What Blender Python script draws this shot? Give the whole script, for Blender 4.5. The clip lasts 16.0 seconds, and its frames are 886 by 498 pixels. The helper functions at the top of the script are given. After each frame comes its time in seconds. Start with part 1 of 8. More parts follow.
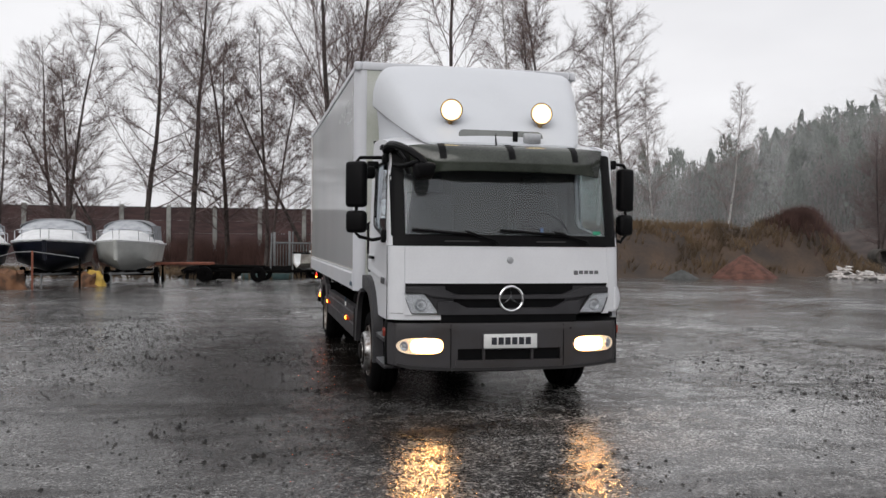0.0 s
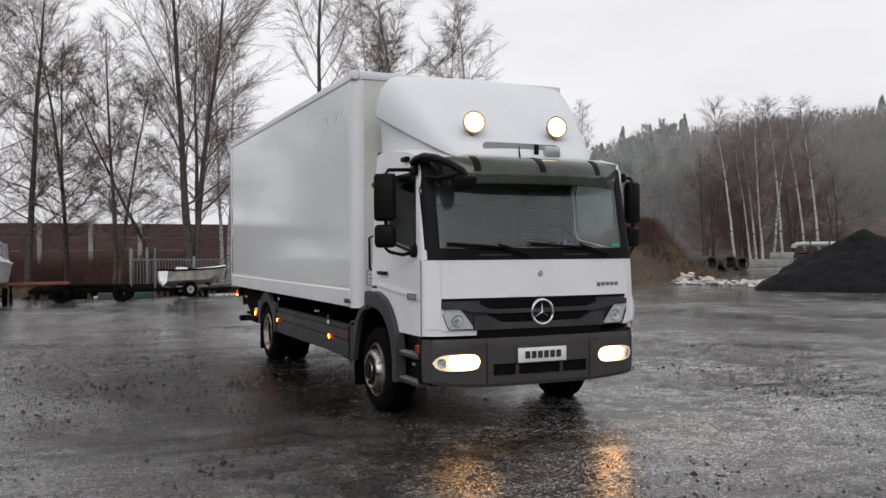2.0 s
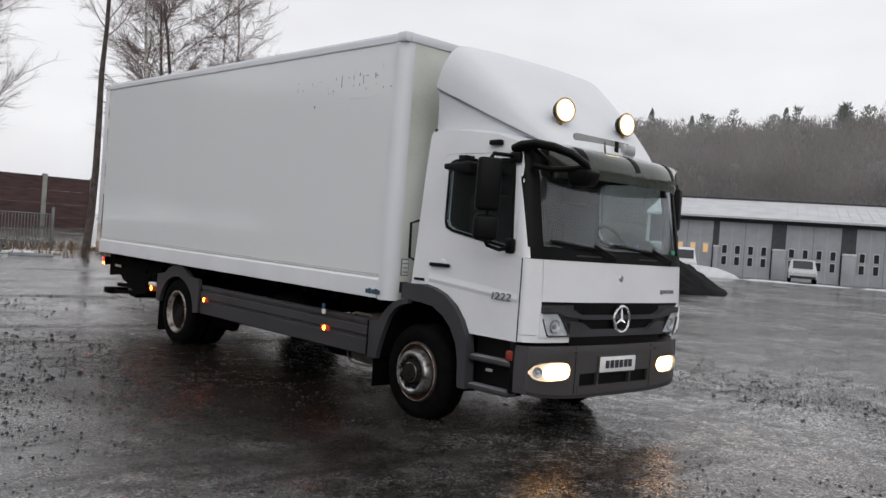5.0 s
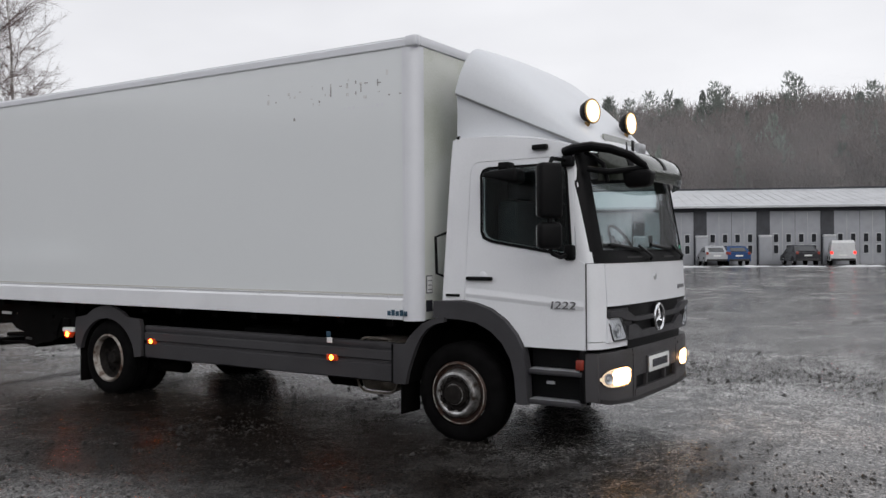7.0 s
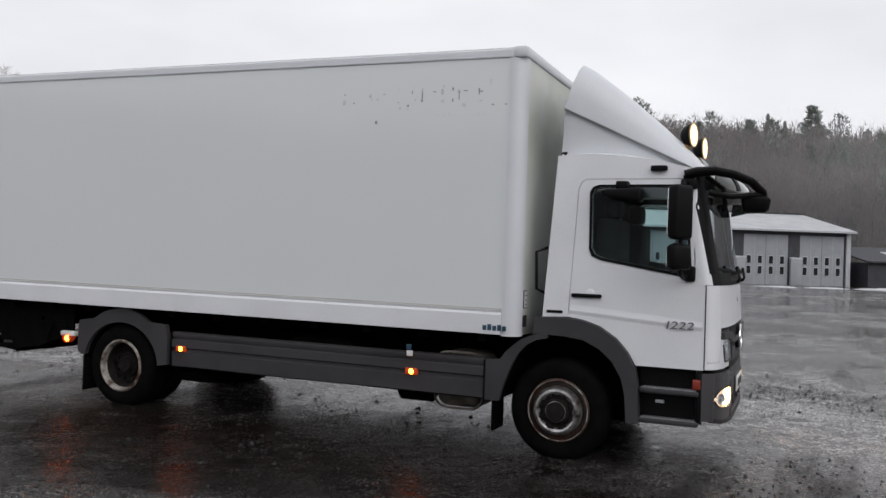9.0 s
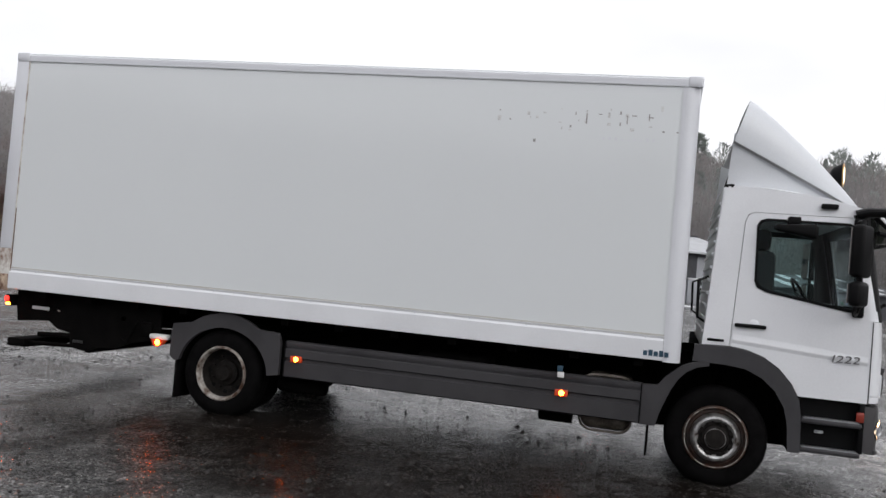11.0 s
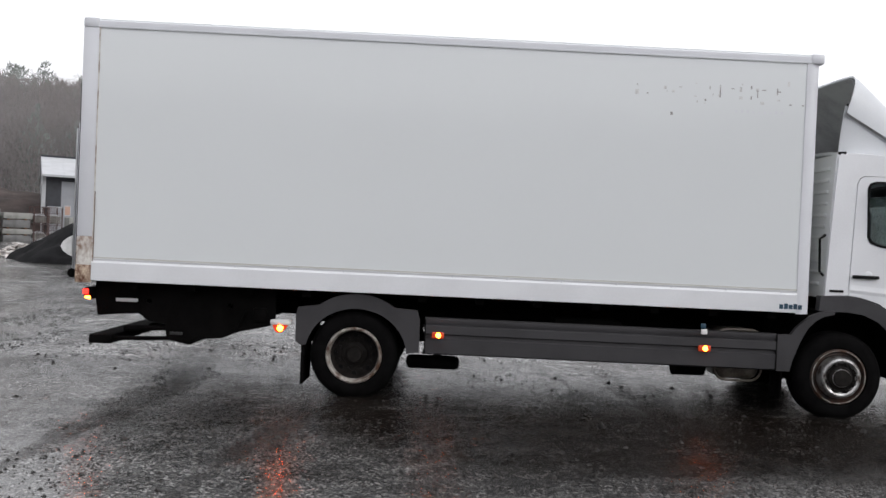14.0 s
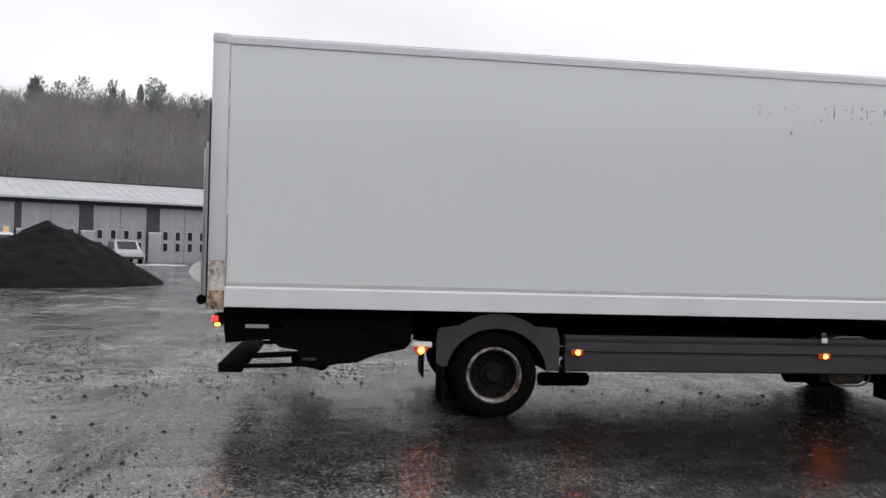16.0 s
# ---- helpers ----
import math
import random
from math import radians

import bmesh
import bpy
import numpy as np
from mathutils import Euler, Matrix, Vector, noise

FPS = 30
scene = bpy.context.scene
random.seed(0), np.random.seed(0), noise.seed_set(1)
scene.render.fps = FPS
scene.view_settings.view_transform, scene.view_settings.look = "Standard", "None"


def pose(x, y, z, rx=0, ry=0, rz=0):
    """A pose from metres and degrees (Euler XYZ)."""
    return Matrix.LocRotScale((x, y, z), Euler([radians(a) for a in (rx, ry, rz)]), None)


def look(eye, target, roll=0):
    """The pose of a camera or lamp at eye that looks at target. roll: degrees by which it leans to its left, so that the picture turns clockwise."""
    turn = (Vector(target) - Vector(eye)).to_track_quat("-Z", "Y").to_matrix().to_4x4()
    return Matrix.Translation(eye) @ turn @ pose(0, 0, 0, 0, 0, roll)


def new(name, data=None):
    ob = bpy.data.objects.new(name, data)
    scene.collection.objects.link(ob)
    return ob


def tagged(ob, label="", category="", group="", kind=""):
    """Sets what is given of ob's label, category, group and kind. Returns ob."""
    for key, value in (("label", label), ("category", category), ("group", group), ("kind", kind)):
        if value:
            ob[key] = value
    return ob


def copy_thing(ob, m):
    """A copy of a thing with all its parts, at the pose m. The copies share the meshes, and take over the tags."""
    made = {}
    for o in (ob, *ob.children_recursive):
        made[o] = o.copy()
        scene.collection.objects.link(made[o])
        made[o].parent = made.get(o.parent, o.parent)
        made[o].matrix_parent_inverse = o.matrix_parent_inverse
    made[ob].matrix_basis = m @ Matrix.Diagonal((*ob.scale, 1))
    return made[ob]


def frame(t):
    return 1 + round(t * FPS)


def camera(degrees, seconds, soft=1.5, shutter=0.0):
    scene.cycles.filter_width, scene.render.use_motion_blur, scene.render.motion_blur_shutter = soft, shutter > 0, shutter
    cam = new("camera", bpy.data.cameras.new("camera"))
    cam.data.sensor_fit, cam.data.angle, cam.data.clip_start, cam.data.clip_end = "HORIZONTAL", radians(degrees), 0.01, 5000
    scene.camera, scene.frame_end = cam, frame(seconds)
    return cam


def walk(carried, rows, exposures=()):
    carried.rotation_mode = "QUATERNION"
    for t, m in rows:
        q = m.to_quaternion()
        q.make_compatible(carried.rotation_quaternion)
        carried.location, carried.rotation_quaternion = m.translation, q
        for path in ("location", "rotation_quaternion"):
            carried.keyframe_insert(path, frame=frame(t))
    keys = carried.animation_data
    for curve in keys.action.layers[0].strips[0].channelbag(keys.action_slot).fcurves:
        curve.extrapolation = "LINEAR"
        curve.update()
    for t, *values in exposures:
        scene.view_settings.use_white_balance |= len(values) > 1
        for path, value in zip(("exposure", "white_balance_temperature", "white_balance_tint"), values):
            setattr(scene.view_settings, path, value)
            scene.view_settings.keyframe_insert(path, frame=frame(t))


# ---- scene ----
cam = camera(54.5, 16.0)
PATH = [
    (0, (-2.351, -7.354, 1.589), (-1.919, -5.401, 1.572), 0.5),
    (0.5, (-2.785, -7.188, 1.6), (-2.251, -5.26, 1.594), 0.4),
    (1, (-3.158, -6.989, 1.621), (-2.546, -5.085, 1.579), 0.1),
    (1.5, (-3.678, -6.866, 1.625), (-2.969, -4.997, 1.586), -0.6),
    (2, (-4.084, -6.61, 1.6), (-3.272, -4.782, 1.613), -0.4),
    (2.5, (-4.529, -6.252, 1.615), (-3.626, -4.468, 1.613), 1.1),
    (3, (-5.02, -5.895, 1.629), (-3.997, -4.176, 1.602), 1.4),
    (3.5, (-5.392, -5.421, 1.62), (-4.301, -3.745, 1.63), 1.9),
    (4, (-5.838, -4.986, 1.62), (-4.623, -3.397, 1.661), -0.2),
    (4.2, (-5.934, -4.794, 1.637), (-4.678, -3.237, 1.653), 1.2),
    (6.3, (-7.104, -3.018, 1.674), (-5.55, -1.76, 1.626), 0.4),
    (6.5, (-7.228, -2.77, 1.678), (-5.61, -1.595, 1.655), -0.9),
    (7, (-7.419, -2.25, 1.663), (-5.745, -1.155, 1.666), -0.4),
    (7.5, (-7.656, -1.755, 1.665), (-5.975, -0.672, 1.692), 1.8),
    (8, (-7.902, -1.271, 1.694), (-6.135, -0.335, 1.676), 1.5),
    (8.5, (-8.101, -0.797, 1.717), (-6.28, 0.031, 1.721), 2.5),
    (9, (-8.326, -0.213, 1.703), (-6.484, 0.564, 1.723), 1.9),
    (9.5, (-8.449, 0.341, 1.705), (-6.602, 1.106, 1.691), 0.6),
    (9.7, (-8.554, 0.609, 1.7), (-6.687, 1.328, 1.696), 2.0),
    (11.8, (-9.113, 2.99, 1.69), (-7.157, 3.407, 1.722), 2.4),
    (12, (-9.111, 3.195, 1.679), (-7.153, 3.603, 1.701), 1.2),
    (12.5, (-9.241, 3.758, 1.572), (-7.273, 4.108, 1.625), 2.1),
    (13, (-9.406, 4.452, 1.524), (-7.417, 4.66, 1.528), 1.8),
    (13.5, (-9.498, 4.974, 1.632), (-7.504, 5.124, 1.626), 2.4),
    (14, (-9.626, 5.534, 1.639), (-7.626, 5.558, 1.612), 2.4),
    (14.5, (-9.613, 6.098, 1.64), (-7.613, 6.071, 1.66), 2.3),
    (15, (-9.663, 6.754, 1.684), (-7.668, 6.633, 1.75), 0.1),
    (15.5, (-9.584, 7.398, 1.618), (-7.598, 7.159, 1.663), 1.7),
    (16, (-9.498, 8.01, 1.626), (-7.512, 7.769, 1.636), 1.4),
]
walk(cam, [(t, look(eye, target, roll)) for t, eye, target, roll in PATH],
     exposures=[(0.0, 0.08, 6510, 10), (1.0, 0.11, 6510, 10), (4.0, 0.09, 6500, 10), (7.0, 0.06, 6440, 10), (9.5, 0.07, 6420, 10), (12.0, 0.50, 6440, 10), (13.0, 0.51, 6440, 10), (14.5, 0.41, 6440, 10), (15.3, 0.28, 6430, 10), (16.0, 0.21, 6430, 10)])

# ---------------------------------------------------------------- world, sun, lamps
SUN_EL, SUN_AZ = radians(28), radians(215)
world = bpy.data.worlds.new("overcast_sky")
scene.world = world
world.use_nodes = True
wn = world.node_tree
wn.nodes.clear()
w_out = wn.nodes.new("ShaderNodeOutputWorld")
w_bg = wn.nodes.new("ShaderNodeBackground")
w_sky = wn.nodes.new("ShaderNodeTexSky")
w_sky.sky_type = "NISHITA"
w_sky.sun_disc = False
w_sky.sun_elevation, w_sky.sun_rotation = SUN_EL, SUN_AZ
w_sky.air_density, w_sky.dust_density, w_sky.ozone_density = 1.0, 6.0, 1.0
w_hs = wn.nodes.new("ShaderNodeHueSaturation")
w_hs.inputs["Saturation"].default_value = 0.12
w_mix = wn.nodes.new("ShaderNodeMixRGB")          # the closed cloud layer in front of the blue
w_mix.inputs[0].default_value = 0.86
w_co = wn.nodes.new("ShaderNodeTexCoord")
w_map = wn.nodes.new("ShaderNodeMapping")
w_map.inputs["Scale"].default_value = (1.6, 1.6, 4.5)
w_ns = wn.nodes.new("ShaderNodeTexNoise")
w_ns.inputs["Scale"].default_value, w_ns.inputs["Detail"].default_value = 1.3, 4.0
w_rp = wn.nodes.new("ShaderNodeValToRGB")
w_rp.color_ramp.elements[0].position, w_rp.color_ramp.elements[0].color = 0.30, (6.5, 6.5, 6.75, 1)
w_rp.color_ramp.elements[1].position, w_rp.color_ramp.elements[1].color = 0.75, (8.4, 8.4, 8.6, 1)
wn.links.new(w_co.outputs["Generated"], w_map.inputs["Vector"])
wn.links.new(w_map.outputs["Vector"], w_ns.inputs["Vector"])
wn.links.new(w_ns.outputs["Fac"], w_rp.inputs["Fac"])
wn.links.new(w_sky.outputs["Color"], w_hs.inputs["Color"])
wn.links.new(w_hs.outputs["Color"], w_mix.inputs[1])
wn.links.new(w_rp.outputs["Color"], w_mix.inputs[2])
wn.links.new(w_mix.outputs["Color"], w_bg.inputs["Color"])
wn.links.new(w_bg.outputs["Background"], w_out.inputs["Surface"])
w_bg.inputs["Strength"].default_value = 0.125

sun_data = bpy.data.lights.new("sun", "SUN")
sun_data.energy, sun_data.angle, sun_data.color = 0.5, radians(40), (1.0, 0.97, 0.93)
sun = new("sun", sun_data)
sun.matrix_world = look((-30, -45, 35), (0, 0, 0))


# ---------------------------------------------------------------- materials
def mat(name, col, rough=0.5, metal=0.0, var=0.12, scale=6.0, bump=0.0, bscale=60.0, spec=0.5, coat=0.0,
        col2=None, stain=0.45, rvar=0.0, rand=0.0, streak=(1, 1, 1)):
    """A procedural surface: base colour with a broad and a fine variation, an optional second colour in stains, bump, and gloss variation."""
    m = bpy.data.materials.new(name)
    m.use_nodes = True
    nt = m.node_tree
    p = nt.nodes["Principled BSDF"]
    p.inputs["Roughness"].default_value, p.inputs["Metallic"].default_value = rough, metal
    p.inputs["Specular IOR Level"].default_value = spec
    p.inputs["Coat Weight"].default_value = coat
    p.inputs["Coat Roughness"].default_value = 0.08
    co = nt.nodes.new("ShaderNodeTexCoord")
    mp = nt.nodes.new("ShaderNodeMapping")
    mp.inputs["Scale"].default_value = streak
    nt.links.new(co.outputs["Object"], mp.inputs["Vector"])
    a = nt.nodes.new("ShaderNodeTexNoise")
    a.inputs["Scale"].default_value, a.inputs["Detail"].default_value = scale, 5.0
    b = nt.nodes.new("ShaderNodeTexNoise")
    b.inputs["Scale"].default_value, b.inputs["Detail"].default_value = bscale, 3.0
    nt.links.new(mp.outputs["Vector"], a.inputs["Vector"])
    nt.links.new(mp.outputs["Vector"], b.inputs["Vector"])
    add = nt.nodes.new("ShaderNodeMath")
    add.operation = "MULTIPLY_ADD"
    add.inputs[1].default_value = 0.35
    nt.links.new(b.outputs["Fac"], add.inputs[0])
    nt.links.new(a.outputs["Fac"], add.inputs[2])
    rp = nt.nodes.new("ShaderNodeValToRGB")
    c2 = col2 or tuple(max(0.0, c * (1 - 2.2 * var)) for c in col)
    rp.color_ramp.elements[0].position, rp.color_ramp.elements[0].color = stain, (*c2, 1)
    rp.color_ramp.elements[1].position, rp.color_ramp.elements[1].color = stain + 0.32, (*[min(1, c * (1 + var * 0.4)) for c in col], 1)
    nt.links.new(add.outputs[0], rp.inputs["Fac"])
    last = rp.outputs["Color"]
    if rand:
        inf = nt.nodes.new("ShaderNodeObjectInfo")
        hv = nt.nodes.new("ShaderNodeHueSaturation")
        mr = nt.nodes.new("ShaderNodeMapRange")
        mr.inputs["To Min"].default_value, mr.inputs["To Max"].default_value = 1 - rand, 1 + rand
        nt.links.new(inf.outputs["Random"], mr.inputs["Value"])
        nt.links.new(mr.outputs["Result"], hv.inputs["Value"])
        nt.links.new(last, hv.inputs["Color"])
        last = hv.outputs["Color"]
    nt.links.new(last, p.inputs["Base Color"])
    if rvar:
        r2 = nt.nodes.new("ShaderNodeMapRange")
        r2.inputs["From Min"].default_value, r2.inputs["From Max"].default_value = 0.35, 0.7
        r2.inputs["To Min"].default_value, r2.inputs["To Max"].default_value = max(0.03, rough - rvar), min(1, rough + rvar)
        nt.links.new(a.outputs["Fac"], r2.inputs["Value"])
        nt.links.new(r2.outputs["Result"], p.inputs["Roughness"])
    if bump:
        bp = nt.nodes.new("ShaderNodeBump")
        bp.inputs["Strength"].default_value, bp.inputs["Distance"].default_value = bump, 0.01
        nt.links.new(b.outputs["Fac"], bp.inputs["Height"])
        nt.links.new(bp.outputs["Normal"], p.inputs["Normal"])
    return m


def lit(name, col, strength, rough=0.2):
    m = mat(name, col, rough, var=0.05)
    p = m.node_tree.nodes["Principled BSDF"]
    p.inputs["Emission Color"].default_value = (*col, 1)
    p.inputs["Emission Strength"].default_value = strength
    return m


def glass(name, tint, gloss=0.02, clear=0.0, ior=1.52):
    """Thin glass: it lets light through, tinted, and mirrors more at a slant. clear: a share of dull grey in it."""
    m = bpy.data.materials.new(name)
    m.use_nodes = True
    nt = m.node_tree
    nt.nodes.clear()
    out = nt.nodes.new("ShaderNodeOutputMaterial")
    tr = nt.nodes.new("ShaderNodeBsdfTransparent")
    tr.inputs["Color"].default_value = (*tint, 1)
    gl = nt.nodes.new("ShaderNodeBsdfGlossy")
    gl.inputs["Roughness"].default_value = gloss
    gl.inputs["Color"].default_value = (0.88, 0.91, 0.95, 1)
    # share mirrored by one face: f0 head on, rising to all at a slant
    f0 = ((ior - 1) / (ior + 1)) ** 2
    lw = nt.nodes.new("ShaderNodeLayerWeight")
    lw.inputs["Blend"].default_value = 0.5
    pw = nt.nodes.new("ShaderNodeMath")
    pw.operation = "POWER"
    pw.inputs[1].default_value = 5.0
    nt.links.new(lw.outputs["Facing"], pw.inputs[0])
    fr = nt.nodes.new("ShaderNodeMapRange")
    fr.inputs["To Min"].default_value = f0
    nt.links.new(pw.outputs[0], fr.inputs["Value"])
    mx = nt.nodes.new("ShaderNodeMixShader")
    nt.links.new(fr.outputs["Result"], mx.inputs["Fac"])
    last = tr
    if clear:
        df = nt.nodes.new("ShaderNodeBsdfDiffuse")
        df.inputs["Color"].default_value = (0.50, 0.515, 0.52, 1)
        m2 = nt.nodes.new("ShaderNodeMixShader")
        m2.inputs["Fac"].default_value = clear
        nt.links.new(tr.outputs[0], m2.inputs[1])
        nt.links.new(df.outputs[0], m2.inputs[2])
        last = m2
    nt.links.new(last.outputs[0], mx.inputs[1])
    nt.links.new(gl.outputs[0], mx.inputs[2])
    nt.links.new(mx.outputs[0], out.inputs["Surface"])
    return m


M_CAB = mat("cab_white_paint", (0.74, 0.75, 0.78), 0.32, var=0.03, scale=1.5, coat=0.12)
M_FAIR = mat("fairing_white_gelcoat", (0.63, 0.65, 0.685), 0.35, var=0.03, scale=1.2, coat=0.08)
M_FAIRIN = mat("bare_grey_fibreglass", (0.34, 0.345, 0.35), 0.7, var=0.12, scale=3, bump=0.2, bscale=40)
M_BOX = mat("box_white_laminate", (0.698, 0.722, 0.738), 0.085, var=0.004, scale=0.7, bump=0.012, bscale=3.5, rvar=0.02)
M_BOXF = mat("box_front_greenish_white", (0.59, 0.605, 0.57), 0.4, var=0.09, scale=1.2, col2=(0.42, 0.45, 0.36), stain=0.36)
M_ALU = mat("white_aluminium_profile", (0.65, 0.66, 0.70), 0.34, var=0.02, scale=3)
M_ALUGREY = mat("grey_aluminium", (0.50, 0.51, 0.53), 0.38, metal=0.7, var=0.1, scale=5)
M_RUST = mat("rusty_white_steel", (0.62, 0.60, 0.57), 0.6, var=0.1, scale=9, col2=(0.15, 0.065, 0.03), stain=0.41, bump=0.3, bscale=40, streak=(1, 1, 0.7))
M_RUSTFOOT = mat("flaking_rust_and_old_paint", (0.62, 0.50, 0.38), 0.7, var=0.15, scale=14, col2=(0.11, 0.042, 0.022), stain=0.54, bump=0.5, bscale=50)
M_BUMPER = mat("dirty_bumper_plastic", (0.050, 0.048, 0.051), 0.42, spec=0.30, var=0.18, scale=2.5, bump=0.12, bscale=160, rvar=0.08, col2=(0.043, 0.038, 0.036), stain=0.42)
M_GREY = mat("grey_moulded_plastic", (0.043, 0.042, 0.046), 0.46, spec=0.35, var=0.10, scale=5, bump=0.12, bscale=160, rvar=0.08)
M_DGREY = mat("dark_grey_plastic", (0.028, 0.027, 0.028), 0.5, spec=0.3, var=0.12, scale=6, bump=0.1, bscale=140)
M_SKIRT = mat("grey_side_skirt_plastic", (0.045, 0.0435, 0.047), 0.55, spec=0.3, var=0.12, scale=3, bump=0.1, bscale=120, rvar=0.1)
M_BLACK = mat("black_plastic", (0.0045, 0.0045, 0.005), 0.45, spec=0.10, var=0.1, scale=8, bump=0.08, bscale=150)
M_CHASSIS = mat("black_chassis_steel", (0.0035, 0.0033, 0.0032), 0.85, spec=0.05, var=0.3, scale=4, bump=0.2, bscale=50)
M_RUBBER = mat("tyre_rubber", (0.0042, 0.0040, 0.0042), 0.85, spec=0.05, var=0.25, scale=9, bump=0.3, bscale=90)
M_DIRT = mat("grey_brown_road_dirt", (0.40, 0.39, 0.36), 0.7, var=0.2, scale=3, col2=(0.52, 0.52, 0.50), stain=0.45, streak=(1, 1, 4))
M_RIM = mat("weathered_silver_rim", (0.50, 0.50, 0.50), 0.30, metal=0.85, var=0.15, scale=16, col2=(0.07, 0.05, 0.04), stain=0.46, bump=0.2, bscale=70)
M_RIMPALE = mat("pale_rim_with_rust_spots", (0.46, 0.44, 0.41), 0.42, metal=0.2, var=0.25, scale=11, col2=(0.08, 0.040, 0.024), stain=0.54, bump=0.25, bscale=60)
M_RUSTHEAVY = mat("heavy_rust", (0.20, 0.10, 0.05), 0.8, var=0.3, scale=9, col2=(0.06, 0.028, 0.016), stain=0.55, bump=0.5, bscale=50)
M_RIMEDGE = mat("rusty_rim_flange", (0.022, 0.018, 0.016), 0.55, metal=0.2, var=0.3, scale=11, col2=(0.045, 0.020, 0.012), stain=0.52, bump=0.3, bscale=60)
M_TANK = mat("dull_tank_metal", (0.24, 0.215, 0.19), 0.42, metal=0.3, var=0.25, scale=6, col2=(0.09, 0.075, 0.06), stain=0.5, bump=0.15, bscale=60)
M_REFLECTOR = mat("silver_lamp_reflector", (0.80, 0.81, 0.83), 0.28, metal=0.15, var=0.12, scale=9)
M_GLOWRUST = mat("painted_lamp_glow_and_rust", (0.42, 0.27, 0.12), 0.35, metal=0.8, var=0.2, scale=20)
M_RIMDARK = mat("dirty_hub_steel", (0.014, 0.012, 0.011), 0.7, metal=0.0, spec=0.15, var=0.3, scale=16, col2=(0.005, 0.004, 0.0035), stain=0.5, bump=0.3, bscale=60)
M_CHROME = mat("chrome", (0.78, 0.79, 0.81), 0.10, metal=1.0, var=0.05)
M_SCREEN = glass("windscreen_glass", (0.90, 0.925, 0.925), 0.02, 0.035, 1.50)
M_SIDEGLASS = glass("door_glass", (0.84, 0.925, 0.92), 0.02, 0.0, 1.45)
M_LENS = glass("clear_lamp_lens", (0.94, 0.95, 0.96), 0.04, 0.02)
M_VISOR = mat("smoked_green_visor", (0.040, 0.047, 0.037), 0.14, var=0.25, scale=3, coat=0.4, spec=0.4)
M_SIGN = mat("smoked_plate", (0.20, 0.21, 0.20), 0.25, var=0.12, scale=4, coat=0.2)
M_DASH = mat("interior_grey", (0.035, 0.035, 0.037), 0.6, var=0.15, scale=8, bump=0.1)
M_SEAT = mat("seat_fabric", (0.022, 0.023, 0.027), 0.85, var=0.2, scale=14, bump=0.3)
M_LINER = mat("cab_liner", (0.045, 0.045, 0.046), 0.8, var=0.1, scale=6)
M_PLATE = mat("plate_white", (0.72, 0.73, 0.72), 0.4, var=0.05, scale=12)
M_INK = mat("dark_lettering", (0.02, 0.022, 0.03), 0.5, var=0.1)
M_INKGREY = mat("chrome_grey_lettering", (0.13, 0.13, 0.14), 0.35, var=0.1)
M_BLUEINK = mat("dark_blue_lettering", (0.02, 0.06, 0.10), 0.5, var=0.1)
M_GHOST = mat("torn_lettering_residue", (0.34, 0.335, 0.33), 0.6, var=0.2, scale=30)
M_GHOSTPALE = mat("faint_lettering_residue", (0.575, 0.58, 0.58), 0.4, var=0.15, scale=30)
M_AMBER = lit("amber_lamp_lit", (1.0, 0.105, 0.006), 66.0)
M_AMBEROFF = mat("red_amber_reflector", (0.25, 0.035, 0.022), 0.25, var=0.1)
M_AMBERLENS = lit("amber_lens_lit_through", (0.45, 0.05, 0.015), 0.30)
M_RED = lit("red_lamp_lit", (0.9, 0.03, 0.02), 2.0)
M_HEAD = lit("lit_headlamp_bulb", (1.0, 0.52, 0.20), 26.0)
M_HEADRIM = lit("reflector_with_painted_halo", (0.85, 0.66, 0.46), 0.62, 0.3)
M_SPOT = lit("lit_spot_lamp", (1.0, 0.82, 0.50), 2.3)
M_SPOTEDGE = lit("lit_spot_lamp_edge", (1.0, 0.72, 0.40), 1.5)
M_BLUE = mat("blue_plastic", (0.04, 0.12, 0.30), 0.4, var=0.1)
M_GREEN = mat("green_sticker", (0.02, 0.30, 0.16), 0.5, var=0.1)
M_WHITE = mat("white_label", (0.70, 0.70, 0.70), 0.5, var=0.08, scale=20)
M_GALV = mat("galvanised_steel", (0.20, 0.205, 0.21), 0.45, metal=0.5, var=0.15, scale=12)

M_ASPH = mat("black_gravel_heap", (0.010, 0.010, 0.011), 0.9, spec=0.12, var=0.35, scale=2.2, bump=1.0, bscale=9, col2=(0.004, 0.004, 0.0045))
M_BANK = mat("dead_grass_bank", (0.075, 0.050, 0.035), 0.95, var=0.3, scale=0.55, col2=(0.040, 0.031, 0.026), stain=0.50, bump=1.0, bscale=7)
M_GRASS = mat("dead_grass_blades", (0.185, 0.122, 0.066), 0.9, var=0.3, scale=0.5, col2=(0.06, 0.042, 0.026), stain=0.48)
M_REDSAND = mat("red_crushed_brick", (0.125, 0.055, 0.04), 0.9, var=0.3, scale=3, bump=0.8, bscale=14)
M_GREYSAND = mat("grey_gravel_heap", (0.075, 0.078, 0.076), 0.9, var=0.2, scale=3, bump=0.8, bscale=14)
M_SNOW = mat("old_snow", (0.55, 0.56, 0.58), 0.7, var=0.1, scale=2.0, bump=0.4, bscale=9)
M_CHUNK = mat("dirty_pale_snow_chunks", (0.56, 0.525, 0.505), 0.75, var=0.25, scale=5, rand=0.22, bump=0.3)
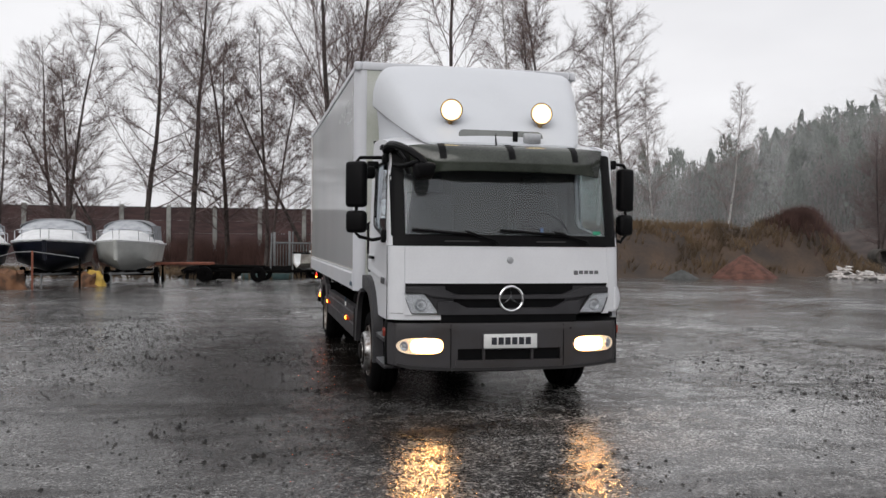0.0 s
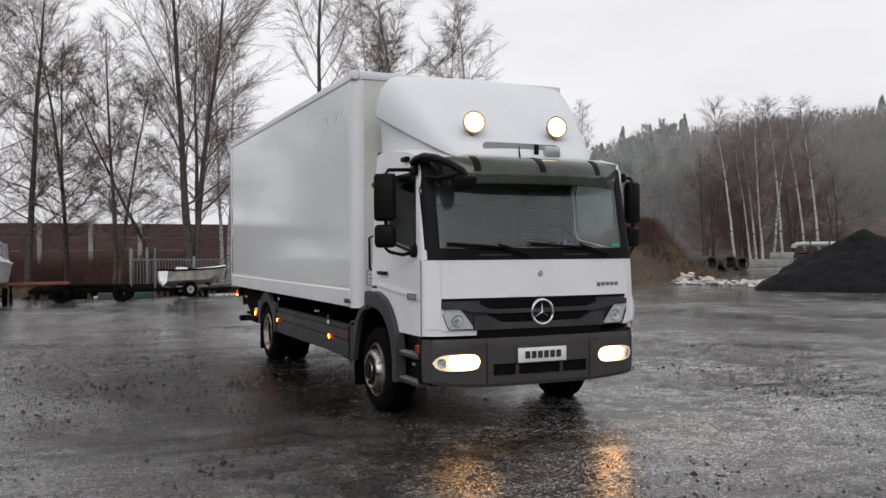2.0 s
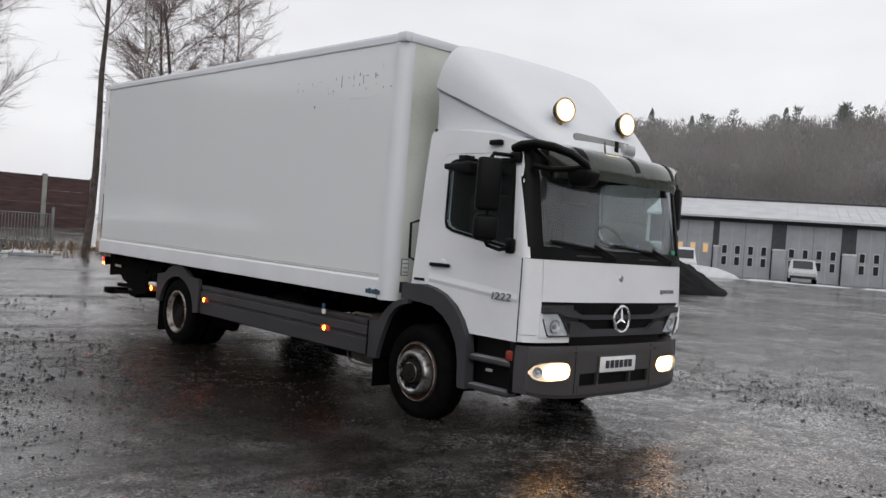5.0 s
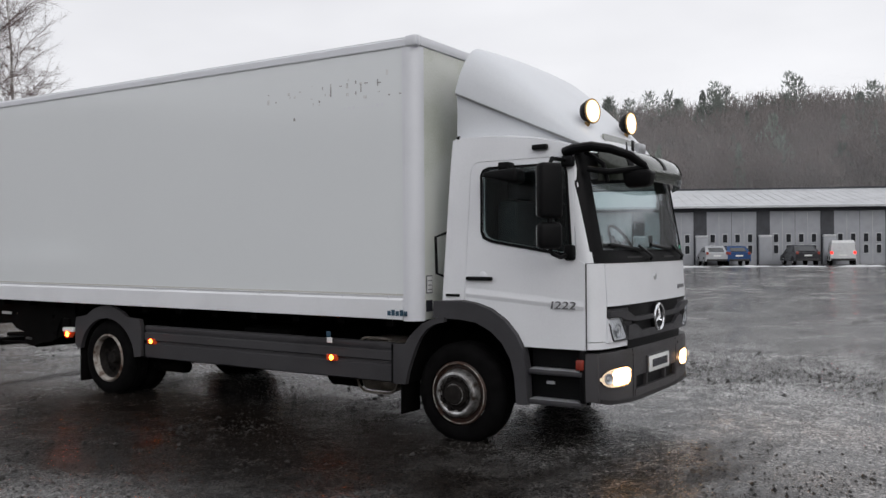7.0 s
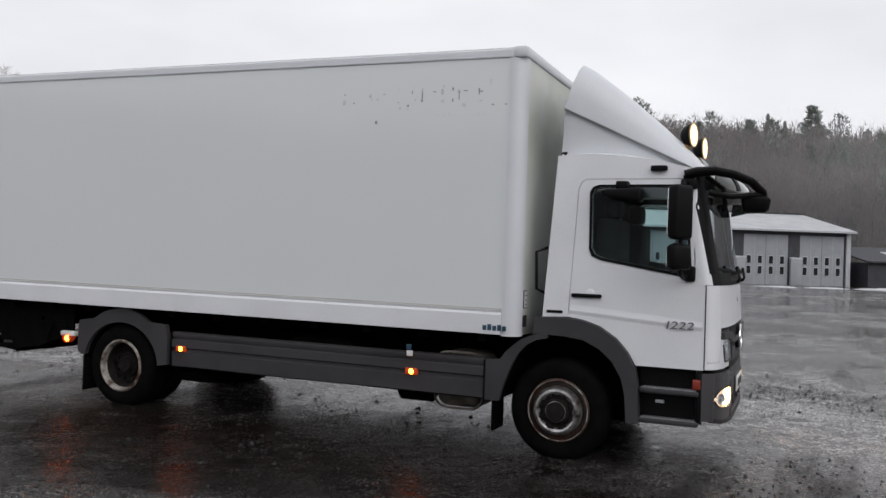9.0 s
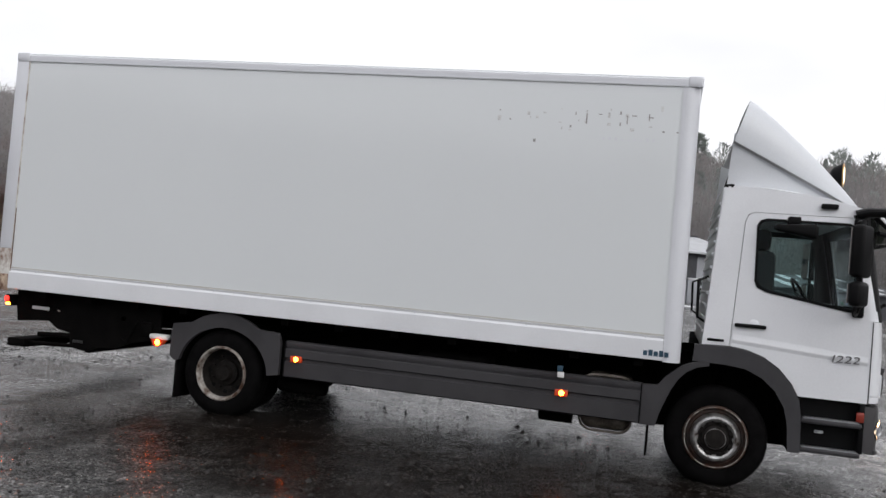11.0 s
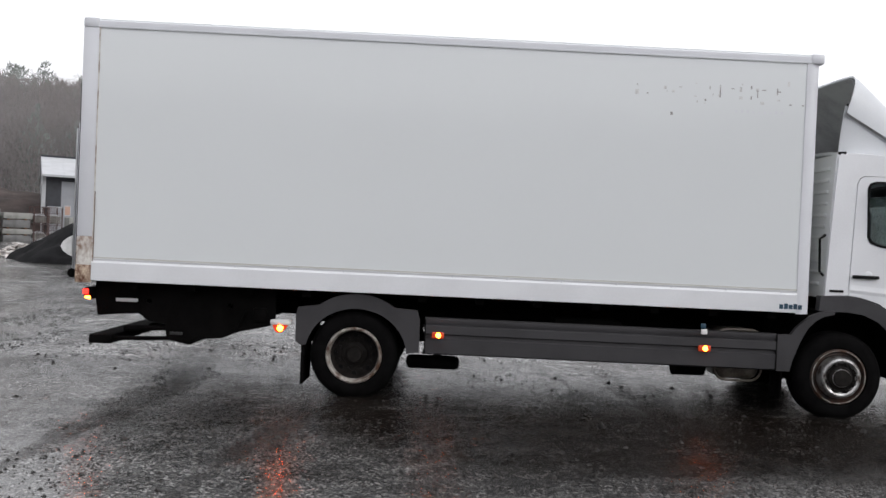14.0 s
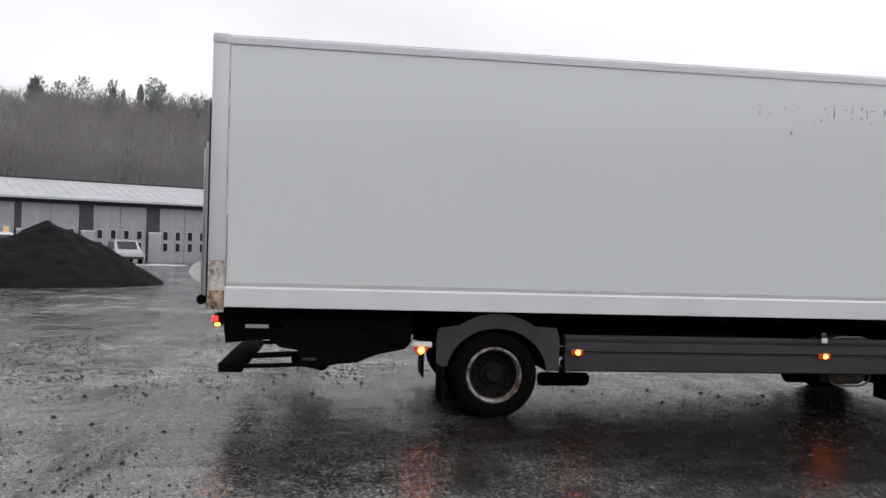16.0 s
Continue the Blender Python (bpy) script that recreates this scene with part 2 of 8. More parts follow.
M_CONCRETE = mat("concrete", (0.27, 0.27, 0.255), 0.85, var=0.18, scale=2.5, bump=0.4, bscale=30)
M_SLAB = mat("dark_wet_concrete", (0.15, 0.15, 0.15), 0.8, var=0.2, scale=2.5, bump=0.4, bscale=30)
M_STEELRUST = mat("rusty_brown_steel", (0.060, 0.030, 0.026), 0.7, var=0.3, scale=4, bump=0.2, bscale=30)
M_GALVPALE = mat("pale_galvanised_sheet", (0.42, 0.42, 0.43), 0.5, metal=0.2, var=0.12, scale=3)
M_SACK = mat("orange_plastic_sack", (0.75, 0.26, 0.05), 0.6, var=0.25, scale=9)
M_BRUSH = mat("red_brown_brushwood", (0.092, 0.072, 0.066), 0.95, var=0.3, scale=0.5, col2=(0.052, 0.043, 0.041), stain=0.48, bump=1.0, bscale=5, streak=(1, 1, 3))
M_PIPE = mat("mossy_dark_concrete", (0.055, 0.048, 0.040), 0.9, var=0.3, scale=3, bump=0.4, bscale=25)
M_PANEL = mat("brown_barrier_boards", (0.070, 0.036, 0.035), 0.75, var=0.22, scale=0.8, bump=0.3, bscale=14, rand=0.12, streak=(1, 1, 6))
M_DOORPANEL = mat("light_grey_door_panel", (0.30, 0.31, 0.335), 0.5, var=0.06, scale=1.5)
M_PIER = mat("dark_slate_cladding", (0.036, 0.038, 0.046), 0.6, var=0.15, scale=2)
M_ROOF = mat("snow_dusted_roof_sheet", (0.50, 0.51, 0.53), 0.6, var=0.08, scale=0.7)
M_TRIM = mat("grey_white_trim", (0.45, 0.46, 0.48), 0.5, var=0.08)
M_WINDOW = mat("dark_door_window", (0.022, 0.024, 0.028), 0.12, var=0.1)
M_WARMWIN = lit("window_with_warm_light", (0.80, 0.50, 0.22), 0.24)
M_DIMWIN = lit("window_with_dim_light", (0.45, 0.30, 0.24), 0.12)
M_BARK = mat("grey_brown_bark", (0.070, 0.055, 0.050), 0.9, var=0.3, scale=5, bump=0.6, bscale=20)
M_TWIG = mat("purple_brown_twigs", (0.150, 0.108, 0.103), 0.9, var=0.2, scale=1.0)
M_TWIGPALE = mat("grey_brown_birch_twigs", (0.21, 0.165, 0.155), 0.9, var=0.2, scale=1.0)
M_BIRCH = mat("white_birch_bark", (0.50, 0.48, 0.46), 0.8, var=0.3, scale=3.5, col2=(0.05, 0.045, 0.045), stain=0.46, bump=0.3, streak=(1, 1, 2.5))
# haze is put into the pale base colours of twigs and needles
M_FOREST = mat("haze_pale_twigs", (0.215, 0.194, 0.187), 0.95, var=0.3, scale=0.06, col2=(0.172, 0.152, 0.145), stain=0.47)
M_CONIFER = mat("haze_pale_needles", (0.225, 0.250, 0.225), 0.95, var=0.3, scale=0.3)
for _m in (M_FOREST, M_CONIFER):                       # thin twigs and needles pass light on
    _nt = _m.node_tree
    _p = _nt.nodes["Principled BSDF"]
    _tr, _mx = _nt.nodes.new("ShaderNodeBsdfTranslucent"), _nt.nodes.new("ShaderNodeMixShader")
    _mx.inputs["Fac"].default_value = 0.5
    _nt.links.new(_p.inputs["Base Color"].links[0].from_socket, _tr.inputs["Color"])
    _nt.links.new(_p.outputs[0], _mx.inputs[1])
    _nt.links.new(_tr.outputs[0], _mx.inputs[2])
    _nt.links.new(_mx.outputs[0], _nt.nodes["Material Output"].inputs["Surface"])
# trunks and slope paled as well, to paint in haze
M_FORESTTRUNK = mat("haze_pale_trunks", (0.165, 0.148, 0.142), 0.9, var=0.3, scale=0.5)
M_HILL = mat("haze_pale_leaf_litter", (0.110, 0.098, 0.090), 0.95, var=0.25, scale=0.10, col2=(0.085, 0.077, 0.070), bump=0.6, bscale=2)
M_HULLDARK = mat("dark_navy_hull", (0.010, 0.012, 0.022), 0.3, var=0.15, scale=2)
M_HULLWHITE = mat("off_white_hull", (0.50, 0.51, 0.49), 0.35, var=0.1, scale=2)
M_HULLCREAM = mat("cream_hull_with_grime", (0.42, 0.40, 0.37), 0.4, var=0.2, scale=4, col2=(0.22, 0.20, 0.18), stain=0.48)
M_DECK = mat("white_boat_deck", (0.78, 0.79, 0.80), 0.4, var=0.08, scale=3)
M_CANVAS = mat("grey_boat_canopy", (0.26, 0.27, 0.29), 0.8, var=0.15, scale=4)
M_CARWHITE = mat("white_car_paint", (0.62, 0.63, 0.64), 0.25, var=0.05)
M_CARBLUE = mat("blue_car_paint", (0.02, 0.06, 0.17), 0.25, var=0.05)
M_CARBLACK = mat("black_car_paint", (0.02, 0.02, 0.024), 0.25, var=0.05)
M_CARSILVER = mat("silver_car_paint", (0.42, 0.43, 0.45), 0.25, var=0.05)
M_CARGLASS = mat("dark_car_glass", (0.02, 0.024, 0.028), 0.08, var=0.05)
# the sky's reflection in boat glass, painted as a silvery grey
M_SILVERGLASS = mat("glass_with_painted_sky", (0.40, 0.42, 0.45), 0.15, var=0.15, scale=4)
M_TARP = mat("orange_brown_tarpaulin", (0.17, 0.080, 0.038), 0.7, var=0.5, scale=4)
M_YELLOW = mat("yellow_plastic_sheet", (0.55, 0.36, 0.06), 0.6, var=0.2, scale=6)
M_ORANGE = mat("red_orange_paint", (0.26, 0.085, 0.05), 0.6, var=0.15, scale=5)
M_TEAL = mat("teal_plastic", (0.045, 0.085, 0.085), 0.5, var=0.2, scale=5)
M_SHRUB = mat("reddish_shrub_twigs", (0.115, 0.060, 0.050), 0.9, var=0.25, scale=1.2)


def ground_material():
    m = bpy.data.materials.new("wet_gravel")
    m.use_nodes = True
    nt = m.node_tree
    p = nt.nodes["Principled BSDF"]
    co = nt.nodes.new("ShaderNodeTexCoord")

    def tex(kind, scale, detail=6.0, rough=0.6):
        n = nt.nodes.new(kind)
        n.inputs["Scale"].default_value = scale
        if kind == "ShaderNodeTexNoise":
            n.inputs["Detail"].default_value, n.inputs["Roughness"].default_value = detail, rough
        nt.links.new(co.outputs["Object"], n.inputs["Vector"])
        return n

    def rng(src, a, b, c, d):
        r = nt.nodes.new("ShaderNodeMapRange")
        for k, v in zip(("From Min", "From Max", "To Min", "To Max"), (a, b, c, d)):
            r.inputs[k].default_value = v
        nt.links.new(src, r.inputs["Value"])
        return r.outputs["Result"]

    def mathn(op, a, b):
        n = nt.nodes.new("ShaderNodeMath")
        n.operation = op
        for k, v in enumerate((a, b)):
            if isinstance(v, float):
                n.inputs[k].default_value = v
            else:
                nt.links.new(v, n.inputs[k])
        return n.outputs[0]
    broad = tex("ShaderNodeTexNoise", 0.13, 4.0).outputs["Fac"]
    mid = tex("ShaderNodeTexNoise", 0.55, 8.0, 0.68).outputs["Fac"]
    lump = tex("ShaderNodeTexNoise", 4.5, 5.0, 0.62).outputs["Fac"]
    fine = tex("ShaderNodeTexNoise", 30.0, 4.0, 0.7).outputs["Fac"]
    cell = tex("ShaderNodeTexVoronoi", 68.0)
    grit = cell.outputs["Distance"]
    tone = nt.nodes.new("ShaderNodeSeparateColor")
    nt.links.new(cell.outputs["Color"], tone.inputs["Color"])
    grit2 = tex("ShaderNodeTexVoronoi", 23.0).outputs["Distance"]
    # three states: standing water, wet film over fines, coarse open gravel
    level = mathn("ADD", mathn("MULTIPLY", broad, 0.45), mathn("ADD", mathn("MULTIPLY", mid, 0.40), mathn("MULTIPLY", lump, 0.15)))
    pool = rng(mathn("ADD", level, mathn("MULTIPLY", fine, 0.06)), 0.485, 0.425, 0.0, 1.0)
    coarse = rng(mathn("ADD", level, mathn("MULTIPLY", fine, 0.10)), 0.535, 0.60, 0.0, 1.0)
    rp = nt.nodes.new("ShaderNodeValToRGB")
    e = rp.color_ramp.elements
    e[0].position, e[0].color = 0.36, (0.0045, 0.0037, 0.0032, 1)
    e[1].position, e[1].color = 0.68, (0.018, 0.0144, 0.0121, 1)
    nt.links.new(mathn("ADD", mathn("MULTIPLY", lump, 0.5), mathn("MULTIPLY", fine, 0.5)), rp.inputs["Fac"])
    # thin grey slush over the yard, thinned to paint in the truck's dark reflection
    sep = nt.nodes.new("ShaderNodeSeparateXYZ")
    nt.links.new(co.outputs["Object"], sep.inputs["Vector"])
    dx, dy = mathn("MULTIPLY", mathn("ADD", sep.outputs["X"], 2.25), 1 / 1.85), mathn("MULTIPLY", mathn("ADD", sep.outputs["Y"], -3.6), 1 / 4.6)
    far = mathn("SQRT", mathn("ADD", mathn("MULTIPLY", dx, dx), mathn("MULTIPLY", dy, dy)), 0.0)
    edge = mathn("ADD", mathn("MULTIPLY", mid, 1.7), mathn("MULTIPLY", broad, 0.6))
    off_reflection = rng(mathn("ADD", far, edge), 1.72, 2.68, 0.0, 1.0)
    # ruts: long rough stripes where wheels have torn the surface; glaze: patches of grey ice
    rmap = nt.nodes.new("ShaderNodeMapping")
    rmap.inputs["Rotation"].default_value = (0, 0, radians(28))
    rmap.inputs["Scale"].default_value = (0.16, 1.0, 1.0)
    nt.links.new(co.outputs["Object"], rmap.inputs["Vector"])
    rutn = nt.nodes.new("ShaderNodeTexNoise")
    rutn.inputs["Scale"].default_value, rutn.inputs["Detail"].default_value, rutn.inputs["Roughness"].default_value = 1.1, 7.0, 0.66
    nt.links.new(rmap.outputs["Vector"], rutn.inputs["Vector"])
    rut = rng(mathn("ADD", rutn.outputs["Fac"], mathn("MULTIPLY", fine, 0.12)), 0.60, 0.70, 0.0, 1.0)
    glaze = rng(mathn("ADD", tex("ShaderNodeTexNoise", 0.33, 8.0, 0.62).outputs["Fac"], mathn("MULTIPLY", fine, 0.10)), 0.52, 0.63, 0.0, 1.0)
    film = rng(mathn("ADD", mathn("MULTIPLY", lump, 0.35), mathn("ADD", mathn("MULTIPLY", mid, 0.30), mathn("MULTIPLY", fine, 0.75))), 0.62, 0.76, 0.0, 0.95)
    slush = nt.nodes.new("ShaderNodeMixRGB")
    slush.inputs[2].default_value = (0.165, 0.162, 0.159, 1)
    nt.links.new(mathn("MULTIPLY", off_reflection, mathn("MULTIPLY", mathn("MAXIMUM", film, mathn("MULTIPLY", glaze, 0.40)), rng(rut, 0.0, 1.0, 1.0, 0.15))), slush.inputs[0])
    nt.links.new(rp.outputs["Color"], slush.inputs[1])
    ice = nt.nodes.new("ShaderNodeMixRGB")                # untouched ice on the far side of the truck and behind it
    ice.inputs[2].default_value = (0.36, 0.355, 0.35, 1)
    strip = mathn("MULTIPLY", rng(sep.outputs["X"], 0.1, 0.9, 0.0, 1.0), rng(sep.outputs["X"], 4.5, 9.0, 1.0, 0.0))
    strip = mathn("MULTIPLY", strip, rng(mathn("ABSOLUTE", mathn("ADD", sep.outputs["Y"], -5.5), 0.0), 5.5, 8.0, 1.0, 0.0))
    strip = mathn("MULTIPLY", strip, rng(mathn("ADD", mathn("MULTIPLY", mid, 0.6), mathn("ADD", mathn("MULTIPLY", lump, 0.25), mathn("MULTIPLY", fine, 0.35))), 0.56, 0.68, 0.0, 0.75))
    nt.links.new(strip, ice.inputs[0])
    nt.links.new(slush.outputs["Color"], ice.inputs[1])
    stone = nt.nodes.new("ShaderNodeMixRGB")              # every pebble of the gravel has a tone of its own
    stone.blend_type = "MULTIPLY"
    stone.inputs[0].default_value = 1.0
    nt.links.new(ice.outputs["Color"], stone.inputs[1])
    nt.links.new(rng(mathn("MULTIPLY", tone.outputs["Red"], tone.outputs["Red"]), 0.0, 1.0, 0.25, 2.6), stone.inputs[2])
    nt.links.new(stone.outputs["Color"], p.inputs["Base Color"])
    rough = mathn("ADD", rng(coarse, 0.0, 1.0, 0.09, 0.20), rng(fine, 0.3, 0.7, -0.02, 0.06))
    rough = mathn("ADD", rough, rng(tone.outputs["Green"], 0.0, 1.0, -0.03, 0.14))
    rough = mathn("ADD", mathn("MULTIPLY", rough, rng(pool, 0.0, 1.0, 1.0, 0.40)), rng(rut, 0.0, 1.0, 0.0, 0.12))
    rough = mathn("MULTIPLY", rough, rng(mathn("MULTIPLY", glaze, off_reflection), 0.0, 1.0, 1.0, 0.65))
    rough = mathn("ADD", rough, rng(off_reflection, 0.0, 1.0, 0.02, 0.0))
    rough = mathn("MULTIPLY", rough, 0.92)
    nt.links.new(rough, p.inputs["Roughness"])
    nt.links.new(mathn("MULTIPLY", mathn("ADD", rng(off_reflection, 0.0, 1.0, 0.075, 0.54), mathn("MULTIPLY", pool, 0.05)), rng(rut, 0.0, 1.0, 1.0, 0.40)), p.inputs["Specular IOR Level"])      # less gloss inside the painted reflection
    stones = mathn("ADD", mathn("MULTIPLY", grit, 0.45), mathn("ADD", mathn("MULTIPLY", grit2, 0.45), mathn("MULTIPLY", fine, 0.45)))
    height = mathn("MULTIPLY", stones, rng(coarse, 0.0, 1.0, 0.32, 1.0))
    height = mathn("ADD", height, mathn("ADD", mathn("MULTIPLY", lump, 1.0), mathn("MULTIPLY", mathn("MULTIPLY", rut, fine), 1.2)))
    height = mathn("MULTIPLY", height, rng(pool, 0.0, 1.0, 1.0, 0.15))
    height = mathn("MULTIPLY", height, mathn("MULTIPLY", rng(mathn("MULTIPLY", glaze, off_reflection), 0.0, 1.0, 1.0, 0.50), rng(off_reflection, 0.0, 1.0, 1.15, 0.75)))
    swell = tex("ShaderNodeTexNoise", 1.5, 2.0, 0.5).outputs["Fac"]      # shallow hollows left by wheels
    height = mathn("ADD", height, mathn("MULTIPLY", swell, 1.2))
    bp = nt.nodes.new("ShaderNodeBump")
    bp.inputs["Strength"].default_value, bp.inputs["Distance"].default_value = 0.40, 0.02
    nt.links.new(height, bp.inputs["Height"])
    nt.links.new(bp.outputs["Normal"], p.inputs["Normal"])
    return m


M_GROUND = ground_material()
M_PEBBLE = mat("wet_pebbles", (0.040, 0.036, 0.033), 0.6, var=0.4, scale=25.0, col2=(0.005, 0.005, 0.005), stain=0.56, spec=0.25)


# ---------------------------------------------------------------- mesh helpers
def put(name, bm, material, parent=None, label="", sharp=32):
    me = bpy.data.meshes.new(name)
    bm.normal_update()
    bm.to_mesh(me)
    bm.free()
    me.materials.append(material)
    for p in me.polygons:
        p.use_smooth = True
    me.set_sharp_from_angle(angle=radians(sharp))
    ob = new(name, me)
    if parent:
        ob.parent = parent
    if label:
        ob["label"] = label
    return ob


def part(name, bm, material, parent, label=""):
    return put(name, bm, material, parent, label)


def thing(name, label, category, m=None, group="", kind=""):
    ob = new(name)
    ob.empty_display_size = 0.1
    if m:
        ob.matrix_basis = m
    return tagged(ob, label, category, group, kind)


def B():
    return bmesh.new()


def box(bm, x0, x1, y0, y1, z0, z1, bev=0.0, seg=2, m=None):
    r = bmesh.ops.create_cube(bm, size=1.0)
    vs = r["verts"]
    bmesh.ops.scale(bm, verts=vs, vec=(x1 - x0, y1 - y0, z1 - z0))
    bmesh.ops.translate(bm, verts=vs, vec=((x0 + x1) / 2, (y0 + y1) / 2, (z0 + z1) / 2))
    if m:
        bmesh.ops.transform(bm, matrix=m, verts=vs)
    if bev:
        es = list({e for v in vs for e in v.link_edges})
        bmesh.ops.bevel(bm, geom=es, offset=bev, segments=seg, affect="EDGES", profile=0.5)
    return bm


def tube(bm, pts, r, n=8, r1=None, caps=True, flat=1.0):
    """A round bar along points; the radius goes from r to r1."""
    pts = [Vector(p) for p in pts]
    r1 = r if r1 is None else r1
    rings = []
    up = None
    for i, p in enumerate(pts):
        d = (pts[min(i + 1, len(pts) - 1)] - pts[max(i - 1, 0)]).normalized()
        if up is None:
            up = Vector((0, 0, 1)) if abs(d.z) < 0.9 else Vector((1, 0, 0))
        s = d.cross(up).normalized()
        up = s.cross(d).normalized()
        q = r + (r1 - r) * i / max(1, len(pts) - 1)
        rings.append([bm.verts.new(p + s * (q * math.cos(2 * math.pi * k / n)) + up * (q * flat * math.sin(2 * math.pi * k / n))) for k in range(n)])
    for a, b in zip(rings, rings[1:]):
        for k in range(n):
            bm.faces.new((a[k], a[(k + 1) % n], b[(k + 1) % n], b[k]))
    if caps and n > 2:
        bm.faces.new(rings[0][::-1])
        bm.faces.new(rings[-1])
    return bm


def lathe(bm, profile, centre, axis="x", n=32, sgn=1):
    """Turn (radius, offset) pairs round an axis through centre; offsets run along the axis times sgn."""
    rings = []
    for r, o in profile:
        ring = []
        for k in range(n):
            a = 2 * math.pi * k / n
            c, s = r * math.cos(a), r * math.sin(a)
            v = {"x": (sgn * o, c, s), "y": (c, sgn * o, s), "z": (c, s, sgn * o)}[axis]
            ring.append(bm.verts.new(Vector(centre) + Vector(v)))
        rings.append(ring)
    for a, b in zip(rings, rings[1:]):
        for k in range(n):
            bm.faces.new((a[k], a[(k + 1) % n], b[(k + 1) % n], b[k]))
    bmesh.ops.remove_doubles(bm, verts=[v for r in rings for v in r], dist=1e-5)
    bmesh.ops.recalc_face_normals(bm, faces=bm.faces[:])
    return bm


def sheet(bm, f, us, vs, thick=None):
    """A surface f(u, v) over the given steps; thick: a vector or a function (u, v) -> vector to the far side, which closes it into a solid."""
    def layer(off):
        return [[bm.verts.new(Vector(f(u, v)) + (Vector(off(u, v)) if off else Vector())) for v in vs] for u in us]
    a = layer(None)
    nu, nv = len(us), len(vs)
    for i in range(nu - 1):
        for j in range(nv - 1):
            bm.faces.new((a[i][j], a[i + 1][j], a[i + 1][j + 1], a[i][j + 1]))
    if thick is not None:
        off = thick if callable(thick) else (lambda u, v: thick)
        b = layer(off)
        for i in range(nu - 1):
            for j in range(nv - 1):
                bm.faces.new((b[i][j], b[i][j + 1], b[i + 1][j + 1], b[i + 1][j]))
        rim = [(i, 0) for i in range(nu)] + [(nu - 1, j) for j in range(1, nv)] + [(i, nv - 1) for i in range(nu - 2, -1, -1)] + [(0, j) for j in range(nv - 2, 0, -1)]
        for k, (i, j) in enumerate(rim):
            i2, j2 = rim[(k + 1) % len(rim)]
            bm.faces.new((a[i][j], b[i][j], b[i2][j2], a[i2][j2]))
    bmesh.ops.recalc_face_normals(bm, faces=bm.faces[:])
    return bm


def plate(bm, outer, holes, f, thick):
    """A flat figure (u, v) with holes, carried to space by f, and thickened by the vector thick."""
    loops = []
    for loop in [outer] + list(holes):
        vs = [bm.verts.new((u, v, 0)) for u, v in loop]
        loops.append([bm.edges.new((vs[i], vs[(i + 1) % len(vs)])) for i in range(len(vs))])
    edges = [e for l in loops for e in l]
    r = bmesh.ops.triangle_fill(bm, use_beauty=True, use_dissolve=False, edges=edges)
    faces = [g for g in r["geom"] if isinstance(g, bmesh.types.BMFace)]
    vs = list({v for fa in faces for v in fa.verts})
    for v in vs:
        v.co = f(v.co.x, v.co.y)
    ex = bmesh.ops.extrude_face_region(bm, geom=faces)
    bmesh.ops.translate(bm, vec=thick, verts=[g for g in ex["geom"] if isinstance(g, bmesh.types.BMVert)])
    bmesh.ops.recalc_face_normals(bm, faces=bm.faces[:])
    return bm


def steps(a, b, n):
    return [a + (b - a) * i / n for i in range(n + 1)]


def rounded(x0, x1, y0, y1, r, n=4):
    """A rounded rectangle as a loop of points; r: one radius or four (from low left, counter-clockwise)."""
    rs = (r,) * 4 if isinstance(r, (int, float)) else r
    out = []
    for (cx, cy, a0), q in zip(((x0, y0, 180), (x1, y0, 270), (x1, y1, 0), (x0, y1, 90)), rs):
        ox = cx + q if cx == x0 else cx - q
        oy = cy + q if cy == y0 else cy - q
        for k in range(n + 1):
            a = radians(a0 + 90 * k / n)
            out.append((ox + q * math.cos(a), oy + q * math.sin(a)))
    return out


def writing(text, size, m, material, parent, name="lettering", depth=0.004, squeeze=1.0):
    """Raised letters as a mesh. They read along local x, up along local y."""
    cu = bpy.data.curves.new(name, "FONT")
    cu.body, cu.size, cu.extrude = text, size, depth
    cu.align_x, cu.align_y = "CENTER", "CENTER"
    tmp = new(name, cu)
    me = bpy.data.meshes.new_from_object(tmp)
    bpy.data.objects.remove(tmp)
    bpy.data.curves.remove(cu)
    me.transform(m @ Matrix.Diagonal((squeeze, 1, 1, 1)))
    me.materials.append(material)
    ob = new(name, me)
    ob.parent = parent
    return ob

# ---------------------------------------------------------------- ground
def ground_height(x, y):
    t = min(1.0, max(0.0, (x + 0.3 * y - 30) / 25))
    h = 0.41 * t * t * (3 - 2 * t)
    d = min(1.0, math.hypot(x, y - 5) / 14)
    n = noise.noise(Vector((x * 0.22, y * 0.22, 0))) * 0.022 + noise.noise(Vector((x * 0.9, y * 0.9, 3))) * 0.010
    if d < 1.0 or abs(x) < 25:
        n += noise.noise(Vector((x * 2.6, y * 2.6, 6))) * 0.0065 + noise.noise(Vector((x * 6.1, y * 6.1, 8))) * 0.004
    h += n * (0.35 + 0.65 * d)
    return h + 0.03 * (1 - d * d * (3 - 2 * d))


def spread(lo, hi, a, b, fine, grow):
    """Coordinates: even steps between a and b, growing outside up to lo and hi."""
    mid = steps(a, b, int((b - a) / fine))
    out, s, v = [], fine, b
    while v < hi:
        s *= grow
        v = min(hi, v + s)
        out.append(v)
    low, s, v = [], fine, a
    while v > lo:
        s *= grow
        v = max(lo, v - s)
        low.append(v)
    return low[::-1] + mid + out


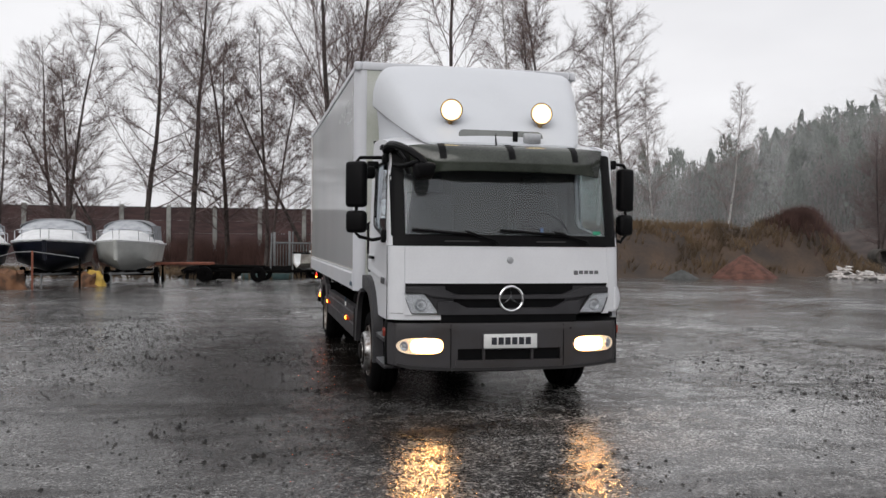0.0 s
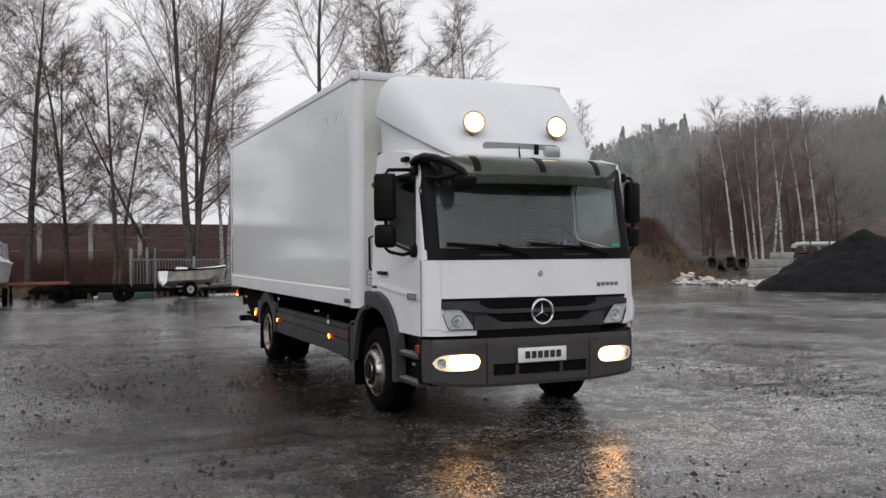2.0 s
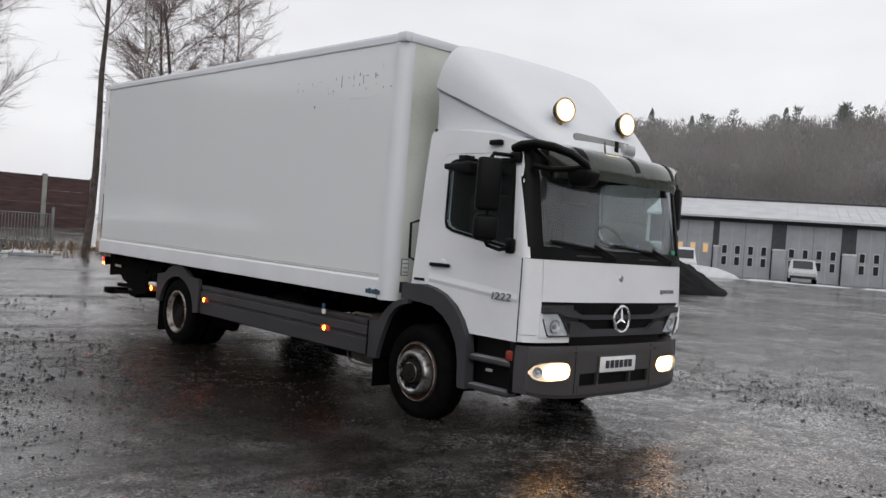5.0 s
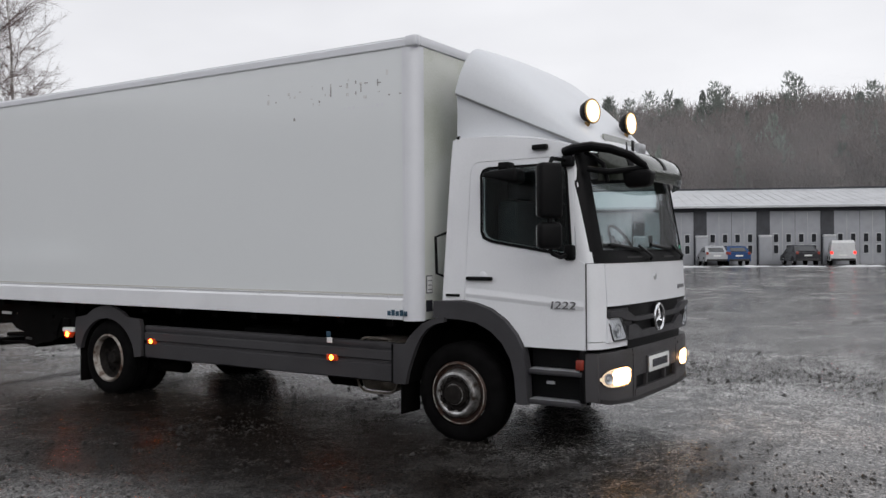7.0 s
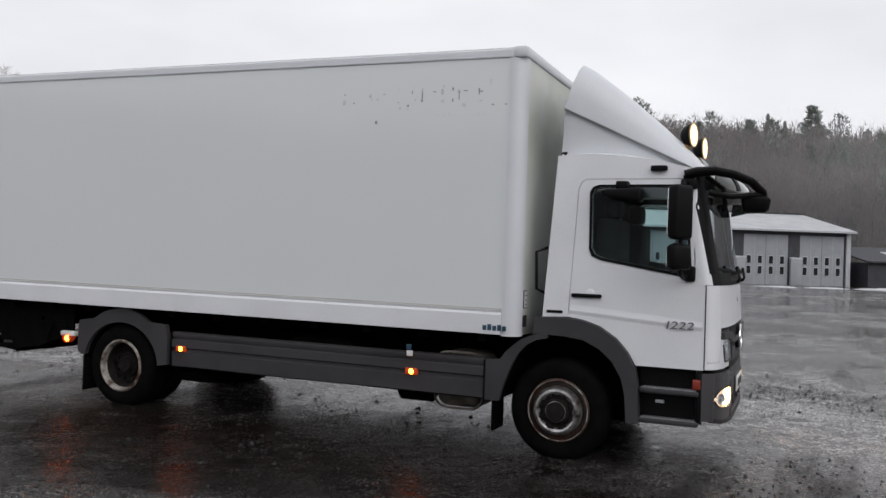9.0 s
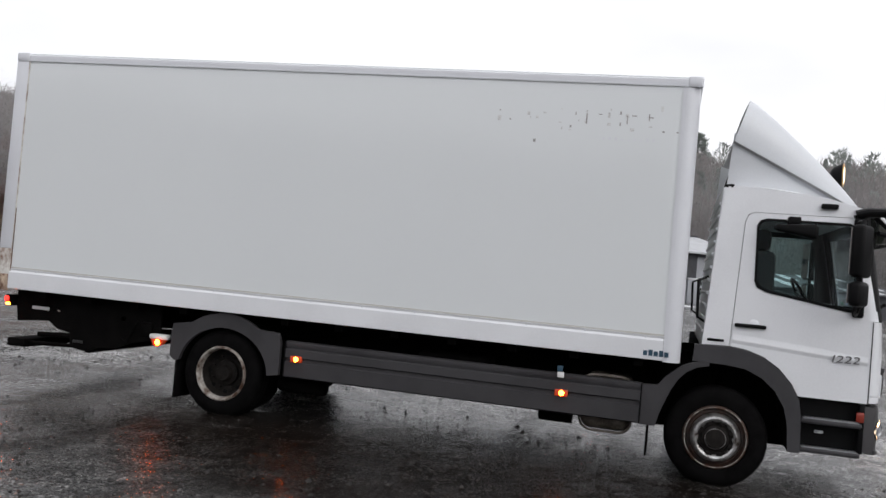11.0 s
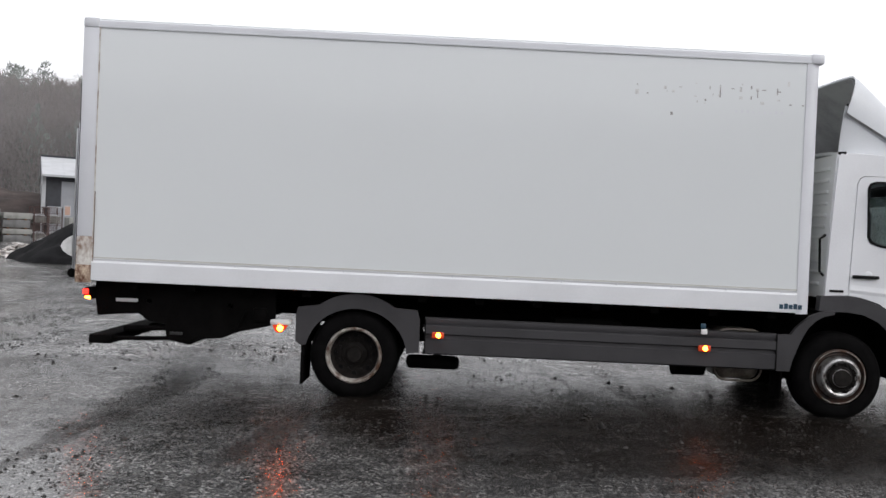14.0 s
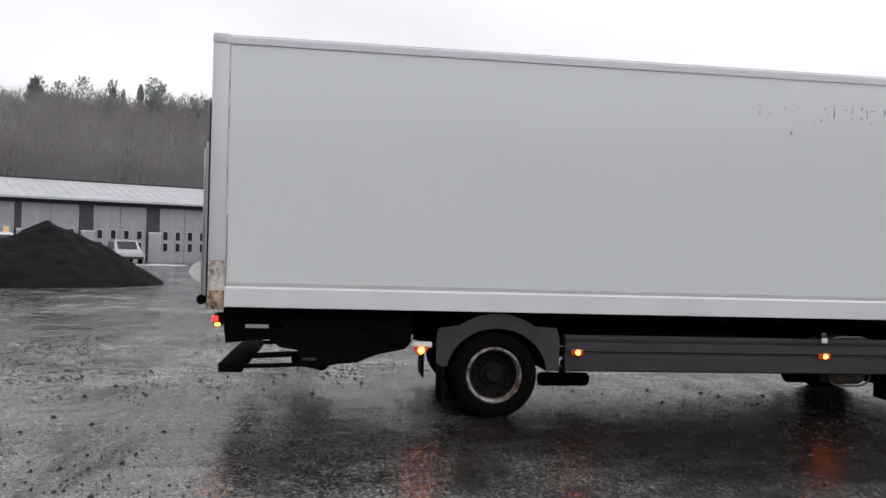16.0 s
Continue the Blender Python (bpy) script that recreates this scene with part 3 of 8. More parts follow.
def build_ground():
    xs = spread(-900, 900, -14, 14, 0.085, 1.07)
    ys = spread(-900, 900, -9, 18, 0.085, 1.07)
    verts = [(x, y, ground_height(x, y)) for x in xs for y in ys]
    ny = len(ys)
    faces = [(i * ny + j, (i + 1) * ny + j, (i + 1) * ny + j + 1, i * ny + j + 1) for i in range(len(xs) - 1) for j in range(ny - 1)]
    me = bpy.data.meshes.new("ground")
    me.from_pydata(verts, [], faces)
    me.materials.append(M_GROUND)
    for p in me.polygons:
        p.use_smooth = True
    tagged(new("ground", me), "wet dark gravel yard with puddles and ruts", "ground", kind="structure")


build_ground()


def build_pebbles():
    """Loose wet stones lying on the yard."""
    rnd = random.Random(4)
    verts, faces = [], []
    for _ in range(62000):
        x, y = rnd.uniform(-10.5, 7), rnd.uniform(-8, 13)
        if -1.3 < x < 1.3 and 0.2 < y < 9.2 and rnd.random() < 0.7:
            continue
        if noise.noise(Vector((x * 0.35, y * 0.35, 9))) + 0.7 * noise.noise(Vector((x * 1.4, y * 1.4, 2))) < rnd.uniform(-0.35, 0.65):
            continue
        r = 0.0065 + 0.011 * rnd.random() ** 2
        if rnd.random() < 0.045:
            r = rnd.uniform(0.018, 0.034)
        z = ground_height(x, y)
        k = len(verts)
        a0 = rnd.uniform(0, 6)
        verts += [(x + r * math.cos(a0 + a) * rnd.uniform(0.7, 1.2), y + r * math.sin(a0 + a) * rnd.uniform(0.7, 1.2), z + r * 0.1) for a in (0, 1.57, 3.14, 4.71)]
        verts += [(x + rnd.uniform(-0.3, 0.3) * r, y + rnd.uniform(-0.3, 0.3) * r, z + r * rnd.uniform(0.6, 1.0))]
        faces += [(k + i, k + (i + 1) % 4, k + 4) for i in range(4)]
    me = bpy.data.meshes.new("pebbles")
    me.from_pydata(verts, [], faces)
    me.materials.append(M_PEBBLE)
    tagged(new("pebbles", me), "loose dark wet stones scattered over the gravel", "pebbles", kind="stuff")


build_pebbles()

# ---------------------------------------------------------------- the truck
TRUCK = thing("box_truck", "white two-axle box truck with lit lamps parked on wet gravel", "truck")
HW = 1.135                       # half the cab's width


def rake(bm):
    """The body stands a little higher at the rear."""
    for v in bm.verts:
        k = 0.0035 + 0.0085 * max(0.0, v.co.z - 1.05) / 2.5
        v.co.z += k * (v.co.y - 1.9)
    return bm


def cab_w(z):
    return HW - (0.0 if z < 1.55 else 0.035 * (z - 1.55))


def cab_f(z):
    if z < 1.20:
        return 0.345 + 0.02 * (1.20 - z)
    if z < 1.55:
        return 0.345 + 0.06 * (z - 1.20)
    return 0.366 + 0.17 * (z - 1.55)


def front_y(x, z):
    q = min(0.9999, abs(x) / cab_w(z))
    return cab_f(z) + 0.20 * (1 - (1 - q ** 3.2) ** (1 / 3.2))


def front(bm, x0, x1, z0, z1, off=0.0, thick=0.02, nx=14, nz=4):
    """A piece of the cab's front skin, off metres proud of it. z0 and z1 may depend on x."""
    lo = z0 if callable(z0) else (lambda x: z0)
    hi = z1 if callable(z1) else (lambda x: z1)

    def f(u, v):
        z = lo(u) + (hi(u) - lo(u)) * v
        return (u, front_y(u, z) - off, z)
    return sheet(bm, f, steps(x0, x1, nx), steps(0, 1, nz), lambda u, v: (0, thick, 0))


def corner(bm, s, z0, z1, x_in, y_end, thick=0.025, nz=4):
    """The skin from the front (lateral place x_in) round the corner and back along the side to y_end. s: side, -1 or 1."""
    def f(u, v):
        z = z0 + (z1 - z0) * v
        w = cab_w(z)
        if u <= 1:
            p0 = math.asin(min(1, (x_in / w)) ** 1.6)
            ph = p0 + (math.pi / 2 - p0) * u
            return (s * w * math.sin(ph) ** (1 / 1.6), cab_f(z) + 0.20 * (1 - max(0.0, math.cos(ph)) ** (1 / 1.6)), z)
        y1 = min(cab_f(z) + 0.20, y_end(z) if callable(y_end) else y_end)
        ye = y_end(z) if callable(y_end) else y_end
        return (s * w, y1 + (ye - y1) * (u - 1), z)
    return sheet(bm, f, steps(0, 1, 14) + [1.5, 2.0], steps(0, 1, nz), (-s * thick, thick * 0.6, 0))


def side(bm, s, outer, holes=(), off=0.0, thick=0.03):
    """A flat figure (y, z) on the cab's side."""
    return plate(bm, outer, holes, lambda y, z: Vector((s * (cab_w(z) + off), y, z)), (-s * thick, 0, 0))


CAB = part("cab", rake(corner(B(), -1, 0.875, 0.93, 0.66, 0.52)), M_CAB, TRUCK, "white cab with grey bumper and steps")

# white skin
part("front_panel", front(B(), -0.985, 0.985, 1.205, 1.548, 0, 0.03, 24, 5), M_CAB, CAB)
for s in (-1, 1):
    part("corner_panel", corner(B(), s, 0.93, 1.548, 0.995, 0.515), M_CAB, CAB)
    part("corner_panel", corner(B(), s, 1.552, 2.44, 1.075, lambda z: 0.60 + 0.03 * (z - 1.55)), M_CAB, CAB)   # windscreen pillar
    # door with its window
    win = [(1.46, 1.83), (1.47, 2.28), (1.45, 2.325), (1.40, 2.345), (0.76, 2.345), (0.72, 2.33), (0.70, 2.28), (0.655, 1.66), (0.675, 1.632), (0.72, 1.64), (1.36, 1.745), (1.43, 1.775)]
    door_out = [(0.522, 0.865), (0.522, 1.545), (0.612, 1.60), (0.640, 2.375), (0.665, 2.41), (1.52, 2.41), (1.56, 2.385), (1.585, 2.33), (1.64, 1.235),
                (1.50, 1.215), (1.36, 1.17), (1.22, 1.08), (1.12, 0.97), (1.06, 0.865)]
    door = part("cab_door", side(B(), s, door_out, [win], 0.004, 0.04), M_CAB, CAB, "white cab door with dark window")
    seal = [(1.48, 1.815), (1.49, 2.30), (1.465, 2.345), (1.41, 2.365), (0.75, 2.365), (0.70, 2.345), (0.68, 2.29), (0.632, 1.66), (0.66, 1.61), (0.73, 1.615), (1.37, 1.722), (1.455, 1.757)]
    part("window_seal", side(B(), s, seal, [win], 0.010, 0.03), M_BLACK, door)
    g = part("window_pane", side(B(), s, win, (), -0.006, 0.004), M_SIDEGLASS, door)
    g.visible_shadow = False
    part("door_crease", sheet(B(), lambda u, v, s=s: (s * (cab_w(1.2) + 0.003 + 0.009 * min(1.0, v / 0.40) * max(0.0, 1 - max(0.0, (v - 0.40) / 0.60)) ** 1.2), u, 1.258 - 0.085 * (1.62 - u) / 1.1 + 0.085 * v), steps(0.535, 1.625, 6), steps(0, 1, 14)), M_CAB, door, "soft pressed crease")
    part("door_gap", side(B(), s, [(0.511, 0.872), (0.511, 1.545), (0.519, 1.55), (0.519, 0.872)], (), 0.006, 0.004), M_DGREY, door)
    # handle
    b = B()
    box(b, s * (HW + 0.002), s * (HW + 0.035), 1.355, 1.615, 1.405, 1.438, 0.012)
    part("door_handle", b, M_BLACK, door, "black door handle")
    b = B()
    lathe(b, [(0.0, 0.007), (0.036, 0.005), (0.044, 0.0)], (s * HW + s * 0.002, 1.455, 1.437), "x", 20, s)
    part("handle_recess", b, M_CAB, door)
    # rear quarter
    quarter = [(1.645, 1.235), (1.59, 2.33), (1.565, 2.39), (1.52, 2.415), (0.665, 2.415), (0.65, 2.44), (0.66, 2.50), (0.95, 2.575), (1.40, 2.625), (1.72, 2.635), (1.775, 2.60), (1.80, 2.30), (1.87, 1.225)]
    part("quarter_panel", side(B(), s, quarter, (), 0, 0.04), M_CAB, CAB)
    b = B()
    box(b, s * (HW + 0.0), s * (HW + 0.01), 1.69, 1.83, 1.262, 1.285, 0.004)
    part("quarter_vent", b, M_BLACK, CAB)
    b = B()
    box(b, s * 1.10, s * 1.15, 0.85, 0.985, 2.475, 2.52, 0.012)
    part("roof_marker_lamp", b, M_BLACK, CAB, "small black side marker lamp")
    # grab bar behind the cab
    part("grab_bar", tube(B(), [(s * 1.06, 1.86, 1.42), (s * 1.13, 1.93, 1.46), (s * 1.13, 1.94, 1.78), (s * 1.06, 1.86, 1.82)], 0.013), M_BLACK, CAB)

for s in (-1, 1):
    b = corner(B(), s, 1.56, 2.44, 1.06, lambda z: 0.63 + 0.03 * (z - 1.55), 0.01)
    bmesh.ops.translate(b, verts=b.verts[:], vec=(-s * 0.045, 0.03, 0))
    part("pillar_trim", b, M_DASH, CAB)
    part("door_trim", side(B(), s, [(0.64, 1.25), (0.655, 2.40), (1.64, 2.40), (1.66, 1.25)], [win], -0.05, 0.02), M_DASH, CAB)

# roof: a crowned skin from the screen's top to the rear wall
def roof_pt(u, v):
    y = 0.50 + 1.25 * v
    e = abs(2 * u - 1)
    edge = 2.44 + 0.20 * (1 - (1 - min(1, v * 1.25)) ** 2)
    return ((2 * u - 1) * (cab_w(2.5) - 0.005) * (0.93 + 0.07 * min(1, v * 5)), y + 0.17 * e ** 3 * (1 - v), edge + 0.06 * (1 - e ** 4) - 0.012)


part("roof", sheet(B(), roof_pt, steps(0, 1, 16), steps(0, 1, 10), (0, 0, -0.03)), M_CAB, CAB)

# rear wall with pressed ribs
b = B()
plate(b, [(-1.11, 1.20), (1.11, 1.20), (1.075, 2.62), (-1.075, 2.62)], [], lambda x, z: Vector((x, 1.875 - 0.085 * (z - 1.2) / 1.4, z)), (0, -0.03, 0))
rear_wall = part("rear_wall", b, M_CAB, CAB)
for k in range(11):
    z = 1.32 + 0.115 * k
    y = 1.875 - 0.085 * (z - 1.2) / 1.4
    b = B()
    box(b, -0.98, 0.98, y - 0.006, y + 0.016, z, z + 0.03, 0.007)
    part("pressed_rib", b, M_CAB, rear_wall)
b = B()
box(b, -1.1, 1.1, 0.50, 1.84, 1.19, 1.22)
part("cab_floor", b, M_DASH, CAB)
b = B()
box(b, -1.07, 1.07, 1.66, 1.70, 1.25, 2.55)
part("cab_lining", b, M_LINER, CAB)

# windscreen and its black frame
b = front(B(), -1.03, 1.03, 1.60, 2.43, -0.004, 0.005, 20, 6)
screen = part("windscreen", b, M_SCREEN, CAB, "grey reflecting windscreen")
screen.visible_shadow = False
part("screen_frame", front(B(), -1.095, 1.095, 1.552, 1.655, 0.006, 0.03, 24, 2), M_BLACK, screen)
for s in (-1, 1):
    part("screen_frame", front(B(), min(s * 0.985, s * 1.108), max(s * 0.985, s * 1.108), 1.64, 2.44, 0.005, 0.03, 5, 6), M_BLACK, screen)
part("screen_frame", front(B(), -1.10, 1.10, 2.33, 2.45, 0.004, 0.03, 24, 2), M_BLACK, screen)
for x0, x1, px in ((-0.93, -0.32, -0.12), (-0.10, 0.55, 0.78)):
    wiper = part("wiper", tube(B(), [(x0 + (x1 - x0) * k / 6, front_y(x0 + (x1 - x0) * k / 6, 1.685) - 0.03, 1.70 - 0.008 * k) for k in range(7)], 0.016, 6), M_BLACK, screen)
    part("wiper_arm", tube(B(), [(x1 - 0.12, front_y(x1, 1.67) - 0.05, 1.69), (px - 0.03, front_y(px, 1.60) - 0.05, 1.60), (px, front_y(px, 1.57) - 0.02, 1.57)], 0.013, 6), M_BLACK, wiper)
for x0, x1 in ((-0.62, -0.30), (0.26, 0.55)):
    part("cowl_slot", front(B(), x0, x1, 1.588, 1.602, 0.012, 0.01, 6, 1), M_DGREY, screen)
part("permit_sticker", front(B(), 0.84, 0.92, 1.665, 1.70, 0.009, 0.003, 3, 1), M_GREEN, screen, "green permit sticker")
b = B()
box(b, 0.33, 0.36, 0.46, 0.47, 1.67, 1.73, 0.005)
part("blue_tag", b, M_BLUE, screen, "small blue tag on the windscreen")

# inside the cab
b = B()
sheet(b, lambda u, v: (u, 0.48 + 0.42 * v + 0.05 * (u / 1.0) ** 2, 1.60 - 0.03 * math.cos(v * 5) + (0.05 if u > 0.1 else 0) * math.sin(v * 3.1)), steps(-1.02, 1.02, 20), steps(0, 1, 8), (0, 0, -0.2))
part("dashboard", b, M_DASH, CAB)
b = B()
c = Vector((0.52, 0.86, 1.70))
ring = [c + Vector((0.22 * math.cos(a), 0.11 * math.sin(a), 0.19 * math.sin(a))) for a in steps(0, 2 * math.pi, 28)]
tube(b, ring, 0.017, 6, caps=False)
for a in (0.3, 2.84, 4.71):
    tube(b, [c + Vector((0.03 * math.cos(a), 0.02 * math.sin(a), 0.03 * math.sin(a))), c + Vector((0.21 * math.cos(a), 0.105 * math.sin(a), 0.18 * math.sin(a)))], 0.02, 6)
part("steering_wheel", b, M_BLACK, CAB)
for x in (-0.58, 0.56):
    b = B()
    box(b, x - 0.27, x + 0.27, 0.92, 1.45, 1.36, 1.56, 0.05)
    seat = part("seat", b, M_SEAT, CAB)
    b = B()
    box(b, x - 0.26, x + 0.26, 1.28, 1.50, 1.50, 2.10, 0.06)
    part("backrest", b, M_SEAT, seat)
    b = B()
    box(b, x - 0.15, x + 0.15, 1.32, 1.46, 2.10, 2.30, 0.05)
    part("headrest", b, M_SEAT, seat)

# grille
def gz0(x):
    return 0.915 - 0.02 + (0.0 if abs(x) < 0.62 else 0.30 * (abs(x) - 0.62))


GR = part("grille", front(B(), -0.985, 0.985, gz0, 1.198, -0.012, 0.05, 30, 6), M_GREY, CAB, "dark grey grille with chrome emblem")
part("grille_slot", front(B(), -0.62, 0.62, lambda x: 1.098 + 0.05 * max(0, abs(x) - 0.50) / 0.12, 1.186, -0.006, 0.03, 20, 2), M_BLACK, GR)
part("grille_slot", front(B(), -0.54, 0.54, lambda x: 0.975 + 0.06 * max(0, abs(x) - 0.42) / 0.12, 1.062, -0.006, 0.03, 20, 2), M_BLACK, GR)
part("grille_bar", front(B(), -0.985, 0.985, lambda x: max(1.062 + 0.10 * max(0, abs(x) - 0.5), 1.124 - 0.165 * max(0.0, (0.825 - abs(x)) / 0.13) ** 1.15 if abs(x) > 0.695 else 0), lambda x: (1.100 if abs(x) < 0.56 else min(1.165, 1.100 + 0.4 * (abs(x) - 0.56))), 0.026, 0.05, 34, 3), M_GREY, GR)
part("grille_bar", front(B(), -0.69, 0.69, lambda x: 0.918, lambda x: (0.978 if abs(x) < 0.42 else min(1.04, 0.978 + 0.55 * (abs(x) - 0.42))), 0.026, 0.04, 30, 3), M_GREY, GR)
part("grille_gap", front(B(), -0.66, 0.66, 0.84, 0.918, 0.002, 0.03, 20, 2), M_BLACK, GR)
part("grille_edge", front(B(), -0.985, 0.985, 1.183, 1.204, -0.006, 0.03, 30, 1), M_BLACK, GR)
b = B()
ec = (0.0, 0.320, 1.064)
ring = [Vector(ec) + Vector((0.112 * math.cos(a), 0, 0.112 * math.sin(a))) for a in steps(0, 2 * math.pi, 40)]
tube(b, ring, 0.013, 8, caps=False)
emblem = part("emblem", b, M_CHROME, GR, "round chrome emblem")
b = B()
lathe(b, [(0.0, 0.0), (0.128, 0.0), (0.132, 0.03)], (0, 0.327, 1.064), "y", 28)
part("emblem_back", b, M_BLACK, emblem)
for a in (90, 210, 330):
    b = B()
    d = Vector((math.cos(radians(a)), 0, math.sin(radians(a))))
    q = Vector((-d.z, 0, d.x))
    o = Vector((0, 0.3255, 1.064))
    tip, l, r, top = o + d * 0.108, o + q * 0.017 - d * 0.010, o - q * 0.017 - d * 0.010, o + Vector((0, -0.022, 0))
    vs = [b.verts.new(p) for p in (tip, l, r, top)]
    for i, j, k in ((0, 1, 3), (1, 2, 3), (2, 0, 3), (0, 2, 1)):
        b.faces.new((vs[i], vs[j], vs[k]))
    part("emblem_spoke", b, M_CHROME, emblem)
b = B()
lathe(b, [(0.0, -0.012), (0.024, -0.010), (0.034, 0.0), (0.034, 0.01)], (0, front_y(0, 1.42), 1.42), "y", 20)
part("round_badge", b, M_ALUGREY, CAB, "small round grey badge")
for k in range(5):
    x = 0.63 + 0.054 * k
    part("model_lettering", front(B(), x, x + 0.042, 1.292 if k else 1.285, 1.325, 0.004, 0.004, 2, 1), M_INKGREY, CAB, "grey script lettering, not legible")

# headlamps
for s in (-1, 1):
    def lo(x):
        return 0.93 + 0.14 * max(0.0, (abs(x) - 0.925) / 0.06) ** 1.3

    def hi(x):
        return 1.112 - 0.165 * max(0.0, (0.825 - abs(x)) / 0.13) ** 1.15
    x0, x1 = sorted((s * 0.695, s * 0.985))
    lamp = part("headlamp", front(B(), x0, x1, lo, hi, 0.002, 0.02, 18, 4), M_REFLECTOR, CAB, "clear headlamp, not lit")
    g = part("lamp_lens", front(B(), x0, x1, lo, hi, 0.022, 0.004, 18, 4), M_LENS, lamp)
    g.visible_shadow = False
    b = B()
    lathe(b, [(0.0, -0.012), (0.018, -0.014), (0.024, 0.004), (0.048, -0.010), (0.054, -0.018), (0.058, -0.006)], (s * 0.845, front_y(0.845, 1.005) + 0.002, 1.005), "y", 24)
    part("lamp_bowl", b, M_ALUGREY, lamp)
    part("lamp_rim", front(B(), x0, x1, lambda x: lo(x) - 0.007, lo, 0.024, 0.04, 18, 1), M_DGREY, lamp)
    part("lamp_rim", front(B(), x0, x1, hi, lambda x: hi(x) + 0.010, 0.024, 0.04, 18, 1), M_DGREY, lamp)
    y0, y1 = sorted((s * 0.925, s * 1.0))
    part("lamp_surround", front(B(), y0, y1, 0.915, lambda x: lo(x) - 0.010, 0.014, 0.03, 8, 2), M_CAB, CAB)
    # air fin standing off the corner, with a dark slot behind it
    def fin(u, v, s=s):
        z = 0.945 + 0.215 * v
        k = math.sin(math.pi * (0.10 + 0.80 * v))
        return (s * (1.085 + 0.082 * min(1, u * 1.25) ** 0.7 * (0.55 + 0.45 * k)), 0.425 + 0.085 * u, z)
    if s > 0:
        part("corner_fin", sheet(B(), fin, steps(0, 1, 8), steps(0, 1, 8), (-s * 0.022, 0.012, 0)), M_CAB, CAB, "white air fin on the cab corner")

def aimed(bm, m):
    bmesh.ops.transform(bm, matrix=m, verts=bm.verts[:])
    return bm


# bumper
def bump_y(x, z):
    q = min(0.9999, abs(x) / 1.118)
    return 0.345 + 0.03 * max(0, 0.55 - z) + 0.26 * (1 - (1 - q ** 4.0) ** (1 / 4.0)) + 0.035 * max(0, (z - 0.80) / 0.07) ** 2


def bumper(bm, x0, x1, z0, z1, off=0.0, thick=0.05, nx=20, nz=5):
    lo = z0 if callable(z0) else (lambda x: z0)
    hi = z1 if callable(z1) else (lambda x: z1)
    return sheet(bm, lambda u, v: (u, bump_y(u, lo(u) + (hi(u) - lo(u)) * v) - off, lo(u) + (hi(u) - lo(u)) * v), steps(x0, x1, nx), steps(0, 1, nz), (0, thick, 0))


BUMP = part("bumper", bumper(B(), -1.085, 1.085, 0.60, 0.838, 0, 0.08, 40, 6), M_BUMPER, CAB, "grey moulded bumper")
for s in (-1, 1):
    x0, x1 = sorted((s * 0.50, s * 1.085))
    part("bumper_corner", bumper(B(), x0, x1, lambda x: 0.418 + 0.05 * max(0, abs(x) - 0.95) / 0.2, 0.602, 0, 0.08, 24, 4), M_BUMPER, BUMP)
    # bumper's end along the side
    part("bumper_end", sheet(B(), lambda u, v, s=s: (s * (1.083 + 0.045 * u + 0.008 * math.sin(v * 3.1)), 0.44 + 0.095 * u, 0.455 + 0.383 * v), [0, 0.5, 1], steps(0, 1, 6), (-s * 0.05, 0, 0)), M_BUMPER, BUMP)
part("air_intake", bumper(B(), -0.50, 0.50, 0.49, 0.602, -0.03, 0.04, 16, 2), M_BLACK, BUMP)
part("lower_lip", bumper(B(), -0.52, 0.52, 0.405, 0.492, 0.004, 0.08, 20, 3), M_BUMPER, BUMP)
part("bumper_lip", bumper(B(), -1.06, 1.06, lambda x: 0.395 + 0.05 * (abs(x) / 1.06) ** 4, lambda x: 0.425 + 0.05 * (abs(x) / 1.06) ** 4, 0.012, 0.1, 30, 1), M_DGREY, BUMP)
for x in (-0.25, 0.22):
    part("intake_bar", bumper(B(), x - 0.012, x + 0.012, 0.49, 0.602, 0.0, 0.05, 2, 2), M_BUMPER, BUMP)
part("bumper_top", bumper(B(), -1.07, 1.07, 0.830, 0.90, -0.045, 0.10, 30, 2), M_BLACK, BUMP)
for x in (-0.57, 0.60):
    part("tow_cover", bumper(B(), x - 0.008, x + 0.008, 0.775, 0.79, 0.004, 0.01, 1, 1), M_BLACK, BUMP)
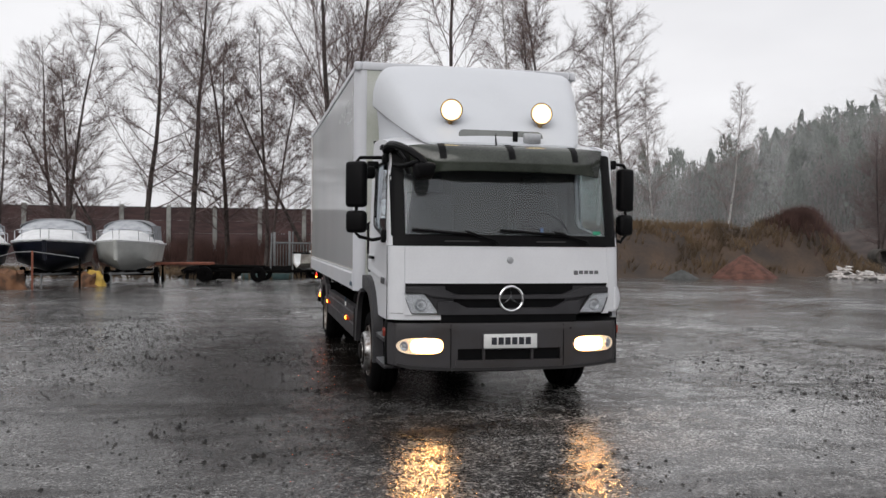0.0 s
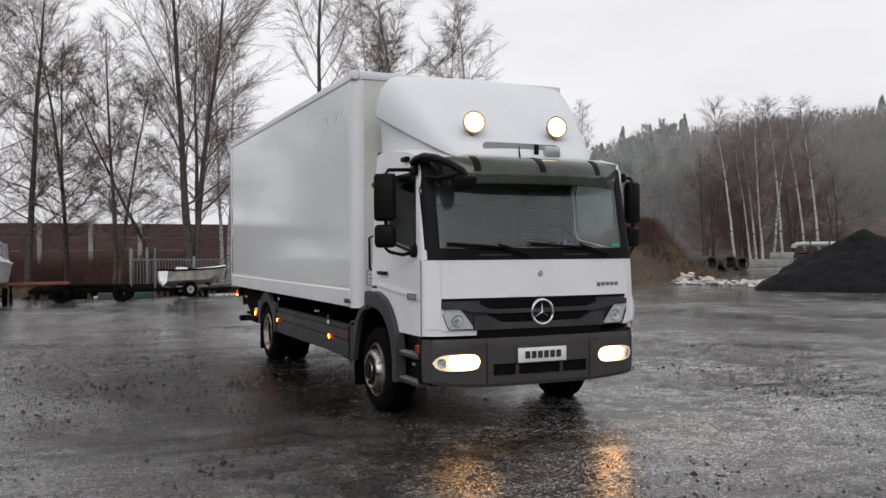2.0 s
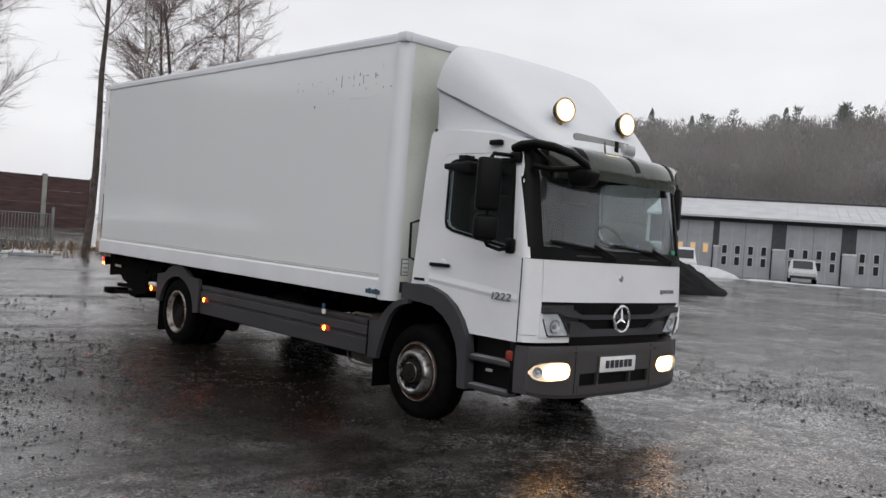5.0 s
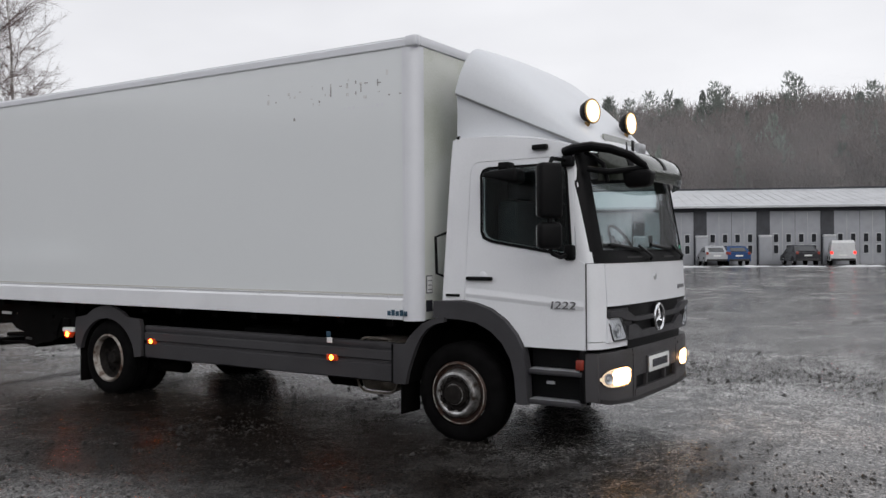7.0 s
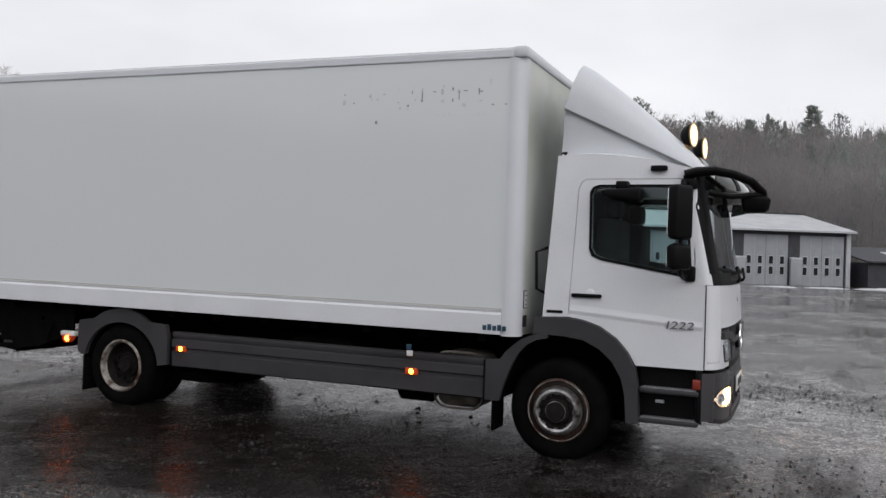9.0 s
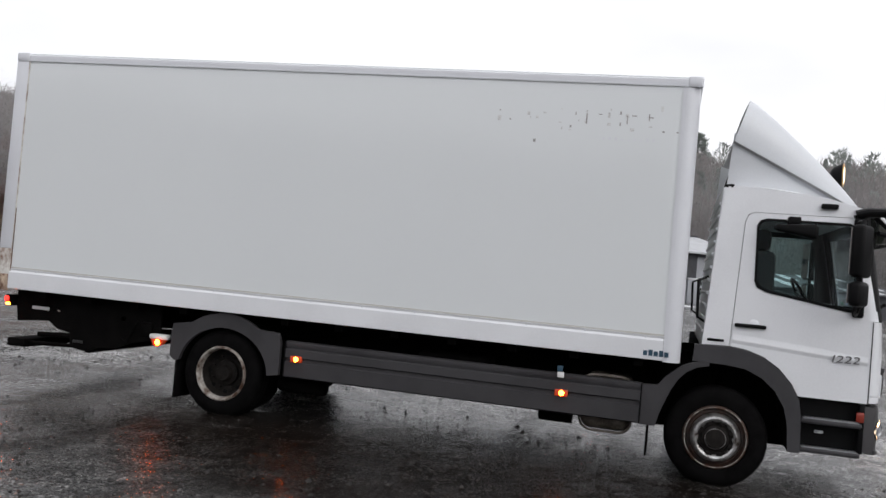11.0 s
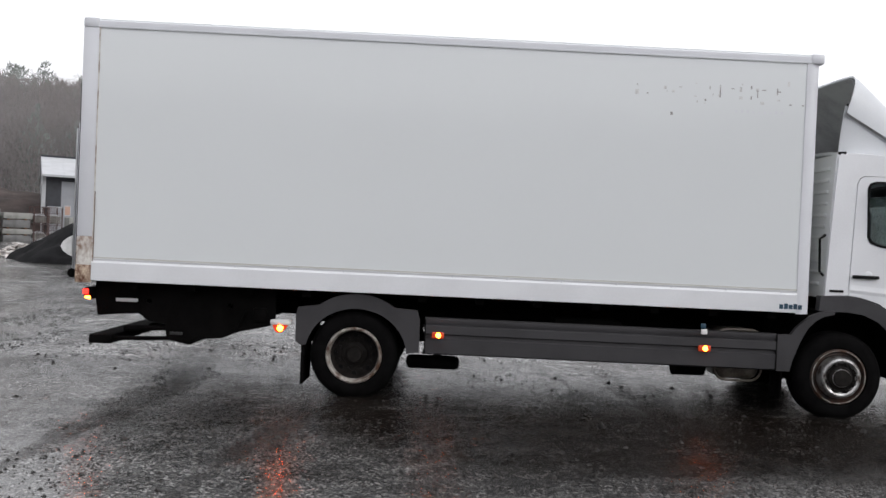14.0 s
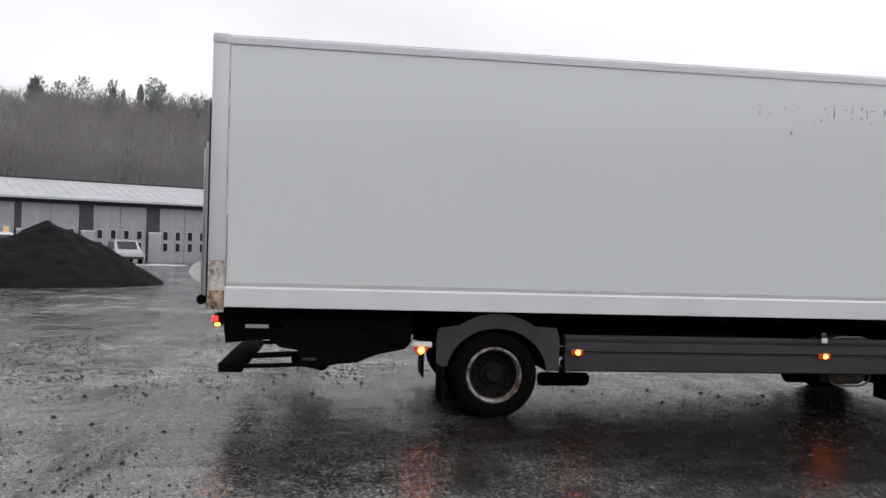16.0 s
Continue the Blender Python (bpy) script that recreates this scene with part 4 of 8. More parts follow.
for s in (-1, 1):
    # lit main lamps in the bumper: clear outer third, blazing inner part
    def lamp_half(x):
        q = (abs(x) - 0.846) / 0.2145
        return 0.076 * max(0.02, 1 - abs(q) ** (3.0 if q > 0 else 5.0)) ** 0.45
    def lz0(x):
        return 0.631 - lamp_half(x)
    def lz1(x):
        return 0.631 + lamp_half(x)
    x0, x1 = sorted((s * 0.632, s * 1.060))
    # the reflector glows by itself to paint the lamp's warm halo
    fl = part("bumper_lamp", bumper(B(), x0, x1, lz0, lz1, 0.003, 0.02, 30, 3), M_HEADRIM, BUMP, "lit headlamp in the bumper")
    y0, y1 = sorted((s * 0.645, s * 0.935))
    def glow_half(x):
        q = (abs(x) - 0.79) / 0.146
        return 0.064 * max(0.02, 1 - abs(q) ** 4.0) ** 0.4
    part("bulb_glow", bumper(B(), y0, y1, lambda x: 0.631 - glow_half(x), lambda x: 0.631 + glow_half(x), 0.010, 0.008, 22, 4), M_HEAD, fl, "blazing warm-white lamp")
    b = B()
    lathe(b, [(0.0, -0.022), (0.014, -0.020), (0.018, -0.008), (0.030, -0.010), (0.040, -0.018), (0.044, -0.010)], (s * 0.986, bump_y(0.986, 0.631) - 0.002, 0.631), "y", 20)
    part("indicator_bowl", aimed(b, Matrix.Translation((s * 0.986, bump_y(0.986, 0.631), 0)) @ Matrix.Rotation(radians(s * 38), 4, "Z") @ Matrix.Translation((-s * 0.986, -bump_y(0.986, 0.631), 0))), M_ALUGREY, fl)
    part("lamp_rim", bumper(B(), x0, x1, lambda x: lz0(x) - 0.008, lz0, 0.010, 0.03, 30, 1), M_DGREY, fl)
    part("lamp_rim", bumper(B(), x0, x1, lz1, lambda x: lz1(x) + 0.008, 0.010, 0.03, 30, 1), M_DGREY, fl)
    g = part("lamp_lens", bumper(B(), x0, x1, lz0, lz1, 0.020, 0.004, 30, 3), M_LENS, fl)
    g.visible_shadow = False
# pressed joint lines of the bumper's three pieces
for x in (-0.565, 0.53):
    part("bumper_joint", bumper(B(), x - 0.004, x + 0.004, 0.43, 0.83, 0.0025, 0.01, 1, 4), M_BLACK, BUMP)

# plate: the characters become plain bars
b = B()
box(b, -0.258, 0.258, 0.318, 0.330, 0.603, 0.737, 0.008)
plate_part = part("number_plate", b, M_PLATE, BUMP, "white plate with dark characters")
for k in range(6):
    b = B()
    box(b, -0.185 + 0.066 * k, -0.135 + 0.066 * k, 0.3135, 0.319, 0.638, 0.705)
    part("character_bar", b, M_INK, plate_part)
b = B()
box(b, -0.272, 0.272, 0.330, 0.375, 0.592, 0.748, 0.008)
part("plate_holder", b, M_GREY, plate_part)

# sun visor
def visor_pt(u, v):
    x = -0.955 + 1.91 * u
    e = abs(2 * u - 1)
    a = radians(6 + 100 * v)
    y = 0.485 - 0.245 * math.sin(a) * (1 - e ** 3.2) - 0.02 * math.sin(a)
    return (x * (1 - 0.03 * v * e ** 4), y + 0.03 * v, 2.505 - 0.215 * (1 - math.cos(a)) * 0.95 - 0.025 * e ** 4)


VIS = part("sun_visor", sheet(B(), visor_pt, steps(0, 1, 28), steps(0, 1, 8), (0, 0.008, -0.006)), M_VISOR, CAB, "smoked green sun visor")
for x in (-0.66, -0.02, 0.62):
    b = B()
    u = (x + 0.955) / 1.91
    sheet(b, lambda uu, v, u=u: Vector(visor_pt(u + 0.016 * uu, v)) + Vector((0, -0.006, 0.004)), [-1, 0, 1], steps(0, 0.7, 5), (0, 0.01, 0))
    part("visor_bracket", b, M_BLACK, VIS)
b = B()
plate(b, rounded(-0.435, 0.405, 2.515, 2.668, (0.012, 0.012, 0.05, 0.05)), [], lambda x, z: Vector((x, 0.615 + 0.30 * (z - 2.515), z)), (0, 0.018, 0))
sign = part("roof_sign", b, M_SIGN, CAB, "smoked grey-green plate over the visor")
part("antenna", tube(B(), [(-0.085, 0.57, 2.50), (-0.09, 0.575, 2.57), (-0.088, 0.58, 2.625)], 0.011, 6, 0.004), M_BLACK, sign)
b = B()
box(b, 0.085, 0.135, 0.590, 0.602, 2.50, 2.655, 0.003)
part("sign_clip", b, M_BLACK, sign)
b = B()
box(b, 0.19, 0.36, 0.560, 0.612, 2.545, 2.64, 0.012)
part("sign_lamp_box", b, M_ALUGREY, sign)

# roof fairing: a swept upper shell over inset side cheeks
def fair_w(y):
    return 0.70 + 0.43 * min(1, max(0, (y - 0.60) / 1.06)) ** 0.7


def fair_top(y):
    t = min(1, max(0, (y - 0.60) / 1.0))
    return 2.535 + 0.888 * (1.22 * t - 0.22 * t * t)


def fair_kink(y):
    t = min(1, max(0, (y - 0.60) / 1.10))
    return 2.515 + 0.572 * t


def fair_raw(u, v):
    y = 0.60 + 1.015 * v
    w, zt, zk = fair_w(y), fair_top(y), fair_kink(y)
    a = 2 * u - 1
    s = 1 if a > 0 else -1
    e = abs(a)
    if e < 0.8:
        q = e / 0.8
        x = w * q * (1 - 0.035 * q ** 6)
        z = zt + 0.035 * v * (1 - q ** 2) - 0.012 * q ** 8 * v
        yy = y - 0.03 * (1 - v) ** 2 * (1 - q ** 2)
        return (s * x, yy, z)
    q = (e - 0.8) / 0.2
    return (s * w * (0.965 + 0.035 * min(1, q * 3) + 0.004 * q), y + 0.115 * q * v, (zt - 0.012 * v) + (zk - zt + 0.012 * v) * q)


def fair_upper(u, v):
    """The raw section with its shoulders rounded off."""
    k = 0.055 * min(1.0, min(u, 1 - u) / 0.055)
    return sum((Vector(fair_raw(u + k * d, v)) for d in (-1, -0.5, 0, 0.5, 1)), Vector()) / 5


us = steps(0, 0.1, 3) + steps(0.1, 0.9, 32)[1:] + steps(0.9, 1, 3)[1:]
FAIR = part("roof_fairing", sheet(B(), fair_upper, us, steps(0, 1, 14), (0, 0.0, -0.018)), M_FAIR, CAB, "white roof fairing sloping up to the box")
part("fairing_liner", sheet(B(), lambda u, v: Vector(fair_upper(u, v)) * Vector((0.985, 1, 1)) + Vector((0, 0.012, -0.034)), us, steps(0, 1, 8)), M_FAIRIN, FAIR, "grey unpainted inside of the fairing")
for s in (-1, 1):
    def cheek(u, v, s=s):
        y = 0.66 + 1.075 * u
        zk, zl = fair_kink(y) + 0.015, 2.50 + 0.135 * min(1, (y - 0.6) / 0.7)
        return (s * (fair_w(y) - 0.035 - 0.03 * math.sin(v * math.pi) * 0.4 - 0.05 * (1 - v) * (u)), y + 0.03 * (1 - v), zl + (zk - zl) * v)
    part("fairing_cheek", sheet(B(), cheek, steps(0, 1, 12), steps(0, 1, 6), (-s * 0.015, 0, 0)), M_FAIR, FAIR)
    part("fairing_strut", tube(B(), [(s * 0.98, 1.72, 2.64), (s * 0.94, 1.66, 2.90), (s * 0.86, 1.60, 3.15)], 0.022, 6), M_BLACK, FAIR)
    part("fairing_foot", tube(B(), [(s * 1.05, 1.76, 2.635), (s * 1.10, 1.71, 2.635)], 0.016, 6), M_BLACK, FAIR)
    # spotlight
    c = Vector((0.455 * s - 0.033, 0.742, 2.857))
    aim = Matrix.Translation(c) @ Matrix.Rotation(radians(-13 if s < 0 else -7), 4, "Z") @ Matrix.Translation(-c)
    b = B()
    lathe(b, [(0.0, 0.100), (0.040, 0.095), (0.078, 0.066), (0.099, 0.02), (0.108, -0.005), (0.107, -0.02), (0.101, -0.014)], c, "y", 28)
    sp = part("spotlight", aimed(b, aim), M_BLACK, CAB, "round black spotlight, lit")
    b = B()
    lathe(b, [(0.0, -0.030), (0.055, -0.026), (0.088, -0.018)], c, "y", 28)
    part("spotlight_lens", aimed(b, aim), M_SPOT, sp, "glowing warm-white lens")
    # glowing lens edge and golden rim paint the lamp's bloom
    b = B()
    lathe(b, [(0.086, -0.020), (0.098, -0.018), (0.103, -0.013)], c, "y", 28)
    part("lens_edge", aimed(b, aim), M_SPOTEDGE, sp)
    b = B()
    ring = [c + Vector((0.103 * math.cos(a), -0.016, 0.103 * math.sin(a))) for a in steps(0, 2 * math.pi, 30)]
    tube(b, ring, 0.007, 8, caps=False)
    part("spotlight_rim", aimed(b, aim), M_GLOWRUST, sp, "lamp rim in a golden colour that paints its glow")
    part("spotlight_bracket", tube(B(), [c + Vector((0, 0.03, -0.09)), c + Vector((-0.01, 0.05, -0.145)), c + Vector((-0.015, 0.07, -0.20))], 0.026, 8, 0.022), M_GLOWRUST, sp, "rusty lamp foot")
    part("bracket_bolt", tube(B(), [c + Vector((-0.04, 0.045, -0.135)), c + Vector((0.03, 0.045, -0.135))], 0.014, 6), M_RIMEDGE, sp)

# mirrors
for s in (-1, 1):
    mx, ma, w = (1.405, 35, 0.10) if s < 0 else (1.30, 20, 0.085)      # the driver's mirrors are folded closer
    M = pose(s * mx, 0.70, 0, 0, 0, s * ma)
    mir = part("main_mirror", box(B(), -w, w, -0.055, 0.05, 1.905, 2.335, 0.035, 3, m=M), M_BLACK, CAB, "tall black door mirror")
    part("mirror_glass", box(B(), -w + 0.015, w - 0.015, 0.048, 0.056, 1.93, 2.31, m=M), M_CHROME, mir)
    part("mirror_arm", tube(B(), [(s * 1.10, 0.68, 2.37), (s * 1.20, 0.69, 2.375), (s * (mx - 0.03), 0.69, 2.37), (s * mx, 0.69, 2.33), (s * mx, 0.69, 1.66), (s * (mx - 0.03), 0.69, 1.63), (s * 1.25, 0.68, 1.60), (s * 1.13, 0.66, 1.625)], 0.017, 8), M_BLACK, mir)
    wide = part("wide_mirror", box(B(), -w, w, -0.05, 0.05, 1.665, 1.875, 0.04, 3, m=M), M_BLACK, CAB, "square black wide-angle mirror")
    part("mirror_glass", box(B(), -w + 0.015, w - 0.015, 0.048, 0.056, 1.69, 1.85, m=M), M_CHROME, wide)
    part("mirror_hinge", box(B(), min(s * 1.13, s * 1.18), max(s * 1.13, s * 1.18), 0.60, 0.69, 1.575, 1.70, 0.02, 3), M_BLACK, mir)
    part("mirror_hinge", box(B(), min(s * 1.11, s * 1.17), max(s * 1.11, s * 1.17), 0.61, 0.72, 2.32, 2.41, 0.02, 3), M_BLACK, mir)
    part("mirror_clamp", box(B(), min(s * (mx - 0.03), s * (mx + 0.03)), max(s * (mx - 0.03), s * (mx + 0.03)), 0.735, 0.79, 2.08, 2.15, 0.012), M_DGREY, mir)
def kerb_shell():
    """A wedge that narrows towards the rear."""
    b = box(B(), -1.34, -1.18, 1.02, 1.36, 2.20, 2.325, 0.03, 3)
    for v in b.verts:
        k = max(0.0, min(1.0, (v.co.y - 1.10) / 0.26))
        v.co.z = 2.295 + (v.co.z - 2.295) * (1 - 0.65 * k)
        v.co.x = -1.25 + (v.co.x + 1.25) * (1 - 0.35 * k)
    return b


# kerb mirror over the passenger's door
km = part("kerb_mirror", kerb_shell(), M_BLACK, CAB, "black kerb mirror over the door window")
part("mirror_bracket", box(B(), -1.24, -1.13, 1.15, 1.25, 2.31, 2.385, 0.012), M_BLACK, km)
# front mirror on a curved arm over the screen's corner
fm = part("front_mirror_arm", tube(B(), [(-1.10, 0.70, 2.44), (-1.11, 0.62, 2.465), (-1.10, 0.48, 2.475), (-1.06, 0.34, 2.450), (-0.99, 0.21, 2.400), (-0.90, 0.13, 2.325), (-0.87, 0.12, 2.28)], 0.066, 12, 0.042, flat=0.68), M_BLACK, CAB, "black arm carrying the front mirror")
part("mirror_strut", tube(B(), [(-1.08, 0.52, 2.30), (-1.02, 0.36, 2.275), (-0.90, 0.12, 2.30)], 0.024, 8), M_BLACK, fm)
b = box(B(), -0.105, 0.105, -0.115, 0.115, -0.085, 0.075, 0.035, 3)
for v in b.verts:                                      # a shell that narrows to the front and below
    x, y, z = v.co
    k = 1 - 0.30 * max(0.0, -y / 0.115) - 0.25 * max(0.0, -z / 0.085)
    v.co = Vector((-0.855 + x * k, 0.175 + y * (1 - 0.2 * max(0.0, -z / 0.085)), 2.235 + z * (1 - 0.25 * max(0.0, -y / 0.115)) - 0.10 * (0.115 - y) * 0.5))
part("mirror_shell", b, M_BLACK, fm)
part("mirror_strut", tube(B(), [(-1.05, 0.55, 2.44), (-1.0, 0.42, 2.34), (-0.97, 0.40, 2.2)], 0.02, 8), M_BLACK, fm)

# cab wheel arches and steps
ARC = [(1.94, 1.075), (1.93, 1.222), (1.64, 1.228), (1.50, 1.21), (1.36, 1.165), (1.22, 1.075), (1.12, 0.965), (1.055, 0.84), (1.03, 0.70), (1.018, 0.395),
       (1.118, 0.395), (1.135, 0.62), (1.17, 0.76), (1.25, 0.89), (1.36, 0.985), (1.50, 1.05), (1.66, 1.07)]
for s in (-1, 1):
    b = B()
    plate(b, ARC, [], lambda y, z, s=s: Vector((s * 1.19, y, z)), (-s * 0.10, 0, 0))
    part("wheel_arch", b, M_GREY, CAB, "grey wheel arch")
    b = B()
    arc_in = [(1.94, 1.07), (1.66, 1.065), (1.50, 1.045), (1.36, 0.98), (1.25, 0.885), (1.17, 0.755), (1.135, 0.615), (1.12, 0.40)]
    sheet(b, lambda u, v, s=s: (s * (1.17 - 0.5 * v), arc_in[int(u)][0], arc_in[int(u)][1] + 0.004), list(range(len(arc_in))), [0, 0.5, 1])
    part("arch_liner", b, M_CHASSIS, CAB)
    b = B()
    box(b, min(s * 1.02, s * 1.06), max(s * 1.02, s * 1.06), 0.53, 1.03, 0.42, 0.875)
    st = part("cab_steps", b, M_BLACK, CAB, "dark two-tread cab steps")
    for z in (0.43, 0.675):
        b = B()
        box(b, min(s * 0.98, s * 1.165), max(s * 0.98, s * 1.165), 0.55, 1.025, z - 0.025, z + 0.02, 0.014)
        tread = part("step_tread", b, M_GREY, st)
        b = B()
        box(b, min(s * 1.085, s * 1.162), max(s * 1.085, s * 1.162), 0.57, 1.005, z + 0.018, z + 0.023)
        for k in range(15):
            y = 0.585 + 0.028 * k
            box(b, min(s * 1.088, s * 1.160), max(s * 1.088, s * 1.160), y, y + 0.010, z + 0.022, z + 0.030)
        part("grip_strip", b, M_ALUGREY, tread, "ribbed bare-metal tread strip")
    b = B()
    box(b, min(s * 1.05, s * 1.075), max(s * 1.05, s * 1.075), 0.83, 0.90, 0.565, 0.59, 0.005)
    part("step_label", b, M_TRIM, st)
    b = B()
    box(b, min(s * 1.05, s * 1.15), max(s * 1.05, s * 1.15), 0.53, 0.575, 0.44, 0.86, 0.012)
    part("step_post", b, M_BLACK, st)
    b = B()
    box(b, min(s * 1.13, s * 1.168), max(s * 1.13, s * 1.168), 0.535, 0.60, 0.705, 0.79, 0.012)
    part("side_indicator", b, M_AMBEROFF, CAB, "red-amber side indicator lens")
SLANT = Matrix(((1, 0.22, 0, 0), (0, 1, 0, 0), (0, 0, 1, 0), (0, 0, 0, 1)))
for word, y in (("1", 0.806), ("222", 0.690)):
    writing(word, 0.088, pose(-HW - 0.016, y, 1.213, 90, 0, -90) @ SLANT, M_INKGREY, CAB, "model_number", 0.004, 1.45)["label"] = "raised grey number 1222 on the door"

# ------------------------------------------------ wheels
def wheel(name, s, x_out, y, width, dished):
    """s: side. x_out: the tyre's outer face."""
    R, c = 0.436, (s * x_out, y, 0.430 if not dished else 0.443)
    w = thing(name, "dirty truck wheel", "wheel")
    w.parent = TRUCK
    b = B()
    prof = [(0.272, -0.02), (0.285, 0.004), (0.33, 0.012), (0.388, 0.004), (0.415, -0.018), (0.428, -0.04), (R, -0.06), (R, -0.075), (0.421, -0.077), (0.421, -0.09), (R, -0.092),
            (R, -width / 2 + 0.008), (0.421, -width / 2 + 0.006), (0.421, -width / 2 - 0.006), (R, -width / 2 - 0.008), (R, -width + 0.06), (0.400, -width + 0.018), (0.33, -width), (0.272, -width + 0.02)]
    lathe(b, prof, c, "x", 56, s)
    t = part("tyre", b, M_RUBBER, w)
    b = B()
    if dished:
        prof = [(0.260, 0.004), (0.250, 0.0), (0.243, -0.03), (0.236, -0.055)]
    else:
        prof = [(0.212, -0.012), (0.208, 0.01), (0.200, 0.046), (0.188, 0.064), (0.170, 0.068), (0.152, 0.060)]
    lathe(b, prof, c, "x", 48, s)
    rim = part("rim", b, M_RIMPALE if dished else M_RIM, w, "weathered silver rim with rust")
    b = B()
    lathe(b, [(0.278, -0.004), (0.270, 0.007), (0.258, 0.006), (0.250, -0.004)] if dished else [(0.276, -0.006), (0.260, 0.006), (0.250, 0.0), (0.236, -0.03), (0.220, -0.028), (0.211, -0.012)], c, "x", 48, s)
    part("rim_flange", b, M_RIMPALE if dished else M_RIMEDGE, w, "rust-spotted rim flange")
    b = B()
    if dished:
        lathe(b, [(0.237, -0.052), (0.228, -0.095), (0.205, -0.134), (0.13, -0.141), (0.122, -0.115), (0.085, -0.105), (0.075, -0.06), (0.068, -0.045), (0.0, -0.04)], c, "x", 36, s)
    else:
        lathe(b, [(0.155, 0.061), (0.148, 0.046), (0.118, 0.040), (0.108, 0.062), (0.085, 0.075), (0.078, 0.10), (0.0, 0.105)], c, "x", 36, s)
    hub = part("hub", b, M_RIMDARK, w, "dark dirty hub")
    b = B()
    tube(b, [Vector(c) + Vector((s * 0.009, 0.258 * math.cos(a), 0.258 * math.sin(a))) for a in steps(0, 2 * math.pi, 48)], 0.0045, 5, caps=False)
    part("flange_lip", b, M_RIMPALE, w, "worn lip of the rim")
    if not dished:
        b = B()
        lathe(b, [(0.090, 0.071), (0.087, 0.079), (0.081, 0.080)], c, "x", 36, s)
        part("hub_ring", b, M_RIM, hub)
        for k in range(8):                             # bare metal left between the nuts
            a0 = 2 * math.pi * k / 8
            b = B()
            tube(b, [Vector(c) + Vector((s * 0.047, 0.148 * math.cos(a0 + d), 0.148 * math.sin(a0 + d))) for d in (-0.13, -0.06, 0.06, 0.13)], 0.009, 5, 0.007)
            part("nut_web", b, M_RIM, hub)
    for k in range(8):
        a = 2 * math.pi * (k + 0.5) / 8
        rr, ox = (0.165, -0.138) if dished else (0.140, 0.042)
        p = Vector(c) + Vector((s * ox, rr * math.cos(a), rr * math.sin(a)))
        b = B()
        tube(b, [p, p + Vector((s * 0.03, 0, 0))], 0.016, 6)
        part("wheel_nut", b, M_RIMDARK, rim)
        a = 2 * math.pi * k / 8
        if dished:
            p = Vector(c) + Vector((s * -0.130, 0.192 * math.cos(a), 0.192 * math.sin(a)))
            b = B()
            tube(b, [p, p + Vector((s * 0.004, 0, 0))], 0.024, 10)
            part("hand_hole", b, M_BLACK, rim)
    return w


for s in (-1, 1):
    wheel("front_wheel", s, 1.145, 1.703, 0.27, False)
    wheel("rear_wheel", s, 1.20, 6.47, 0.27, True)
    wheel("inner_rear_wheel", s, 0.90, 6.47, 0.27, True)

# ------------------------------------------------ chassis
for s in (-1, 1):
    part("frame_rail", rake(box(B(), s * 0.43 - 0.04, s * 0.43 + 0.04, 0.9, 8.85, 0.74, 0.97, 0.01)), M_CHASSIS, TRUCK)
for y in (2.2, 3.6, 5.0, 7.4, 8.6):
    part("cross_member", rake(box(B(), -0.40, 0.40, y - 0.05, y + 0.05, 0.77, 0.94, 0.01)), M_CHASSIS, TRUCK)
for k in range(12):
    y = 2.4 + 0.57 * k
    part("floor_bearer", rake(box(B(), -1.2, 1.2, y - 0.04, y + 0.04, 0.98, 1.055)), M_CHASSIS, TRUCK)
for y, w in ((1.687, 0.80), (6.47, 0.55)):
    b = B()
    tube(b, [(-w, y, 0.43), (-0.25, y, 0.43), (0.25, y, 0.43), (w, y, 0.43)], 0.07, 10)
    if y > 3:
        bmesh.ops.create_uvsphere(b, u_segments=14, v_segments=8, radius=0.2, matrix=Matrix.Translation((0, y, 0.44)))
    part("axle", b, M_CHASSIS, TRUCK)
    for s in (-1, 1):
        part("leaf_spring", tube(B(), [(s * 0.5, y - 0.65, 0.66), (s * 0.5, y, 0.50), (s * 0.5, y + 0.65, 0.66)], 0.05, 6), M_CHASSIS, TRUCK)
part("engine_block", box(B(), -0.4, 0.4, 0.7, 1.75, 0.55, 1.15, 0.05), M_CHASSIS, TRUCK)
# unseen guards, beam and sump added, gearbox enlarged, to block light under the cab
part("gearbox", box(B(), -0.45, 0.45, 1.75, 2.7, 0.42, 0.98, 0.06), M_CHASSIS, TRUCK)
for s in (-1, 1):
    part("blocking_splash_guard", box(B(), min(s * 0.60, s * 0.63), max(s * 0.60, s * 0.63), 1.05, 2.28, 0.40, 1.12), M_CHASSIS, TRUCK)
part("blocking_axle_beam", box(B(), -0.85, 0.85, 1.52, 1.86, 0.24, 0.52, 0.05), M_CHASSIS, TRUCK)
part("blocking_sump", box(B(), -0.35, 0.35, 0.85, 1.52, 0.30, 0.60, 0.06), M_CHASSIS, TRUCK)
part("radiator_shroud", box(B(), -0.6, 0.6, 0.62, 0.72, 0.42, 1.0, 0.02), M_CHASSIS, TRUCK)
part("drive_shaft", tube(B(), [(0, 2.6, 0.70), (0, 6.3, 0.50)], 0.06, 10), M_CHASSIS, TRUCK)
b = B()
box(b, -1.06, -0.56, 2.43, 2.89, 0.345, 0.845, 0.11, 6)
tank = part("air_tank", b, M_TANK, TRUCK, "dull metal tank behind the side skirt")
